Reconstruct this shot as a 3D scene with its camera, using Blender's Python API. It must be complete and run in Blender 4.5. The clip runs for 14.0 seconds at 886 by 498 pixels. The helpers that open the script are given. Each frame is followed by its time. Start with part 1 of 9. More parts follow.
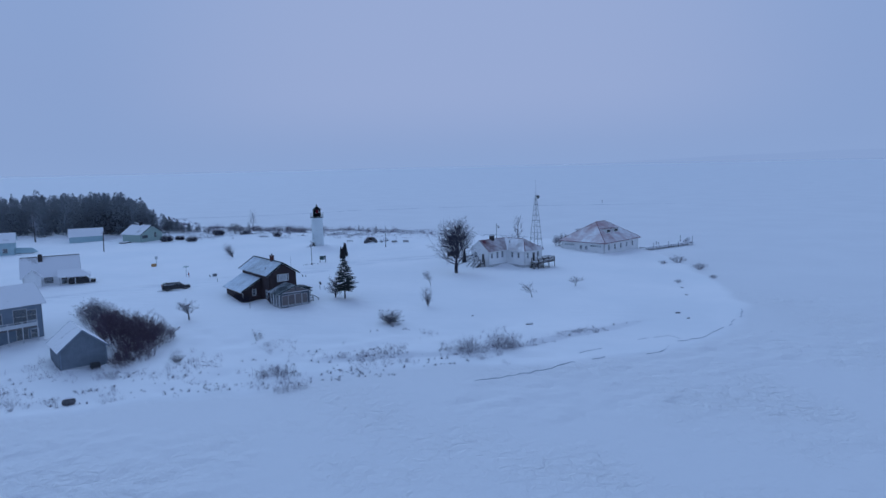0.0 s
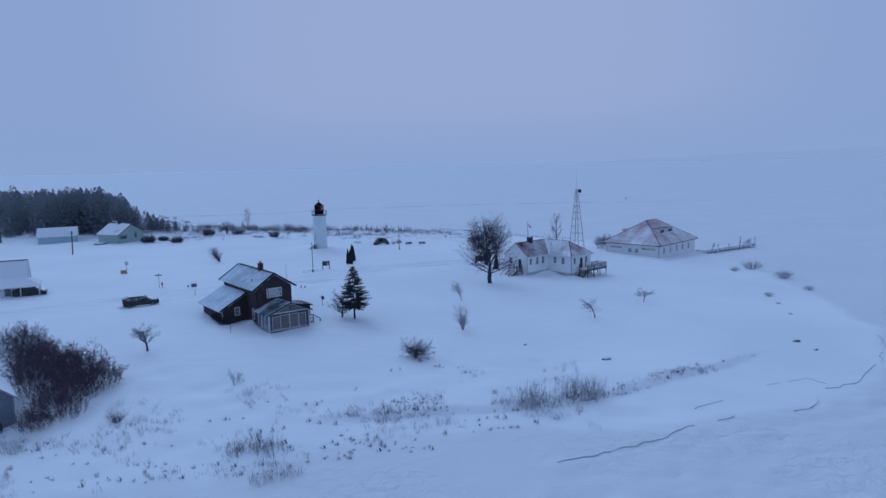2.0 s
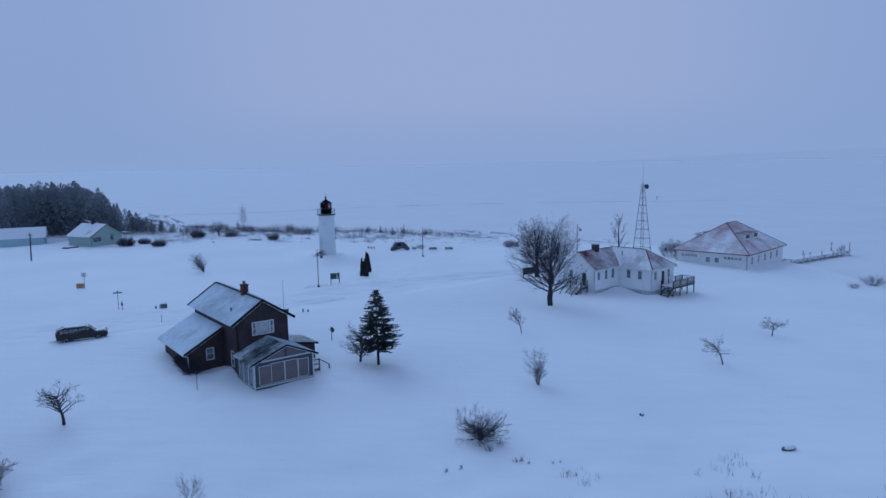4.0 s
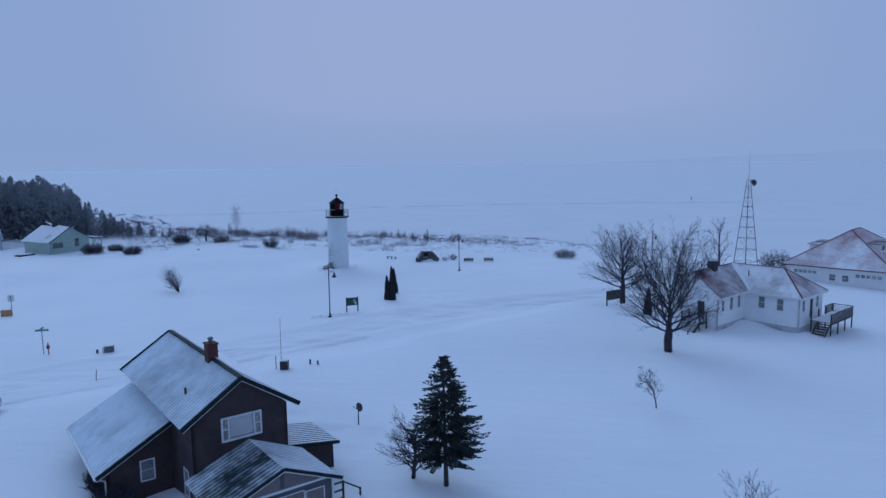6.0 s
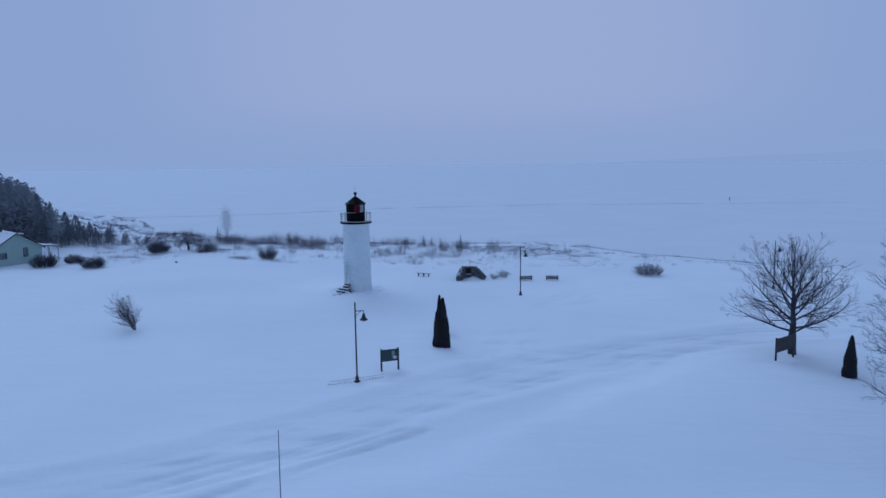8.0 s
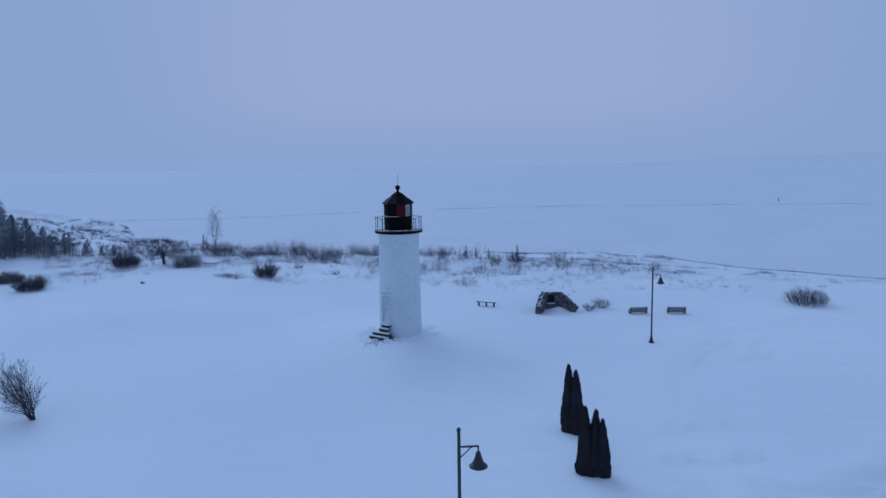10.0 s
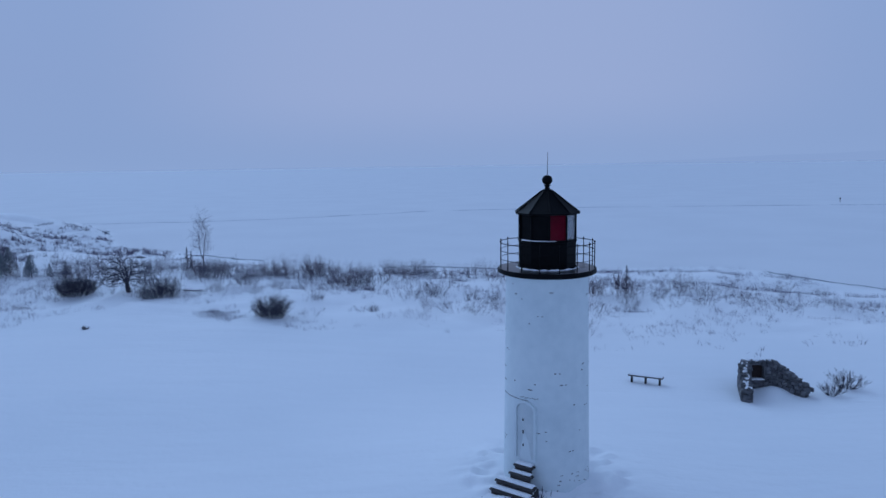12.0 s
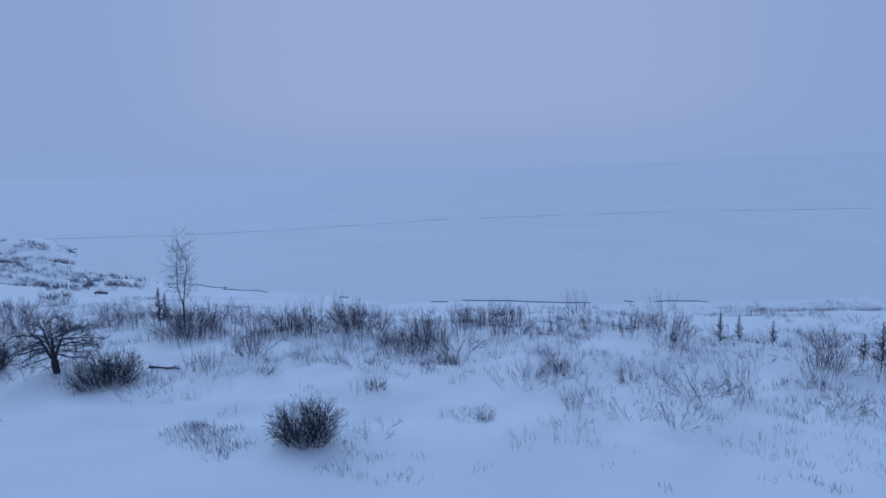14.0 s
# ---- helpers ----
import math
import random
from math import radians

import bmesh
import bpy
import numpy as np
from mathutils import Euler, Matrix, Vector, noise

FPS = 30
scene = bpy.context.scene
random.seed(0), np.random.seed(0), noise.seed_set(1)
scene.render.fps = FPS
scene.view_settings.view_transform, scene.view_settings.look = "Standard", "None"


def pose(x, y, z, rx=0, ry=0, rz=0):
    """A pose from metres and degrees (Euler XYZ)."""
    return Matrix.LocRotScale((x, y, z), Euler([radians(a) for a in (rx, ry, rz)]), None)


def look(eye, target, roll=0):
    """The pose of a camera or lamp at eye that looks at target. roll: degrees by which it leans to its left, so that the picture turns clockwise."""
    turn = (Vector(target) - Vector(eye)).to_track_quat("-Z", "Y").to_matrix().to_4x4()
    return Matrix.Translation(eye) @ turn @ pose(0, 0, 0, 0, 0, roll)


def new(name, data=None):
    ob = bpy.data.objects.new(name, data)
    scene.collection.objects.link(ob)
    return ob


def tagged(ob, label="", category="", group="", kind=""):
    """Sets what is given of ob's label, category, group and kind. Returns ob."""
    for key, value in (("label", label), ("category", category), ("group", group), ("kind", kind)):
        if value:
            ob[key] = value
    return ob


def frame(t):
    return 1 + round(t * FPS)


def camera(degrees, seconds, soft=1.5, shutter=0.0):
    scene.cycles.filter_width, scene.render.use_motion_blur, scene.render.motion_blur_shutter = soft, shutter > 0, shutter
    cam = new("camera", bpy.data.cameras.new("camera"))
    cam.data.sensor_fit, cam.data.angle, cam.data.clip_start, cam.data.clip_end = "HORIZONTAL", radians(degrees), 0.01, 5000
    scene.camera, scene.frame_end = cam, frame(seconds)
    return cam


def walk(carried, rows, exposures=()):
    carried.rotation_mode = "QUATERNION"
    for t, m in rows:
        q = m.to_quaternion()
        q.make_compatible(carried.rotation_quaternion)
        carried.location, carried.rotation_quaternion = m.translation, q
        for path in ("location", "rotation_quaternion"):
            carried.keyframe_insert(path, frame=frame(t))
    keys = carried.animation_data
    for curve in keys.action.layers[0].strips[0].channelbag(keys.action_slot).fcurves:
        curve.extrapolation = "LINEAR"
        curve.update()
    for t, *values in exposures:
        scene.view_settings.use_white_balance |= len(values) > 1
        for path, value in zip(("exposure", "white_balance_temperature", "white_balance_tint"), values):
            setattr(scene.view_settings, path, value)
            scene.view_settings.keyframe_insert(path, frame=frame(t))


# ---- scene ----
# A drone descends over a snowed-in headland with a lighthouse, at blue dusk under an even overcast.
cam = camera(66.3, 14.0, soft=1.5)
# seconds, x, y, z, yaw, pitch, roll
PATH = [
    (0, 8.77, -38.99, 26.09, -1.00, -7.18, -1.31),
    (0.5, 7.80, -32.11, 25.51, -1.05, -7.19, -1.33),
    (1, 6.74, -25.17, 24.92, -1.01, -7.23, -1.32),
    (1.5, 5.58, -18.12, 24.32, -0.89, -7.28, -1.30),
    (2, 4.35, -10.96, 23.78, -0.72, -7.29, -1.30),
    (2.5, 3.18, -3.71, 23.24, -0.60, -7.32, -1.28),
    (3, 1.89, 3.61, 22.72, -0.45, -7.33, -1.24),
    (5.5, -5.78, 40.49, 20.54, -0.23, -7.36, -0.96),
    (6, -7.44, 47.73, 20.05, -0.24, -7.29, -0.87),
    (6.5, -9.17, 54.91, 19.62, -0.26, -7.25, -0.80),
    (7, -10.86, 61.99, 19.21, -0.28, -7.23, -0.76),
    (7.5, -12.48, 69.02, 18.87, -0.28, -7.24, -0.77),
    (8, -14.08, 76.13, 18.51, -0.29, -7.25, -0.81),
    (10.5, -22.64, 111.62, 16.29, -0.15, -7.08, -0.87),
    (11, -24.46, 118.62, 15.98, -0.11, -7.15, -0.85),
    (11.5, -26.33, 125.47, 15.75, -0.05, -7.20, -0.85),
    (12, -28.25, 132.29, 15.61, -0.02, -7.14, -0.88),
    (12.5, -30.26, 139.09, 15.42, -0.05, -6.99, -0.96),
    (13, -32.43, 145.77, 15.31, -0.27, -6.83, -1.13),
    (13.5, -34.70, 152.36, 15.22, -0.52, -6.80, -1.25),
    (14, -36.78, 158.99, 15.17, -0.80, -6.83, -1.38),
]
walk(cam, [(t, pose(x, y, z, 90 + pitch, 0, yaw) @ pose(0, 0, 0, 0, 0, roll)) for t, x, y, z, yaw, pitch, roll in PATH])

# ---- world and light ----
world = bpy.data.worlds.new("overcast_dusk")
scene.world = world
world.use_nodes = True
wt = world.node_tree
wt.nodes.clear()
w_out = wt.nodes.new("ShaderNodeOutputWorld")
w_bg = wt.nodes.new("ShaderNodeBackground")
w_co = wt.nodes.new("ShaderNodeTexCoord")
w_sep = wt.nodes.new("ShaderNodeSeparateXYZ")
w_ramp = wt.nodes.new("ShaderNodeValToRGB")
wt.links.new(w_co.outputs["Generated"], w_sep.inputs[0])
wt.links.new(w_sep.outputs["Z"], w_ramp.inputs[0])
wt.links.new(w_ramp.outputs[0], w_bg.inputs[0])
wt.links.new(w_bg.outputs[0], w_out.inputs[0])
els = w_ramp.color_ramp.elements
els[0].position, els[0].color = 0.0, (0.250, 0.366, 0.634, 1)
els[1].position, els[1].color = 1.0, (0.165, 0.265, 0.50, 1)
for at, col in ((0.03, (0.246, 0.359, 0.624, 1)), (0.12, (0.250, 0.358, 0.622, 1)), (0.24, (0.250, 0.362, 0.630, 1)), (0.5, (0.22, 0.33, 0.60, 1))):
    e = els.new(at)
    e.color = col
# a faint mauve brightening where the low sun stands behind the cloud
w_dot, w_gr, w_gm = wt.nodes.new("ShaderNodeVectorMath"), wt.nodes.new("ShaderNodeMapRange"), wt.nodes.new("ShaderNodeMix")
w_dot.operation = "DOT_PRODUCT"
w_dot.inputs[1].default_value = Vector((0.05, 0.985, 0.15)).normalized()
w_gr.interpolation_type = "SMOOTHSTEP"
w_gr.inputs["From Min"].default_value, w_gr.inputs["From Max"].default_value, w_gr.inputs["To Max"].default_value = 0.86, 1.0, 0.85
w_gm.data_type = "RGBA"
w_gm.inputs[7].default_value = (0.316, 0.405, 0.658, 1)
wt.links.new(w_co.outputs["Generated"], w_dot.inputs[0])
wt.links.new(w_dot.outputs["Value"], w_gr.inputs["Value"])
w_el, w_mu = wt.nodes.new("ShaderNodeMapRange"), wt.nodes.new("ShaderNodeMath")
w_el.interpolation_type, w_mu.operation = "SMOOTHSTEP", "MULTIPLY"
w_el.inputs["From Min"].default_value, w_el.inputs["From Max"].default_value = -0.02, 0.11
wt.links.new(w_sep.outputs["Z"], w_el.inputs["Value"])
wt.links.new(w_el.outputs[0], w_mu.inputs[0])
wt.links.new(w_gr.outputs[0], w_mu.inputs[1])
wt.links.new(w_mu.outputs[0], w_gm.inputs[0])
wt.links.new(w_ramp.outputs[0], w_gm.inputs[6])
wt.links.new(w_gm.outputs[2], w_bg.inputs[0])
w_bg.inputs[1].default_value = 1.0

sun = new("sun", bpy.data.lights.new("sun", "SUN"))
sun.data.energy, sun.data.angle, sun.data.color = 1.03, radians(50), (0.44, 0.67, 1.0)
sun.matrix_world = look((0, 0, 30), (22, -40, 0))


# ---- materials ----
def ramp_mat(name, colors, rough=0.8, scale=3.0, detail=6.0, bump=0.0, bump_scale=None, metal=0.0, coord="Object", random_hue=0.0):
    """Principled material whose colour runs through the given colours by a two-scale noise, with a fine relief."""
    m = bpy.data.materials.new(name)
    m.use_nodes = True
    nt = m.node_tree
    b = nt.nodes["Principled BSDF"]
    b.inputs["Roughness"].default_value, b.inputs["Metallic"].default_value = rough, metal
    co = nt.nodes.new("ShaderNodeTexCoord")
    n1, n2 = nt.nodes.new("ShaderNodeTexNoise"), nt.nodes.new("ShaderNodeTexNoise")
    n1.inputs["Scale"].default_value, n1.inputs["Detail"].default_value = scale, detail
    n2.inputs["Scale"].default_value, n2.inputs["Detail"].default_value = scale * 7.3, 3.0
    mixn = nt.nodes.new("ShaderNodeMath")
    mixn.operation = "MULTIPLY_ADD"
    mixn.inputs[1].default_value = 0.35
    sc = nt.nodes.new("ShaderNodeMath")
    sc.operation = "MULTIPLY"
    sc.inputs[1].default_value = 0.65
    nt.links.new(co.outputs[coord], n1.inputs["Vector"])
    nt.links.new(co.outputs[coord], n2.inputs["Vector"])
    nt.links.new(n1.outputs[0], sc.inputs[0])
    nt.links.new(n2.outputs[0], mixn.inputs[0])
    nt.links.new(sc.outputs[0], mixn.inputs[2])
    r = nt.nodes.new("ShaderNodeValToRGB")
    es = r.color_ramp.elements
    es[0].position, es[1].position = 0.32, 0.68
    es[0].color, es[1].color = (*colors[0], 1), (*colors[-1], 1)
    for i, c in enumerate(colors[1:-1]):
        e = es.new(0.32 + 0.36 * (i + 1) / (len(colors) - 1))
        e.color = (*c, 1)
    nt.links.new(mixn.outputs[0], r.inputs[0])
    last = r.outputs[0]
    if random_hue:
        oi, hs = nt.nodes.new("ShaderNodeObjectInfo"), nt.nodes.new("ShaderNodeHueSaturation")
        mr = nt.nodes.new("ShaderNodeMapRange")
        mr.inputs["To Min"].default_value, mr.inputs["To Max"].default_value = 1 - random_hue, 1 + random_hue
        nt.links.new(oi.outputs["Random"], mr.inputs["Value"])
        nt.links.new(mr.outputs[0], hs.inputs["Value"])
        nt.links.new(last, hs.inputs["Color"])
        last = hs.outputs[0]
    nt.links.new(last, b.inputs["Base Color"])
    if bump:
        bp, n3 = nt.nodes.new("ShaderNodeBump"), nt.nodes.new("ShaderNodeTexNoise")
        n3.inputs["Scale"].default_value, n3.inputs["Detail"].default_value = bump_scale or scale * 6, 5.0
        bp.inputs["Strength"].default_value, bp.inputs["Distance"].default_value = bump, 0.05
        nt.links.new(co.outputs[coord], n3.inputs["Vector"])
        nt.links.new(n3.outputs[0], bp.inputs["Height"])
        nt.links.new(bp.outputs[0], b.inputs["Normal"])
    return m


def snowed_mat(name, base, dark, cover, scale=0.5, rough=0.5, stretch=(1, 1, 1), ridge=0.0, metal=0.0, up=0.0, soft=0.11, snow_tint=(0.80, 0.82, 0.85)):
    """A surface with wind-blown snow lying on it. cover: how much of it is snowed over, 0 to 1; stretch: the drift's direction."""
    m = bpy.data.materials.new(name)
    m.use_nodes = True
    nt = m.node_tree
    b = nt.nodes["Principled BSDF"]
    b.inputs["Metallic"].default_value = metal
    co, mp = nt.nodes.new("ShaderNodeTexCoord"), nt.nodes.new("ShaderNodeMapping")
    mp.inputs["Scale"].default_value = stretch
    n1, n2 = nt.nodes.new("ShaderNodeTexNoise"), nt.nodes.new("ShaderNodeTexNoise")
    n1.inputs["Scale"].default_value, n1.inputs["Detail"].default_value, n1.inputs["Roughness"].default_value = scale, 7.0, 0.62
    n2.inputs["Scale"].default_value, n2.inputs["Detail"].default_value = scale * 9, 4.0
    nt.links.new(co.outputs["Object"], mp.inputs[0])
    nt.links.new(mp.outputs[0], n1.inputs["Vector"])
    nt.links.new(co.outputs["Object"], n2.inputs["Vector"])
    add = nt.nodes.new("ShaderNodeMath")
    add.operation = "MULTIPLY_ADD"
    add.inputs[1].default_value = 0.25
    nt.links.new(n2.outputs[0], add.inputs[0])
    nt.links.new(n1.outputs[0], add.inputs[2])
    fac = add.outputs[0]
    if up:
        ge, sp = nt.nodes.new("ShaderNodeNewGeometry"), nt.nodes.new("ShaderNodeSeparateXYZ")
        ma = nt.nodes.new("ShaderNodeMath")
        ma.operation = "MULTIPLY_ADD"
        ma.inputs[1].default_value = up
        nt.links.new(ge.outputs["Normal"], sp.inputs[0])
        nt.links.new(sp.outputs["Z"], ma.inputs[0])
        nt.links.new(fac, ma.inputs[2])
        fac = ma.outputs[0]
    r = nt.nodes.new("ShaderNodeValToRGB")
    c = 0.62 + (0.5 - cover) * 0.42
    r.color_ramp.elements[0].position, r.color_ramp.elements[1].position = c - soft, c + soft
    nt.links.new(fac, r.inputs[0])
    n3, r2 = nt.nodes.new("ShaderNodeTexNoise"), nt.nodes.new("ShaderNodeMix")
    n3.inputs["Scale"].default_value = 2.0
    r2.data_type = "RGBA"
    r2.inputs[6].default_value, r2.inputs[7].default_value = (*dark, 1), (*base, 1)
    nt.links.new(co.outputs["Object"], n3.inputs["Vector"])
    nt.links.new(n3.outputs[0], r2.inputs[0])
    mx = nt.nodes.new("ShaderNodeMix")
    mx.data_type = "RGBA"
    mx.inputs[7].default_value = (*snow_tint, 1)
    nt.links.new(r.outputs[0], mx.inputs[0])
    nt.links.new(r2.outputs[2], mx.inputs[6])
    nt.links.new(mx.outputs[2], b.inputs["Base Color"])
    mr = nt.nodes.new("ShaderNodeMapRange")
    mr.inputs["To Min"].default_value, mr.inputs["To Max"].default_value = rough, 0.9
    nt.links.new(r.outputs[0], mr.inputs["Value"])
    nt.links.new(mr.outputs[0], b.inputs["Roughness"])
    return m


def course_mat(name, c1, c2, height, rough=0.8, axis="Z", depth=0.02):
    """Boards in courses of the given height, with grain and stains."""
    m = ramp_mat(name, (c1, c2), rough, 1.2, 5)
    nt = m.node_tree
    b = nt.nodes["Principled BSDF"]
    co, sp, md, bp = (nt.nodes.new(k) for k in ("ShaderNodeTexCoord", "ShaderNodeSeparateXYZ", "ShaderNodeMath", "ShaderNodeBump"))
    md.operation = "MODULO"
    md.inputs[1].default_value = height
    nt.links.new(co.outputs["Object"], sp.inputs[0])
    ab = nt.nodes.new("ShaderNodeMath")
    ab.operation = "ADD"
    ab.inputs[1].default_value = 100 * height
    nt.links.new(sp.outputs[axis], ab.inputs[0])
    nt.links.new(ab.outputs[0], md.inputs[0])
    bp.inputs["Strength"].default_value, bp.inputs["Distance"].default_value = 0.7, depth / height
    bp.invert = True
    nt.links.new(md.outputs[0], bp.inputs["Height"])
    nt.links.new(bp.outputs[0], b.inputs["Normal"])
    return m


def glass_mat(name, tint, rough=0.04):
    m = bpy.data.materials.new(name)
    m.use_nodes = True
    b = m.node_tree.nodes["Principled BSDF"]
    b.inputs["Base Color"].default_value = (*tint, 1)
    b.inputs["Transmission Weight"].default_value = 0.75
    b.inputs["Roughness"].default_value = rough
    b.inputs["IOR"].default_value = 1.45
    return m


# snow: soft relief at several scales; a packed mask marks where tyres and the plough have been
snow = bpy.data.materials.new("snow")
snow.use_nodes = True
nt = snow.node_tree
sb = nt.nodes["Principled BSDF"]
sb.inputs["Roughness"].default_value = 0.85
sb.inputs["Specular IOR Level"].default_value = 0.15
s_co = nt.nodes.new("ShaderNodeTexCoord")
s_at = nt.nodes.new("ShaderNodeAttribute")
s_at.attribute_name = "packed"
s_ic = nt.nodes.new("ShaderNodeAttribute")
s_ic.attribute_name = "ice"
s_map = nt.nodes.new("ShaderNodeMapping")
s_map.inputs["Rotation"].default_value = (0, 0, radians(35))
s_map.inputs["Scale"].default_value = (0.25, 1.0, 1.0)
s_n1, s_n2, s_n3 = (nt.nodes.new("ShaderNodeTexNoise") for _ in range(3))
for n, sc, de in ((s_n1, 0.05, 5), (s_n2, 0.55, 6), (s_n3, 3.0, 5)):
    n.inputs["Scale"].default_value, n.inputs["Detail"].default_value = sc, de
nt.links.new(s_co.outputs["Object"], s_map.inputs[0])
nt.links.new(s_co.outputs["Object"], s_n1.inputs["Vector"])
nt.links.new(s_map.outputs[0], s_n2.inputs["Vector"])
nt.links.new(s_co.outputs["Object"], s_n3.inputs["Vector"])
s_r = nt.nodes.new("ShaderNodeValToRGB")
s_r.color_ramp.elements[0].position, s_r.color_ramp.elements[0].color = 0.35, (0.845, 0.87, 0.895, 1)
s_r.color_ramp.elements[1].position, s_r.color_ramp.elements[1].color = 0.65, (0.91, 0.92, 0.935, 1)
nt.links.new(s_n1.outputs[0], s_r.inputs[0])
s_ice = nt.nodes.new("ShaderNodeMix")
s_ice.data_type = "RGBA"
s_icr = nt.nodes.new("ShaderNodeValToRGB")
s_icr.color_ramp.elements[0].position, s_icr.color_ramp.elements[0].color = 0.38, (0.785, 0.797, 0.82, 1)
s_icr.color_ramp.elements[1].position, s_icr.color_ramp.elements[1].color = 0.62, (0.81, 0.822, 0.843, 1)
nt.links.new(s_n1.outputs[0], s_icr.inputs[0])
nt.links.new(s_ic.outputs["Fac"], s_ice.inputs[0])
nt.links.new(s_r.outputs[0], s_ice.inputs[6])
nt.links.new(s_icr.outputs[0], s_ice.inputs[7])
s_pk = nt.nodes.new("ShaderNodeMix")
s_pk.data_type = "RGBA"
s_pk.inputs[7].default_value = (0.62, 0.66, 0.71, 1)
s_pm = nt.nodes.new("ShaderNodeMath")
s_pm.operation = "MULTIPLY"
s_pr = nt.nodes.new("ShaderNodeValToRGB")
s_pr.color_ramp.elements[0].position, s_pr.color_ramp.elements[1].position = 0.40, 0.62
nt.links.new(s_n2.outputs[0], s_pr.inputs[0])
nt.links.new(s_pr.outputs[0], s_pm.inputs[0])
nt.links.new(s_at.outputs["Fac"], s_pm.inputs[1])
nt.links.new(s_pm.outputs[0], s_pk.inputs[0])
nt.links.new(s_ice.outputs[2], s_pk.inputs[6])
nt.links.new(s_pk.outputs[2], sb.inputs["Base Color"])
s_b1, s_b2 = nt.nodes.new("ShaderNodeBump"), nt.nodes.new("ShaderNodeBump")
s_b1.inputs["Distance"].default_value = 0.35
s_bs = nt.nodes.new("ShaderNodeMapRange")
s_bs.inputs["To Min"].default_value, s_bs.inputs["To Max"].default_value = 0.42, 0.10
nt.links.new(s_ic.outputs["Fac"], s_bs.inputs["Value"])
nt.links.new(s_bs.outputs[0], s_b1.inputs["Strength"])
s_b2.inputs["Strength"].default_value, s_b2.inputs["Distance"].default_value = 0.35, 0.05
nt.links.new(s_n2.outputs[0], s_b1.inputs["Height"])
nt.links.new(s_n3.outputs[0], s_b2.inputs["Height"])
nt.links.new(s_b1.outputs[0], s_b2.inputs["Normal"])
# wind-torn crust on the lake ice off the near shore
s_xyz, s_nr, s_n4, s_pt, s_st, s_b3 = (nt.nodes.new(k) for k in ("ShaderNodeSeparateXYZ", "ShaderNodeMapRange", "ShaderNodeTexNoise", "ShaderNodeMapRange", "ShaderNodeMath", "ShaderNodeBump"))
nt.links.new(s_co.outputs["Object"], s_xyz.inputs[0])
nt.links.new(s_xyz.outputs["Y"], s_nr.inputs["Value"])
s_nr.inputs["From Min"].default_value, s_nr.inputs["From Max"].default_value, s_nr.inputs["To Min"].default_value, s_nr.inputs["To Max"].default_value = 70, 140, 1, 0
s_n4.inputs["Scale"].default_value, s_n4.inputs["Detail"].default_value, s_n4.inputs["Roughness"].default_value, s_n4.inputs["Distortion"].default_value = 0.85, 5, 0.6, 0.6
nt.links.new(s_co.outputs["Object"], s_n4.inputs["Vector"])
s_pt.inputs["From Min"].default_value, s_pt.inputs["From Max"].default_value, s_pt.inputs["To Min"].default_value = 0.40, 0.62, 0.15
nt.links.new(s_n1.outputs[0], s_pt.inputs["Value"])
s_st.operation = "MULTIPLY"
nt.links.new(s_nr.outputs[0], s_st.inputs[0])
nt.links.new(s_pt.outputs[0], s_st.inputs[1])
s_st2 = nt.nodes.new("ShaderNodeMath")
s_st2.operation = "MULTIPLY"
nt.links.new(s_st.outputs[0], s_st2.inputs[0])
nt.links.new(s_ic.outputs["Fac"], s_st2.inputs[1])
s_b3.inputs["Distance"].default_value = 0.55
nt.links.new(s_st2.outputs[0], s_b3.inputs["Strength"])
nt.links.new(s_n4.outputs[0], s_b3.inputs["Height"])
nt.links.new(s_b3.outputs[0], s_b1.inputs["Normal"])
nt.links.new(s_b2.outputs[0], sb.inputs["Normal"])

M_SNOWCAP = ramp_mat("snow_cap", ((0.80, 0.82, 0.85), (0.88, 0.89, 0.91)), 0.75, 1.5, 5, 0.3, 6)
M_WHITE = ramp_mat("white_paint", ((0.70, 0.73, 0.74), (0.80, 0.81, 0.81)), 0.6, 0.8, 6, 0.15, 30)
M_SIDING = course_mat("white_siding", (0.80, 0.83, 0.85), (0.88, 0.90, 0.91), 0.14)
M_TOWER = ramp_mat("whitewashed_brick", ((0.59, 0.67, 0.70), (0.67, 0.745, 0.77), (0.735, 0.80, 0.82)), 0.75, 0.35, 9, 0.2, 14)
M_BRICK = ramp_mat("bare_brick", ((0.012, 0.012, 0.015), (0.045, 0.04, 0.045)), 0.85, 6, 4)
M_BLACK = ramp_mat("black_iron", ((0.0015, 0.002, 0.003), (0.005, 0.0055, 0.007)), 0.5, 3, 5, 0.1, 20)
M_BLACK.node_tree.nodes["Principled BSDF"].inputs["Specular IOR Level"].default_value = 0.07
M_DECKIRON = snowed_mat("iron_deck", (0.03, 0.03, 0.036), (0.01, 0.01, 0.013), 0.06, 1.2, 0.30)
M_REDPANE = ramp_mat("red_pane", ((0.085, 0.002, 0.009), (0.14, 0.003, 0.014)), 0.12, 1.2, 3)
M_REDPANE.node_tree.nodes["Principled BSDF"].inputs["Specular IOR Level"].default_value = 0.14
M_GLASS = glass_mat("window_glass", (0.55, 0.60, 0.65))
M_CLEAR = glass_mat("lantern_glass", (0.85, 0.88, 0.9))
M_CONCRETE = ramp_mat("weathered_concrete", ((0.42, 0.45, 0.47), (0.56, 0.58, 0.60)), 0.9, 1.5, 6, 0.2, 20)
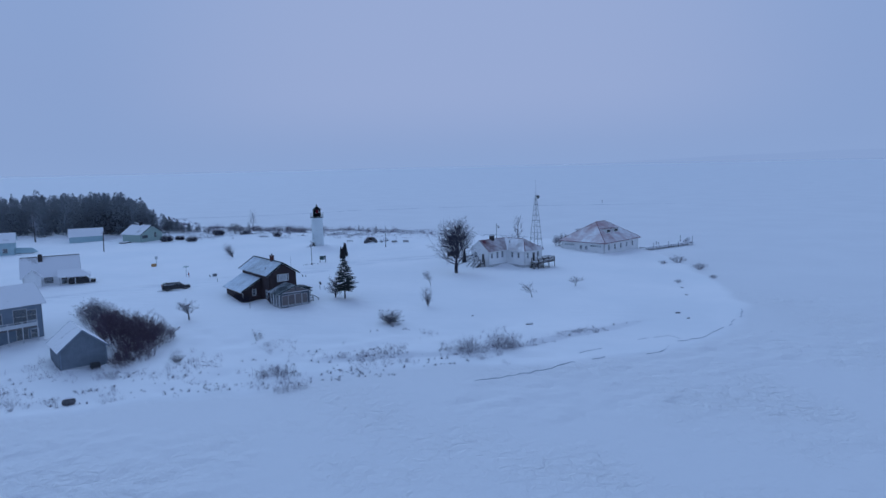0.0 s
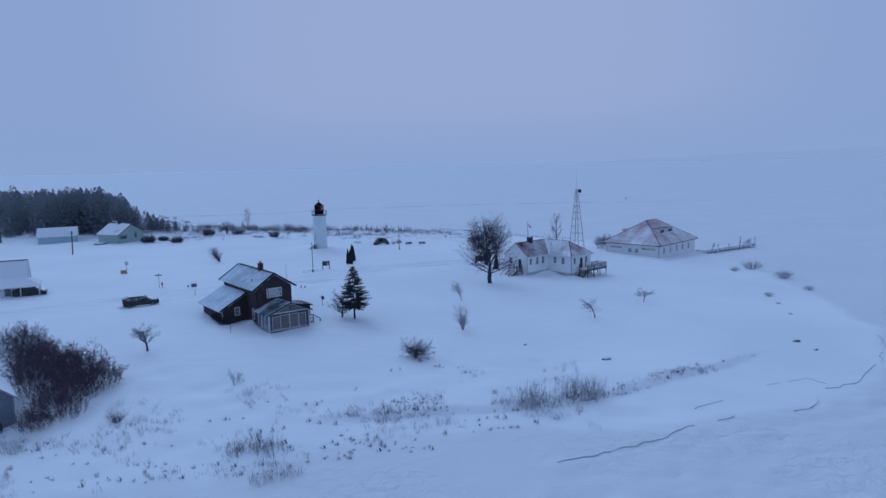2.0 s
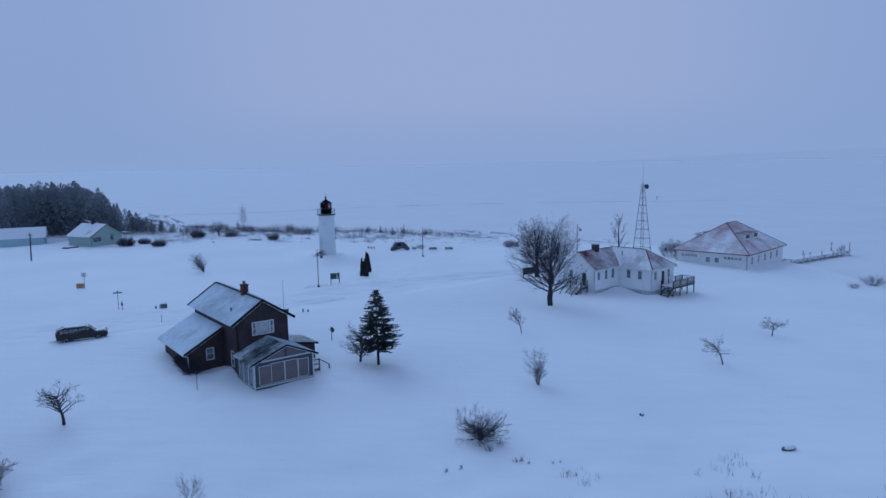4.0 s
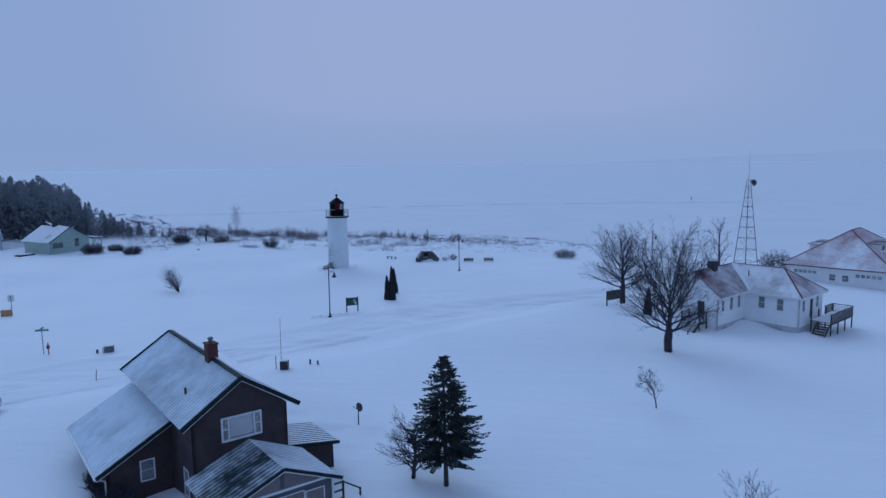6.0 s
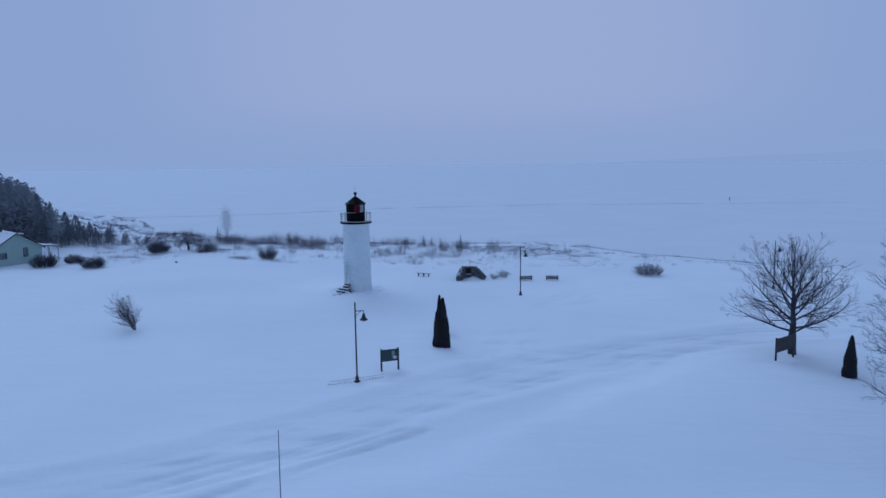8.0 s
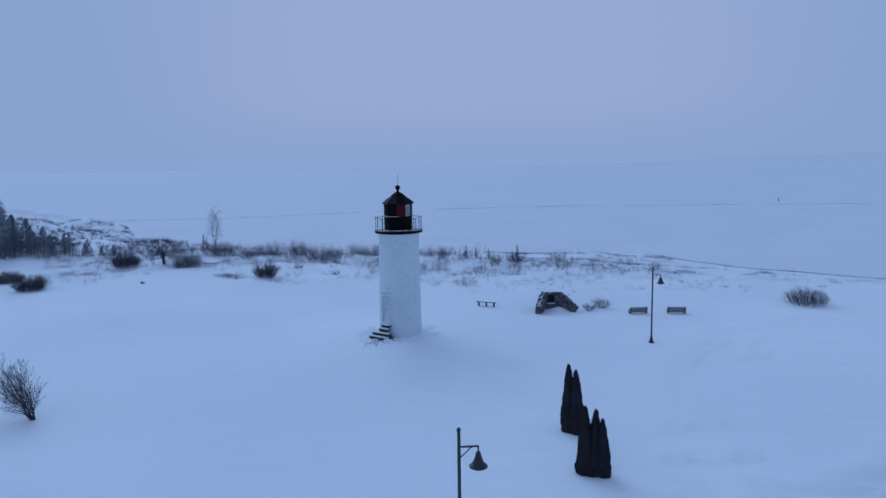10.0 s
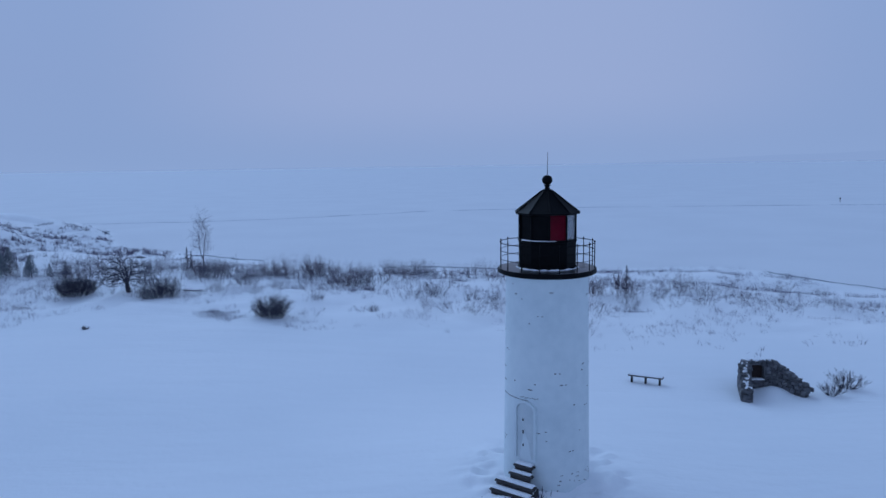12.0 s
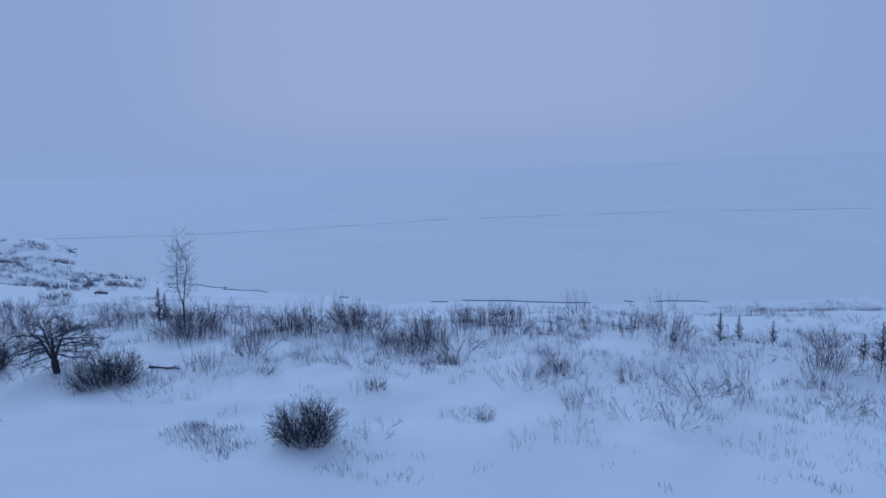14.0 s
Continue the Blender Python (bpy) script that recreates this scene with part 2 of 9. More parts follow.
M_BROWN = course_mat("brown_shingle", (0.026, 0.0165, 0.020), (0.062, 0.040, 0.044), 0.16)
M_GREENROOF = snowed_mat("green_metal_roof", (0.035, 0.075, 0.085), (0.02, 0.045, 0.055), 0.83, 0.14, 0.35, (0.8, 0.8, 1.0), soft=0.26, snow_tint=(0.74, 0.84, 0.91))
M_PORCHROOF = snowed_mat("streaked_metal_roof", (0.022, 0.045, 0.052), (0.010, 0.022, 0.028), 0.50, 0.26, 0.35, (0.5, 0.8, 1.0), soft=0.10, snow_tint=(0.74, 0.84, 0.91))
M_PORCHSNOW = snowed_mat("snowed_porch_metal", (0.022, 0.045, 0.052), (0.010, 0.022, 0.028), 0.93, 0.32, 0.35, (0.6, 0.9, 1.0), soft=0.14)
M_PORCHRIB = snowed_mat("porch_rib_metal", (0.02, 0.042, 0.05), (0.010, 0.022, 0.028), 0.22, 0.26, 0.4, (0.5, 0.8, 1.0), soft=0.14)
M_GREENTRIM = ramp_mat("green_trim", ((0.006, 0.016, 0.020), (0.013, 0.028, 0.032)), 0.75, 2, 4)
M_GREENTRIM.node_tree.nodes["Principled BSDF"].inputs["Specular IOR Level"].default_value = 0.2
M_WINGROOF = snowed_mat("snowed_wing_roof", (0.035, 0.075, 0.085), (0.02, 0.045, 0.055), 0.98, 0.14, 0.35, (0.8, 0.8, 1.0), soft=0.26, snow_tint=(0.74, 0.84, 0.91))
M_WINGRIB = snowed_mat("snowed_wing_rib", (0.03, 0.065, 0.075), (0.015, 0.035, 0.045), 0.88, 0.14, 0.4, (0.8, 0.8, 1.0), soft=0.22, snow_tint=(0.66, 0.76, 0.84))
M_RIB = snowed_mat("roof_rib_metal", (0.03, 0.065, 0.075), (0.015, 0.035, 0.045), 0.66, 0.14, 0.4, (0.8, 0.8, 1.0), soft=0.22, snow_tint=(0.66, 0.76, 0.84))
M_TRIM = ramp_mat("pale_trim", ((0.50, 0.54, 0.57), (0.66, 0.68, 0.70)), 0.5, 3, 4)
M_SCREEN = ramp_mat("tan_screen", ((0.13, 0.115, 0.12), (0.20, 0.172, 0.172)), 0.75, 1.5, 6)
M_CHIM = course_mat("chimney_brick", (0.075, 0.022, 0.020), (0.135, 0.040, 0.034), 0.075, 0.85)
M_DARKBRICK = course_mat("dark_chimney_brick", (0.03, 0.026, 0.03), (0.06, 0.048, 0.05), 0.075, 0.85)
M_REDROOF = snowed_mat("red_roof", (0.32, 0.05, 0.065), (0.24, 0.04, 0.055), 0.68, 0.25, 0.5, (1, 1, 1), soft=0.24)
M_MAROON = snowed_mat("maroon_shingle_roof", (0.15, 0.024, 0.040), (0.085, 0.016, 0.028), 0.46, 0.16, 0.8, soft=0.20)
M_REDTRIM = ramp_mat("red_ridge_cap", ((0.12, 0.022, 0.03), (0.19, 0.04, 0.05)), 0.5, 2, 4)
M_WOODGREY = ramp_mat("weathered_wood", ((0.10, 0.10, 0.11), (0.20, 0.19, 0.19)), 0.85, 2.0, 6, 0.2, 30)
M_PIER = snowed_mat("snow_crusted_wood", (0.24, 0.24, 0.26), (0.15, 0.15, 0.17), 0.58, 1.3, 0.85)
M_WOODDARK = ramp_mat("dark_wood", ((0.030, 0.028, 0.030), (0.075, 0.066, 0.065)), 0.85, 2.0, 6, 0.2, 30)
M_GALV = ramp_mat("galvanised_steel", ((0.09, 0.10, 0.11), (0.17, 0.18, 0.20)), 0.45, 3, 5, 0, None, 0.6)
M_POLE = ramp_mat("dark_pole_paint", ((0.015, 0.018, 0.022), (0.03, 0.034, 0.04)), 0.45, 4, 4)
M_BLUEPAINT = course_mat("blue_grey_siding", (0.17, 0.225, 0.29), (0.24, 0.30, 0.365), 0.15)
M_PORCH = course_mat("dark_slate_board", (0.050, 0.062, 0.080), (0.085, 0.10, 0.12), 0.2, 0.8, "X")
M_SHED = course_mat("slate_board", (0.125, 0.16, 0.20), (0.18, 0.22, 0.265), 0.2, 0.8, "X")
M_GREEN = course_mat("mint_siding", (0.30, 0.42, 0.39), (0.38, 0.50, 0.46), 0.15)
M_PALEBLUE = course_mat("pale_blue_siding", (0.33, 0.50, 0.55), (0.42, 0.58, 0.62), 0.15)
M_ROOFSNOW = snowed_mat("snowy_shingle_roof", (0.14, 0.14, 0.15), (0.09, 0.09, 0.10), 0.97, 0.25, 0.85)
M_SIGN = ramp_mat("green_sign_panel", ((0.012, 0.045, 0.045), (0.025, 0.065, 0.062)), 0.5, 3, 4)
M_LETTER = ramp_mat("sign_lettering", ((0.45, 0.47, 0.48), (0.6, 0.62, 0.62)), 0.6, 5, 3)
M_STONE = ramp_mat("field_stone", ((0.055, 0.060, 0.072), (0.125, 0.125, 0.135), (0.22, 0.215, 0.22)), 0.9, 2.5, 6, 0.5, 8, 0, "Object", 0.4)
M_MORTAR = ramp_mat("grey_mortar", ((0.10, 0.10, 0.108), (0.16, 0.16, 0.168)), 0.95, 4, 5)
M_CAR = ramp_mat("dark_car_paint", ((0.008, 0.010, 0.015), (0.016, 0.018, 0.024)), 0.25, 2, 3)
M_RUBBER = ramp_mat("rubber", ((0.010, 0.010, 0.011), (0.022, 0.022, 0.023)), 0.9, 6, 3)
M_CHROME = ramp_mat("dull_chrome", ((0.4, 0.4, 0.42), (0.55, 0.55, 0.57)), 0.25, 3, 3, 0, None, 0.9)
M_LAMPGLASS = ramp_mat("frosted_lens", ((0.5, 0.52, 0.54), (0.62, 0.64, 0.65)), 0.3, 3, 3)
M_REDPLASTIC = ramp_mat("red_lens", ((0.22, 0.01, 0.012), (0.32, 0.02, 0.02)), 0.3, 3, 3)
M_ORANGE = ramp_mat("orange_board", ((0.38, 0.20, 0.08), (0.48, 0.28, 0.12)), 0.6, 3, 3)
M_TEAL = ramp_mat("teal_street_sign", ((0.03, 0.16, 0.16), (0.05, 0.22, 0.21)), 0.5, 3, 3)
# twig, weed and cedar colours lean violet to stand in for a haze veil
M_BARK = ramp_mat("bark", ((0.027, 0.024, 0.032), (0.056, 0.050, 0.062)), 0.95, 4, 6, 0.4, 20)
M_TWIG = ramp_mat("twigs", ((0.028, 0.027, 0.043), (0.057, 0.052, 0.078)), 0.95, 3, 4)
M_RUSTTWIG = ramp_mat("rusty_twigs", ((0.078, 0.055, 0.080), (0.140, 0.100, 0.128)), 0.95, 2, 4)
# frost on the twigs, over a base paled in place of haze
M_FROST = snowed_mat("frosted_hazed_twigs", (0.145, 0.13, 0.175), (0.09, 0.083, 0.118), 0.36, 1.5, 0.9)
M_BRUSH = snowed_mat("dune_brush", (0.086, 0.066, 0.104), (0.044, 0.038, 0.064), 0.16, 1.5, 0.9)
M_WEED = ramp_mat("dark_dead_weeds", ((0.046, 0.042, 0.070), (0.092, 0.084, 0.125), (0.17, 0.158, 0.21)), 0.95, 0.8, 4)
M_STALK = ramp_mat("dead_stalks", ((0.056, 0.046, 0.080), (0.11, 0.095, 0.15), (0.20, 0.178, 0.26)), 0.95, 0.8, 4)
M_NEEDLE = snowed_mat("spruce_needles", (0.014, 0.025, 0.025), (0.007, 0.013, 0.014), -0.25, 1.2, 0.8, (1, 1, 1), 0, 0, 0.05)
M_CEDAR = ramp_mat("cedar_leaf", ((0.010, 0.010, 0.014), (0.026, 0.025, 0.031)), 0.85, 3, 5)
# conifer colour is paled to stand in for the haze of distance
M_WOODS = ramp_mat("haze_paled_conifers", ((0.20, 0.225, 0.255), (0.27, 0.295, 0.325)), 0.95, 0.15, 4)
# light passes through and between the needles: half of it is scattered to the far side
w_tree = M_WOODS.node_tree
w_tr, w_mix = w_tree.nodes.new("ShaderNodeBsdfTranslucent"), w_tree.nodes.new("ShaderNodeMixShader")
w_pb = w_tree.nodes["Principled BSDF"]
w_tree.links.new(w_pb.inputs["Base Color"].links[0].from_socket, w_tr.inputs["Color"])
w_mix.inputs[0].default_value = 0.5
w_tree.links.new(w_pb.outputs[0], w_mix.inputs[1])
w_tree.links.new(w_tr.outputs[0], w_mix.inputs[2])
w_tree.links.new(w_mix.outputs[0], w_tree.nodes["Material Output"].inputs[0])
M_CRACK = ramp_mat("refrozen_crack", ((0.07, 0.10, 0.13), (0.20, 0.25, 0.30)), 0.5, 0.4, 5)
M_EDGE = ramp_mat("ice_crack_and_edge_shade", ((0.30, 0.35, 0.41), (0.52, 0.57, 0.62)), 0.6, 0.4, 5)
M_ROCK = ramp_mat("dark_rock", ((0.05, 0.052, 0.06), (0.15, 0.15, 0.16)), 0.9, 3, 6, 0.5, 8)


# ---- building helpers ----
class Mesh:
    """A growing list of vertices and faces."""

    def __init__(self):
        self.v, self.f = [], []

    def add(self, verts, faces, m=None):
        k = len(self.v)
        self.v += [tuple(m @ Vector(p)) if m is not None else tuple(p) for p in verts]
        self.f += [tuple(k + i for i in f) for f in faces]
        return self

    def box(self, x0, y0, z0, x1, y1, z1, m=None, bevel=0.0):
        if bevel:
            b = bevel
            pts = []
            for z, i in ((z0, b), (z0 + b, 0), (z1 - b, 0), (z1, b)):
                pts += [(x0 + i, y0 + i, z), (x1 - i, y0 + i, z), (x1 - i, y1 - i, z), (x0 + i, y1 - i, z)]
            fs = [(3, 2, 1, 0), (12, 13, 14, 15)]
            for L in range(3):
                for j in range(4):
                    a, c = L * 4 + j, L * 4 + (j + 1) % 4
                    fs.append((a, c, c + 4, a + 4))
            return self.add(pts, fs, m)
        return self.add([(x0, y0, z0), (x1, y0, z0), (x1, y1, z0), (x0, y1, z0), (x0, y0, z1), (x1, y0, z1), (x1, y1, z1), (x0, y1, z1)],
                        [(3, 2, 1, 0), (4, 5, 6, 7), (0, 1, 5, 4), (1, 2, 6, 5), (2, 3, 7, 6), (3, 0, 4, 7)], m)

    def rod(self, p, q, r0, r1=None, n=6, cap=True):
        """A tapered rod from p to q."""
        r1 = r0 if r1 is None else r1
        p, q = Vector(p), Vector(q)
        d = (q - p).normalized() if (q - p).length > 1e-9 else Vector((0, 0, 1))
        a = d.cross(Vector((0, 0, 1)) if abs(d.z) < 0.9 else Vector((1, 0, 0))).normalized()
        b = d.cross(a)
        vs = []
        for c, r in ((p, r0), (q, r1)):
            vs += [c + (a * math.cos(2 * math.pi * i / n) + b * math.sin(2 * math.pi * i / n)) * r for i in range(n)]
        fs = [(i, n + i, n + (i + 1) % n, (i + 1) % n) for i in range(n)]
        if cap:
            fs += [tuple(range(n)), tuple(range(2 * n - 1, n - 1, -1))]
        return self.add(vs, fs)

    def turned(self, profile, n=32, m=None, phase=0.0):
        """A turned body from rows of (radius, z)."""
        vs, fs = [], []
        for r, z in profile:
            vs += [(r * math.cos(phase + 2 * math.pi * i / n), r * math.sin(phase + 2 * math.pi * i / n), z) for i in range(n)]
        for k in range(len(profile) - 1):
            for i in range(n):
                j = (i + 1) % n
                fs.append((k * n + i, k * n + j, (k + 1) * n + j, (k + 1) * n + i))
        fs += [tuple(range(n - 1, -1, -1)), tuple((len(profile) - 1) * n + i for i in range(n))]
        return self.add(vs, fs, m)

    def slab(self, pts, down):
        """A plate with the given top outline (counter-clockwise from above), its thickness straight down."""
        n = len(pts)
        vs = [tuple(p) for p in pts] + [(p[0], p[1], p[2] - down) for p in pts]
        fs = [tuple(range(n)), tuple(range(2 * n - 1, n - 1, -1))]
        fs += [(i, n + i, n + (i + 1) % n, (i + 1) % n) for i in range(n)]
        return self.add(vs, fs)

    def wall(self, p, q, z0, z1, th, holes=()):
        """A wall from p to q in plan, th thick to its left side, with openings (a0, z0, a1, z1) right through it."""
        p, q = Vector((*p, 0)), Vector((*q, 0))
        L = (q - p).length
        m = Matrix.Translation(p) @ Matrix.Rotation(math.atan2(q.y - p.y, q.x - p.x), 4, "Z")
        ca = sorted({0.0, L, *[h[0] for h in holes], *[h[2] for h in holes]})
        cz = sorted({z0, z1, *[h[1] for h in holes], *[h[3] for h in holes]})
        na, nz = len(ca), len(cz)
        vs = [(a, y, z) for y in (0.0, th) for a in ca for z in cz]
        vid = lambda s, i, j: s * na * nz + i * nz + j

        def full(i, j):
            if not (0 <= i < na - 1 and 0 <= j < nz - 1):
                return False
            a, z = (ca[i] + ca[i + 1]) / 2, (cz[j] + cz[j + 1]) / 2
            return not any(h[0] < a < h[2] and h[1] < z < h[3] for h in holes)

        fs = []
        for i in range(na - 1):
            for j in range(nz - 1):
                if not full(i, j):
                    continue
                fs.append((vid(0, i, j), vid(0, i + 1, j), vid(0, i + 1, j + 1), vid(0, i, j + 1)))
                fs.append((vid(1, i, j + 1), vid(1, i + 1, j + 1), vid(1, i + 1, j), vid(1, i, j)))
                if not full(i - 1, j):
                    fs.append((vid(0, i, j), vid(0, i, j + 1), vid(1, i, j + 1), vid(1, i, j)))
                if not full(i + 1, j):
                    fs.append((vid(0, i + 1, j + 1), vid(0, i + 1, j), vid(1, i + 1, j), vid(1, i + 1, j + 1)))
                if not full(i, j - 1):
                    fs.append((vid(0, i + 1, j), vid(0, i, j), vid(1, i, j), vid(1, i + 1, j)))
                if not full(i, j + 1):
                    fs.append((vid(0, i, j + 1), vid(0, i + 1, j + 1), vid(1, i + 1, j + 1), vid(1, i, j + 1)))
        return self.add(vs, fs, m)

    def data(self, name, material, smooth=False):
        me = bpy.data.meshes.new(name)
        me.from_pydata(self.v, [], self.f)
        me.materials.append(material)
        if smooth:
            me.polygons.foreach_set("use_smooth", [True] * len(me.polygons))
        me.update()
        return me


def part(name, mesh, material, parent, label="", smooth=False):
    data = mesh.data(name, material, smooth) if isinstance(mesh, Mesh) else mesh
    ob = new(name, data)
    ob.parent = parent
    if label:
        ob["label"] = label
    return ob


def thing(name, m, label, category, group="", kind=""):
    ob = new(name)
    ob.matrix_world = m
    return tagged(ob, label, category, group, kind)


def smooth_step(a, b, x):
    t = np.clip((np.asarray(x, float) - a) / (b - a), 0, 1)
    return t * t * (3 - 2 * t)


_rs = np.random.RandomState(5)
_LAT = _rs.rand(256, 256)


def lattice(x, y):
    """Smooth value noise, 0 to 1."""
    x, y = np.asarray(x, float) + 5000.0, np.asarray(y, float) + 5000.0
    i, j = np.floor(x).astype(int), np.floor(y).astype(int)
    u, v = x - i, y - j
    u, v = u * u * (3 - 2 * u), v * v * (3 - 2 * v)
    g = lambda a, b: _LAT[a % 256, b % 256]
    return (g(i, j) * (1 - u) + g(i + 1, j) * u) * (1 - v) + (g(i, j + 1) * (1 - u) + g(i + 1, j + 1) * u) * v


# ---- the ground: frozen lake and snowed-in headland, one sheet ----
SHORE = [(-400, 0), (-60, 26), (-37, 31), (-21, 35), (-9, 39), (0, 44), (9, 47), (16, 46), (26, 45), (40, 49), (49, 55), (55, 61), (62.5, 73),
         (66, 88), (70, 105), (72.5, 121), (73, 140), (70, 158), (58, 178), (40, 199), (31, 204), (21.5, 212), (17.5, 226), (10, 230), (-5, 230.4),
         (-22, 232), (-41, 235.6), (-56, 243), (-76, 254), (-92, 266), (-112, 300), (-126, 319), (-160, 330), (-400, 350)]
ROAD = [(-90, 78), (-66, 89), (-50, 99), (-38, 107), (-28, 112), (-18, 119.5), (-8, 127), (2, 133), (13, 137.5), (24, 141)]
TOWER_XY = (-24.2, 158.45)
# foot of the drifted field south of the road, and the low bank above the beach: x, y
BERM_X, BERM_Y = (-90, -60, -40, -30, -20, -15.5, -10.9, -7, -3, 4.1, 10.2, 24), (71, 85, 96.5, 102, 107.8, 110.7, 114.3, 118.3, 122.7, 127.6, 130.9, 136)
BANK_X, BANK_Y = (-12, -1.5, 2.8, 5.7, 10.9, 16.1, 20.6, 25.3, 29.4, 35.3, 39.8, 48), (49.6, 50.1, 50.6, 51.0, 51.4, 52.2, 54.0, 56.5, 58.9, 61.6, 64.7, 71)
LANE = [(-10, 126), (-7, 138), (-3, 149), (4, 158), (12, 162)]


def segs_dist(pts, x, y, closed):
    best = np.full(np.shape(x), 1e9)
    inside = np.zeros(np.shape(x), bool)
    n = len(pts)
    for k in range(n if closed else n - 1):
        (ax, ay), (bx, by) = pts[k], pts[(k + 1) % n]
        dx, dy = bx - ax, by - ay
        t = np.clip(((x - ax) * dx + (y - ay) * dy) / (dx * dx + dy * dy), 0, 1)
        best = np.minimum(best, np.hypot(x - ax - t * dx, y - ay - t * dy))
        if closed and dy != 0:
            inside ^= ((ay > y) != (by > y)) & (x < dx * (y - ay) / dy + ax)
    return np.where(inside, best, -best) if closed else best


def terrain(x, y):
    """Height, packed mask and ice mask of the ground."""
    x, y = np.asarray(x, float), np.asarray(y, float)
    wob = (lattice(x / 6, y / 6) - 0.5) * 3.0 + (lattice(x / 1.7, y / 1.7) - 0.5) * 0.8
    d = segs_dist(SHORE, x, y, True) + wob * smooth_step(-400, -60, x)
    e = smooth_step(-15, 12, x) * (1 - smooth_step(125, 158, y))
    north = smooth_step(112, 140, y)
    top = 2.08 + 0.22 * north - 0.4 * e + 0.6 * smooth_step(22, 52, -x) * smooth_step(140, 185, y) * (1 - 1.15 * smooth_step(56, 70, -x) * (1 - smooth_step(200, 212, y)))
    h = top * smooth_step(0, 52 - 24 * smooth_step(145, 185, y) + 10 * e, d) + 0.15 * smooth_step(0, 1.4, d)
    h += 0.75 * np.exp(-((x - 58) ** 2 + (y - 149) ** 2) / 260.0) * smooth_step(0, 4, d)
    h -= 0.28 * np.exp(-((x - 30) ** 2 + (y - 118) ** 2) / 30.0)
    land = smooth_step(0, 5, d)
    dune = smooth_step(176, 190, y + 0.1 * x) * land * (1 - 0.5 * smooth_step(210, 232, y) * smooth_step(-60, -40, x))
    h += dune * ((lattice(x / 5.5, y / 5.5) - 0.45) * 0.9 + (lattice(x / 1.9 + 40, y / 1.9) - 0.5) * 0.42)
    west = smooth_step(70, 100, -x) * smooth_step(225, 250, y) * land
    h += west * ((lattice(x / 13, y / 13) - 0.3) * 3.7 + (lattice(x / 5, y / 3) - 0.5) * 2.6)
    near = (1 - smooth_step(58, 74, y)) * land * (1 - smooth_step(20, 34, x))
    h += near * ((lattice(x / 2.6 + 9, y / 2.6) - 0.5) * 0.42)
    h += land * ((lattice(x / 16, y / 16) - 0.5) * 0.32 + (lattice(x / 5, y / 9) - 0.5) * 0.10)
    # low scarp of the bank, and the field drifted up along the road
    bank = y - np.interp(x, BANK_X, BANK_Y) + (lattice(x / 1.6 + 3, y / 1.6) - 0.5) * 0.9
    h += 0.42 * smooth_step(-0.35, 0.45, bank) * (1 - smooth_step(2, 13, bank)) * smooth_step(-12, -3, x) * (1 - smooth_step(36, 46, x))
    berm = (np.interp(x, BERM_X, BERM_Y) - y) * 0.8 + (lattice(x / 5 + 17, y / 5) - 0.5) * 1.4
    h += 0.50 * smooth_step(-2.0, 2.6, berm) * (1 - smooth_step(4, 17, berm)) * smooth_step(-62, -30, x) * (1 - smooth_step(8, 18, x))
    # wind scour round the tower and the ruin, drifts by the houses
    for cx, cy, r0, r1, a in ((-24.2, 158.45, 1.7, 3.2, -0.12), (-10.2, 168.4, 0.5, 4.2, -0.30)):
        r = np.hypot(x - cx, y - cy)
        h += a * np.exp(-((r - r0) / (r1 - r0)) ** 2 * 1.6)
    rt = np.hypot(x - TOWER_XY[0], y - TOWER_XY[1])
    h += 0.80 * np.exp(-(rt / 7.0) ** 2) + ((lattice(x / 0.7, y / 0.36) - 0.5) * 0.44 + (lattice(x / 0.36 + 7, y / 0.26) - 0.5) * 0.28) * np.exp(-((rt - 2.5) / 1.0) ** 2)
    h += 0.40 * np.exp(-((x + 9.4) ** 2 + (y - 169.8) ** 2) / 0.45)
    h += 0.55 * np.exp(-((x - 26.7) ** 2 + (y - 121.4) ** 2) / 4.5) + 0.35 * np.exp(-((x - 31.5) ** 2 + (y - 117.6) ** 2) / 3.0)
    h += 0.55 * np.exp(-((x + 21.3) ** 2 + (y - 82.2) ** 2) / 2.2)
    h += 0.20 * np.exp(-((x + 7) ** 2 + (y - 82) ** 2) / 30.0)
    # trodden and wind-torn snow round the brown house
    rh = np.hypot(x + 16.5, y - 84)
    h += np.exp(-((rh - 9.5) / 3.2) ** 2) * ((lattice(x / 1.5 + 21, y / 1.5) - 0.5) * 0.30 + (lattice(x / 0.6 + 2, y / 0.6) - 0.5) * 0.09)
    # frozen lake: low wind ripples
    ice = 1 - smooth_step(-1.0, 1.5, d)
    rough = smooth_step(0.30, 0.62, lattice(x / 26 + 11, y / 17)) * (1 - smooth_step(60, 110, y))
    h += ice * ((lattice(x / 9, y / 8) - 0.5) * 0.10 + (0.25 + rough) * ((lattice((x + 0.5 * y) / 3.4, (y - 0.5 * x) / 1.9) - 0.5) * 0.20 + np.abs(lattice((x - 0.4 * y) / 2.1 + 5, (y + 0.4 * x) / 1.3) - 0.5) * 0.30 + (lattice(x / 1.1, y / 1.0) - 0.5) * 0.12)) * (1 - smooth_step(300, 900, np.hypot(x, y - 100)))
    # ploughed road and lane with ruts, broken where the snow has blown over them
    packed = np.zeros(np.shape(x))
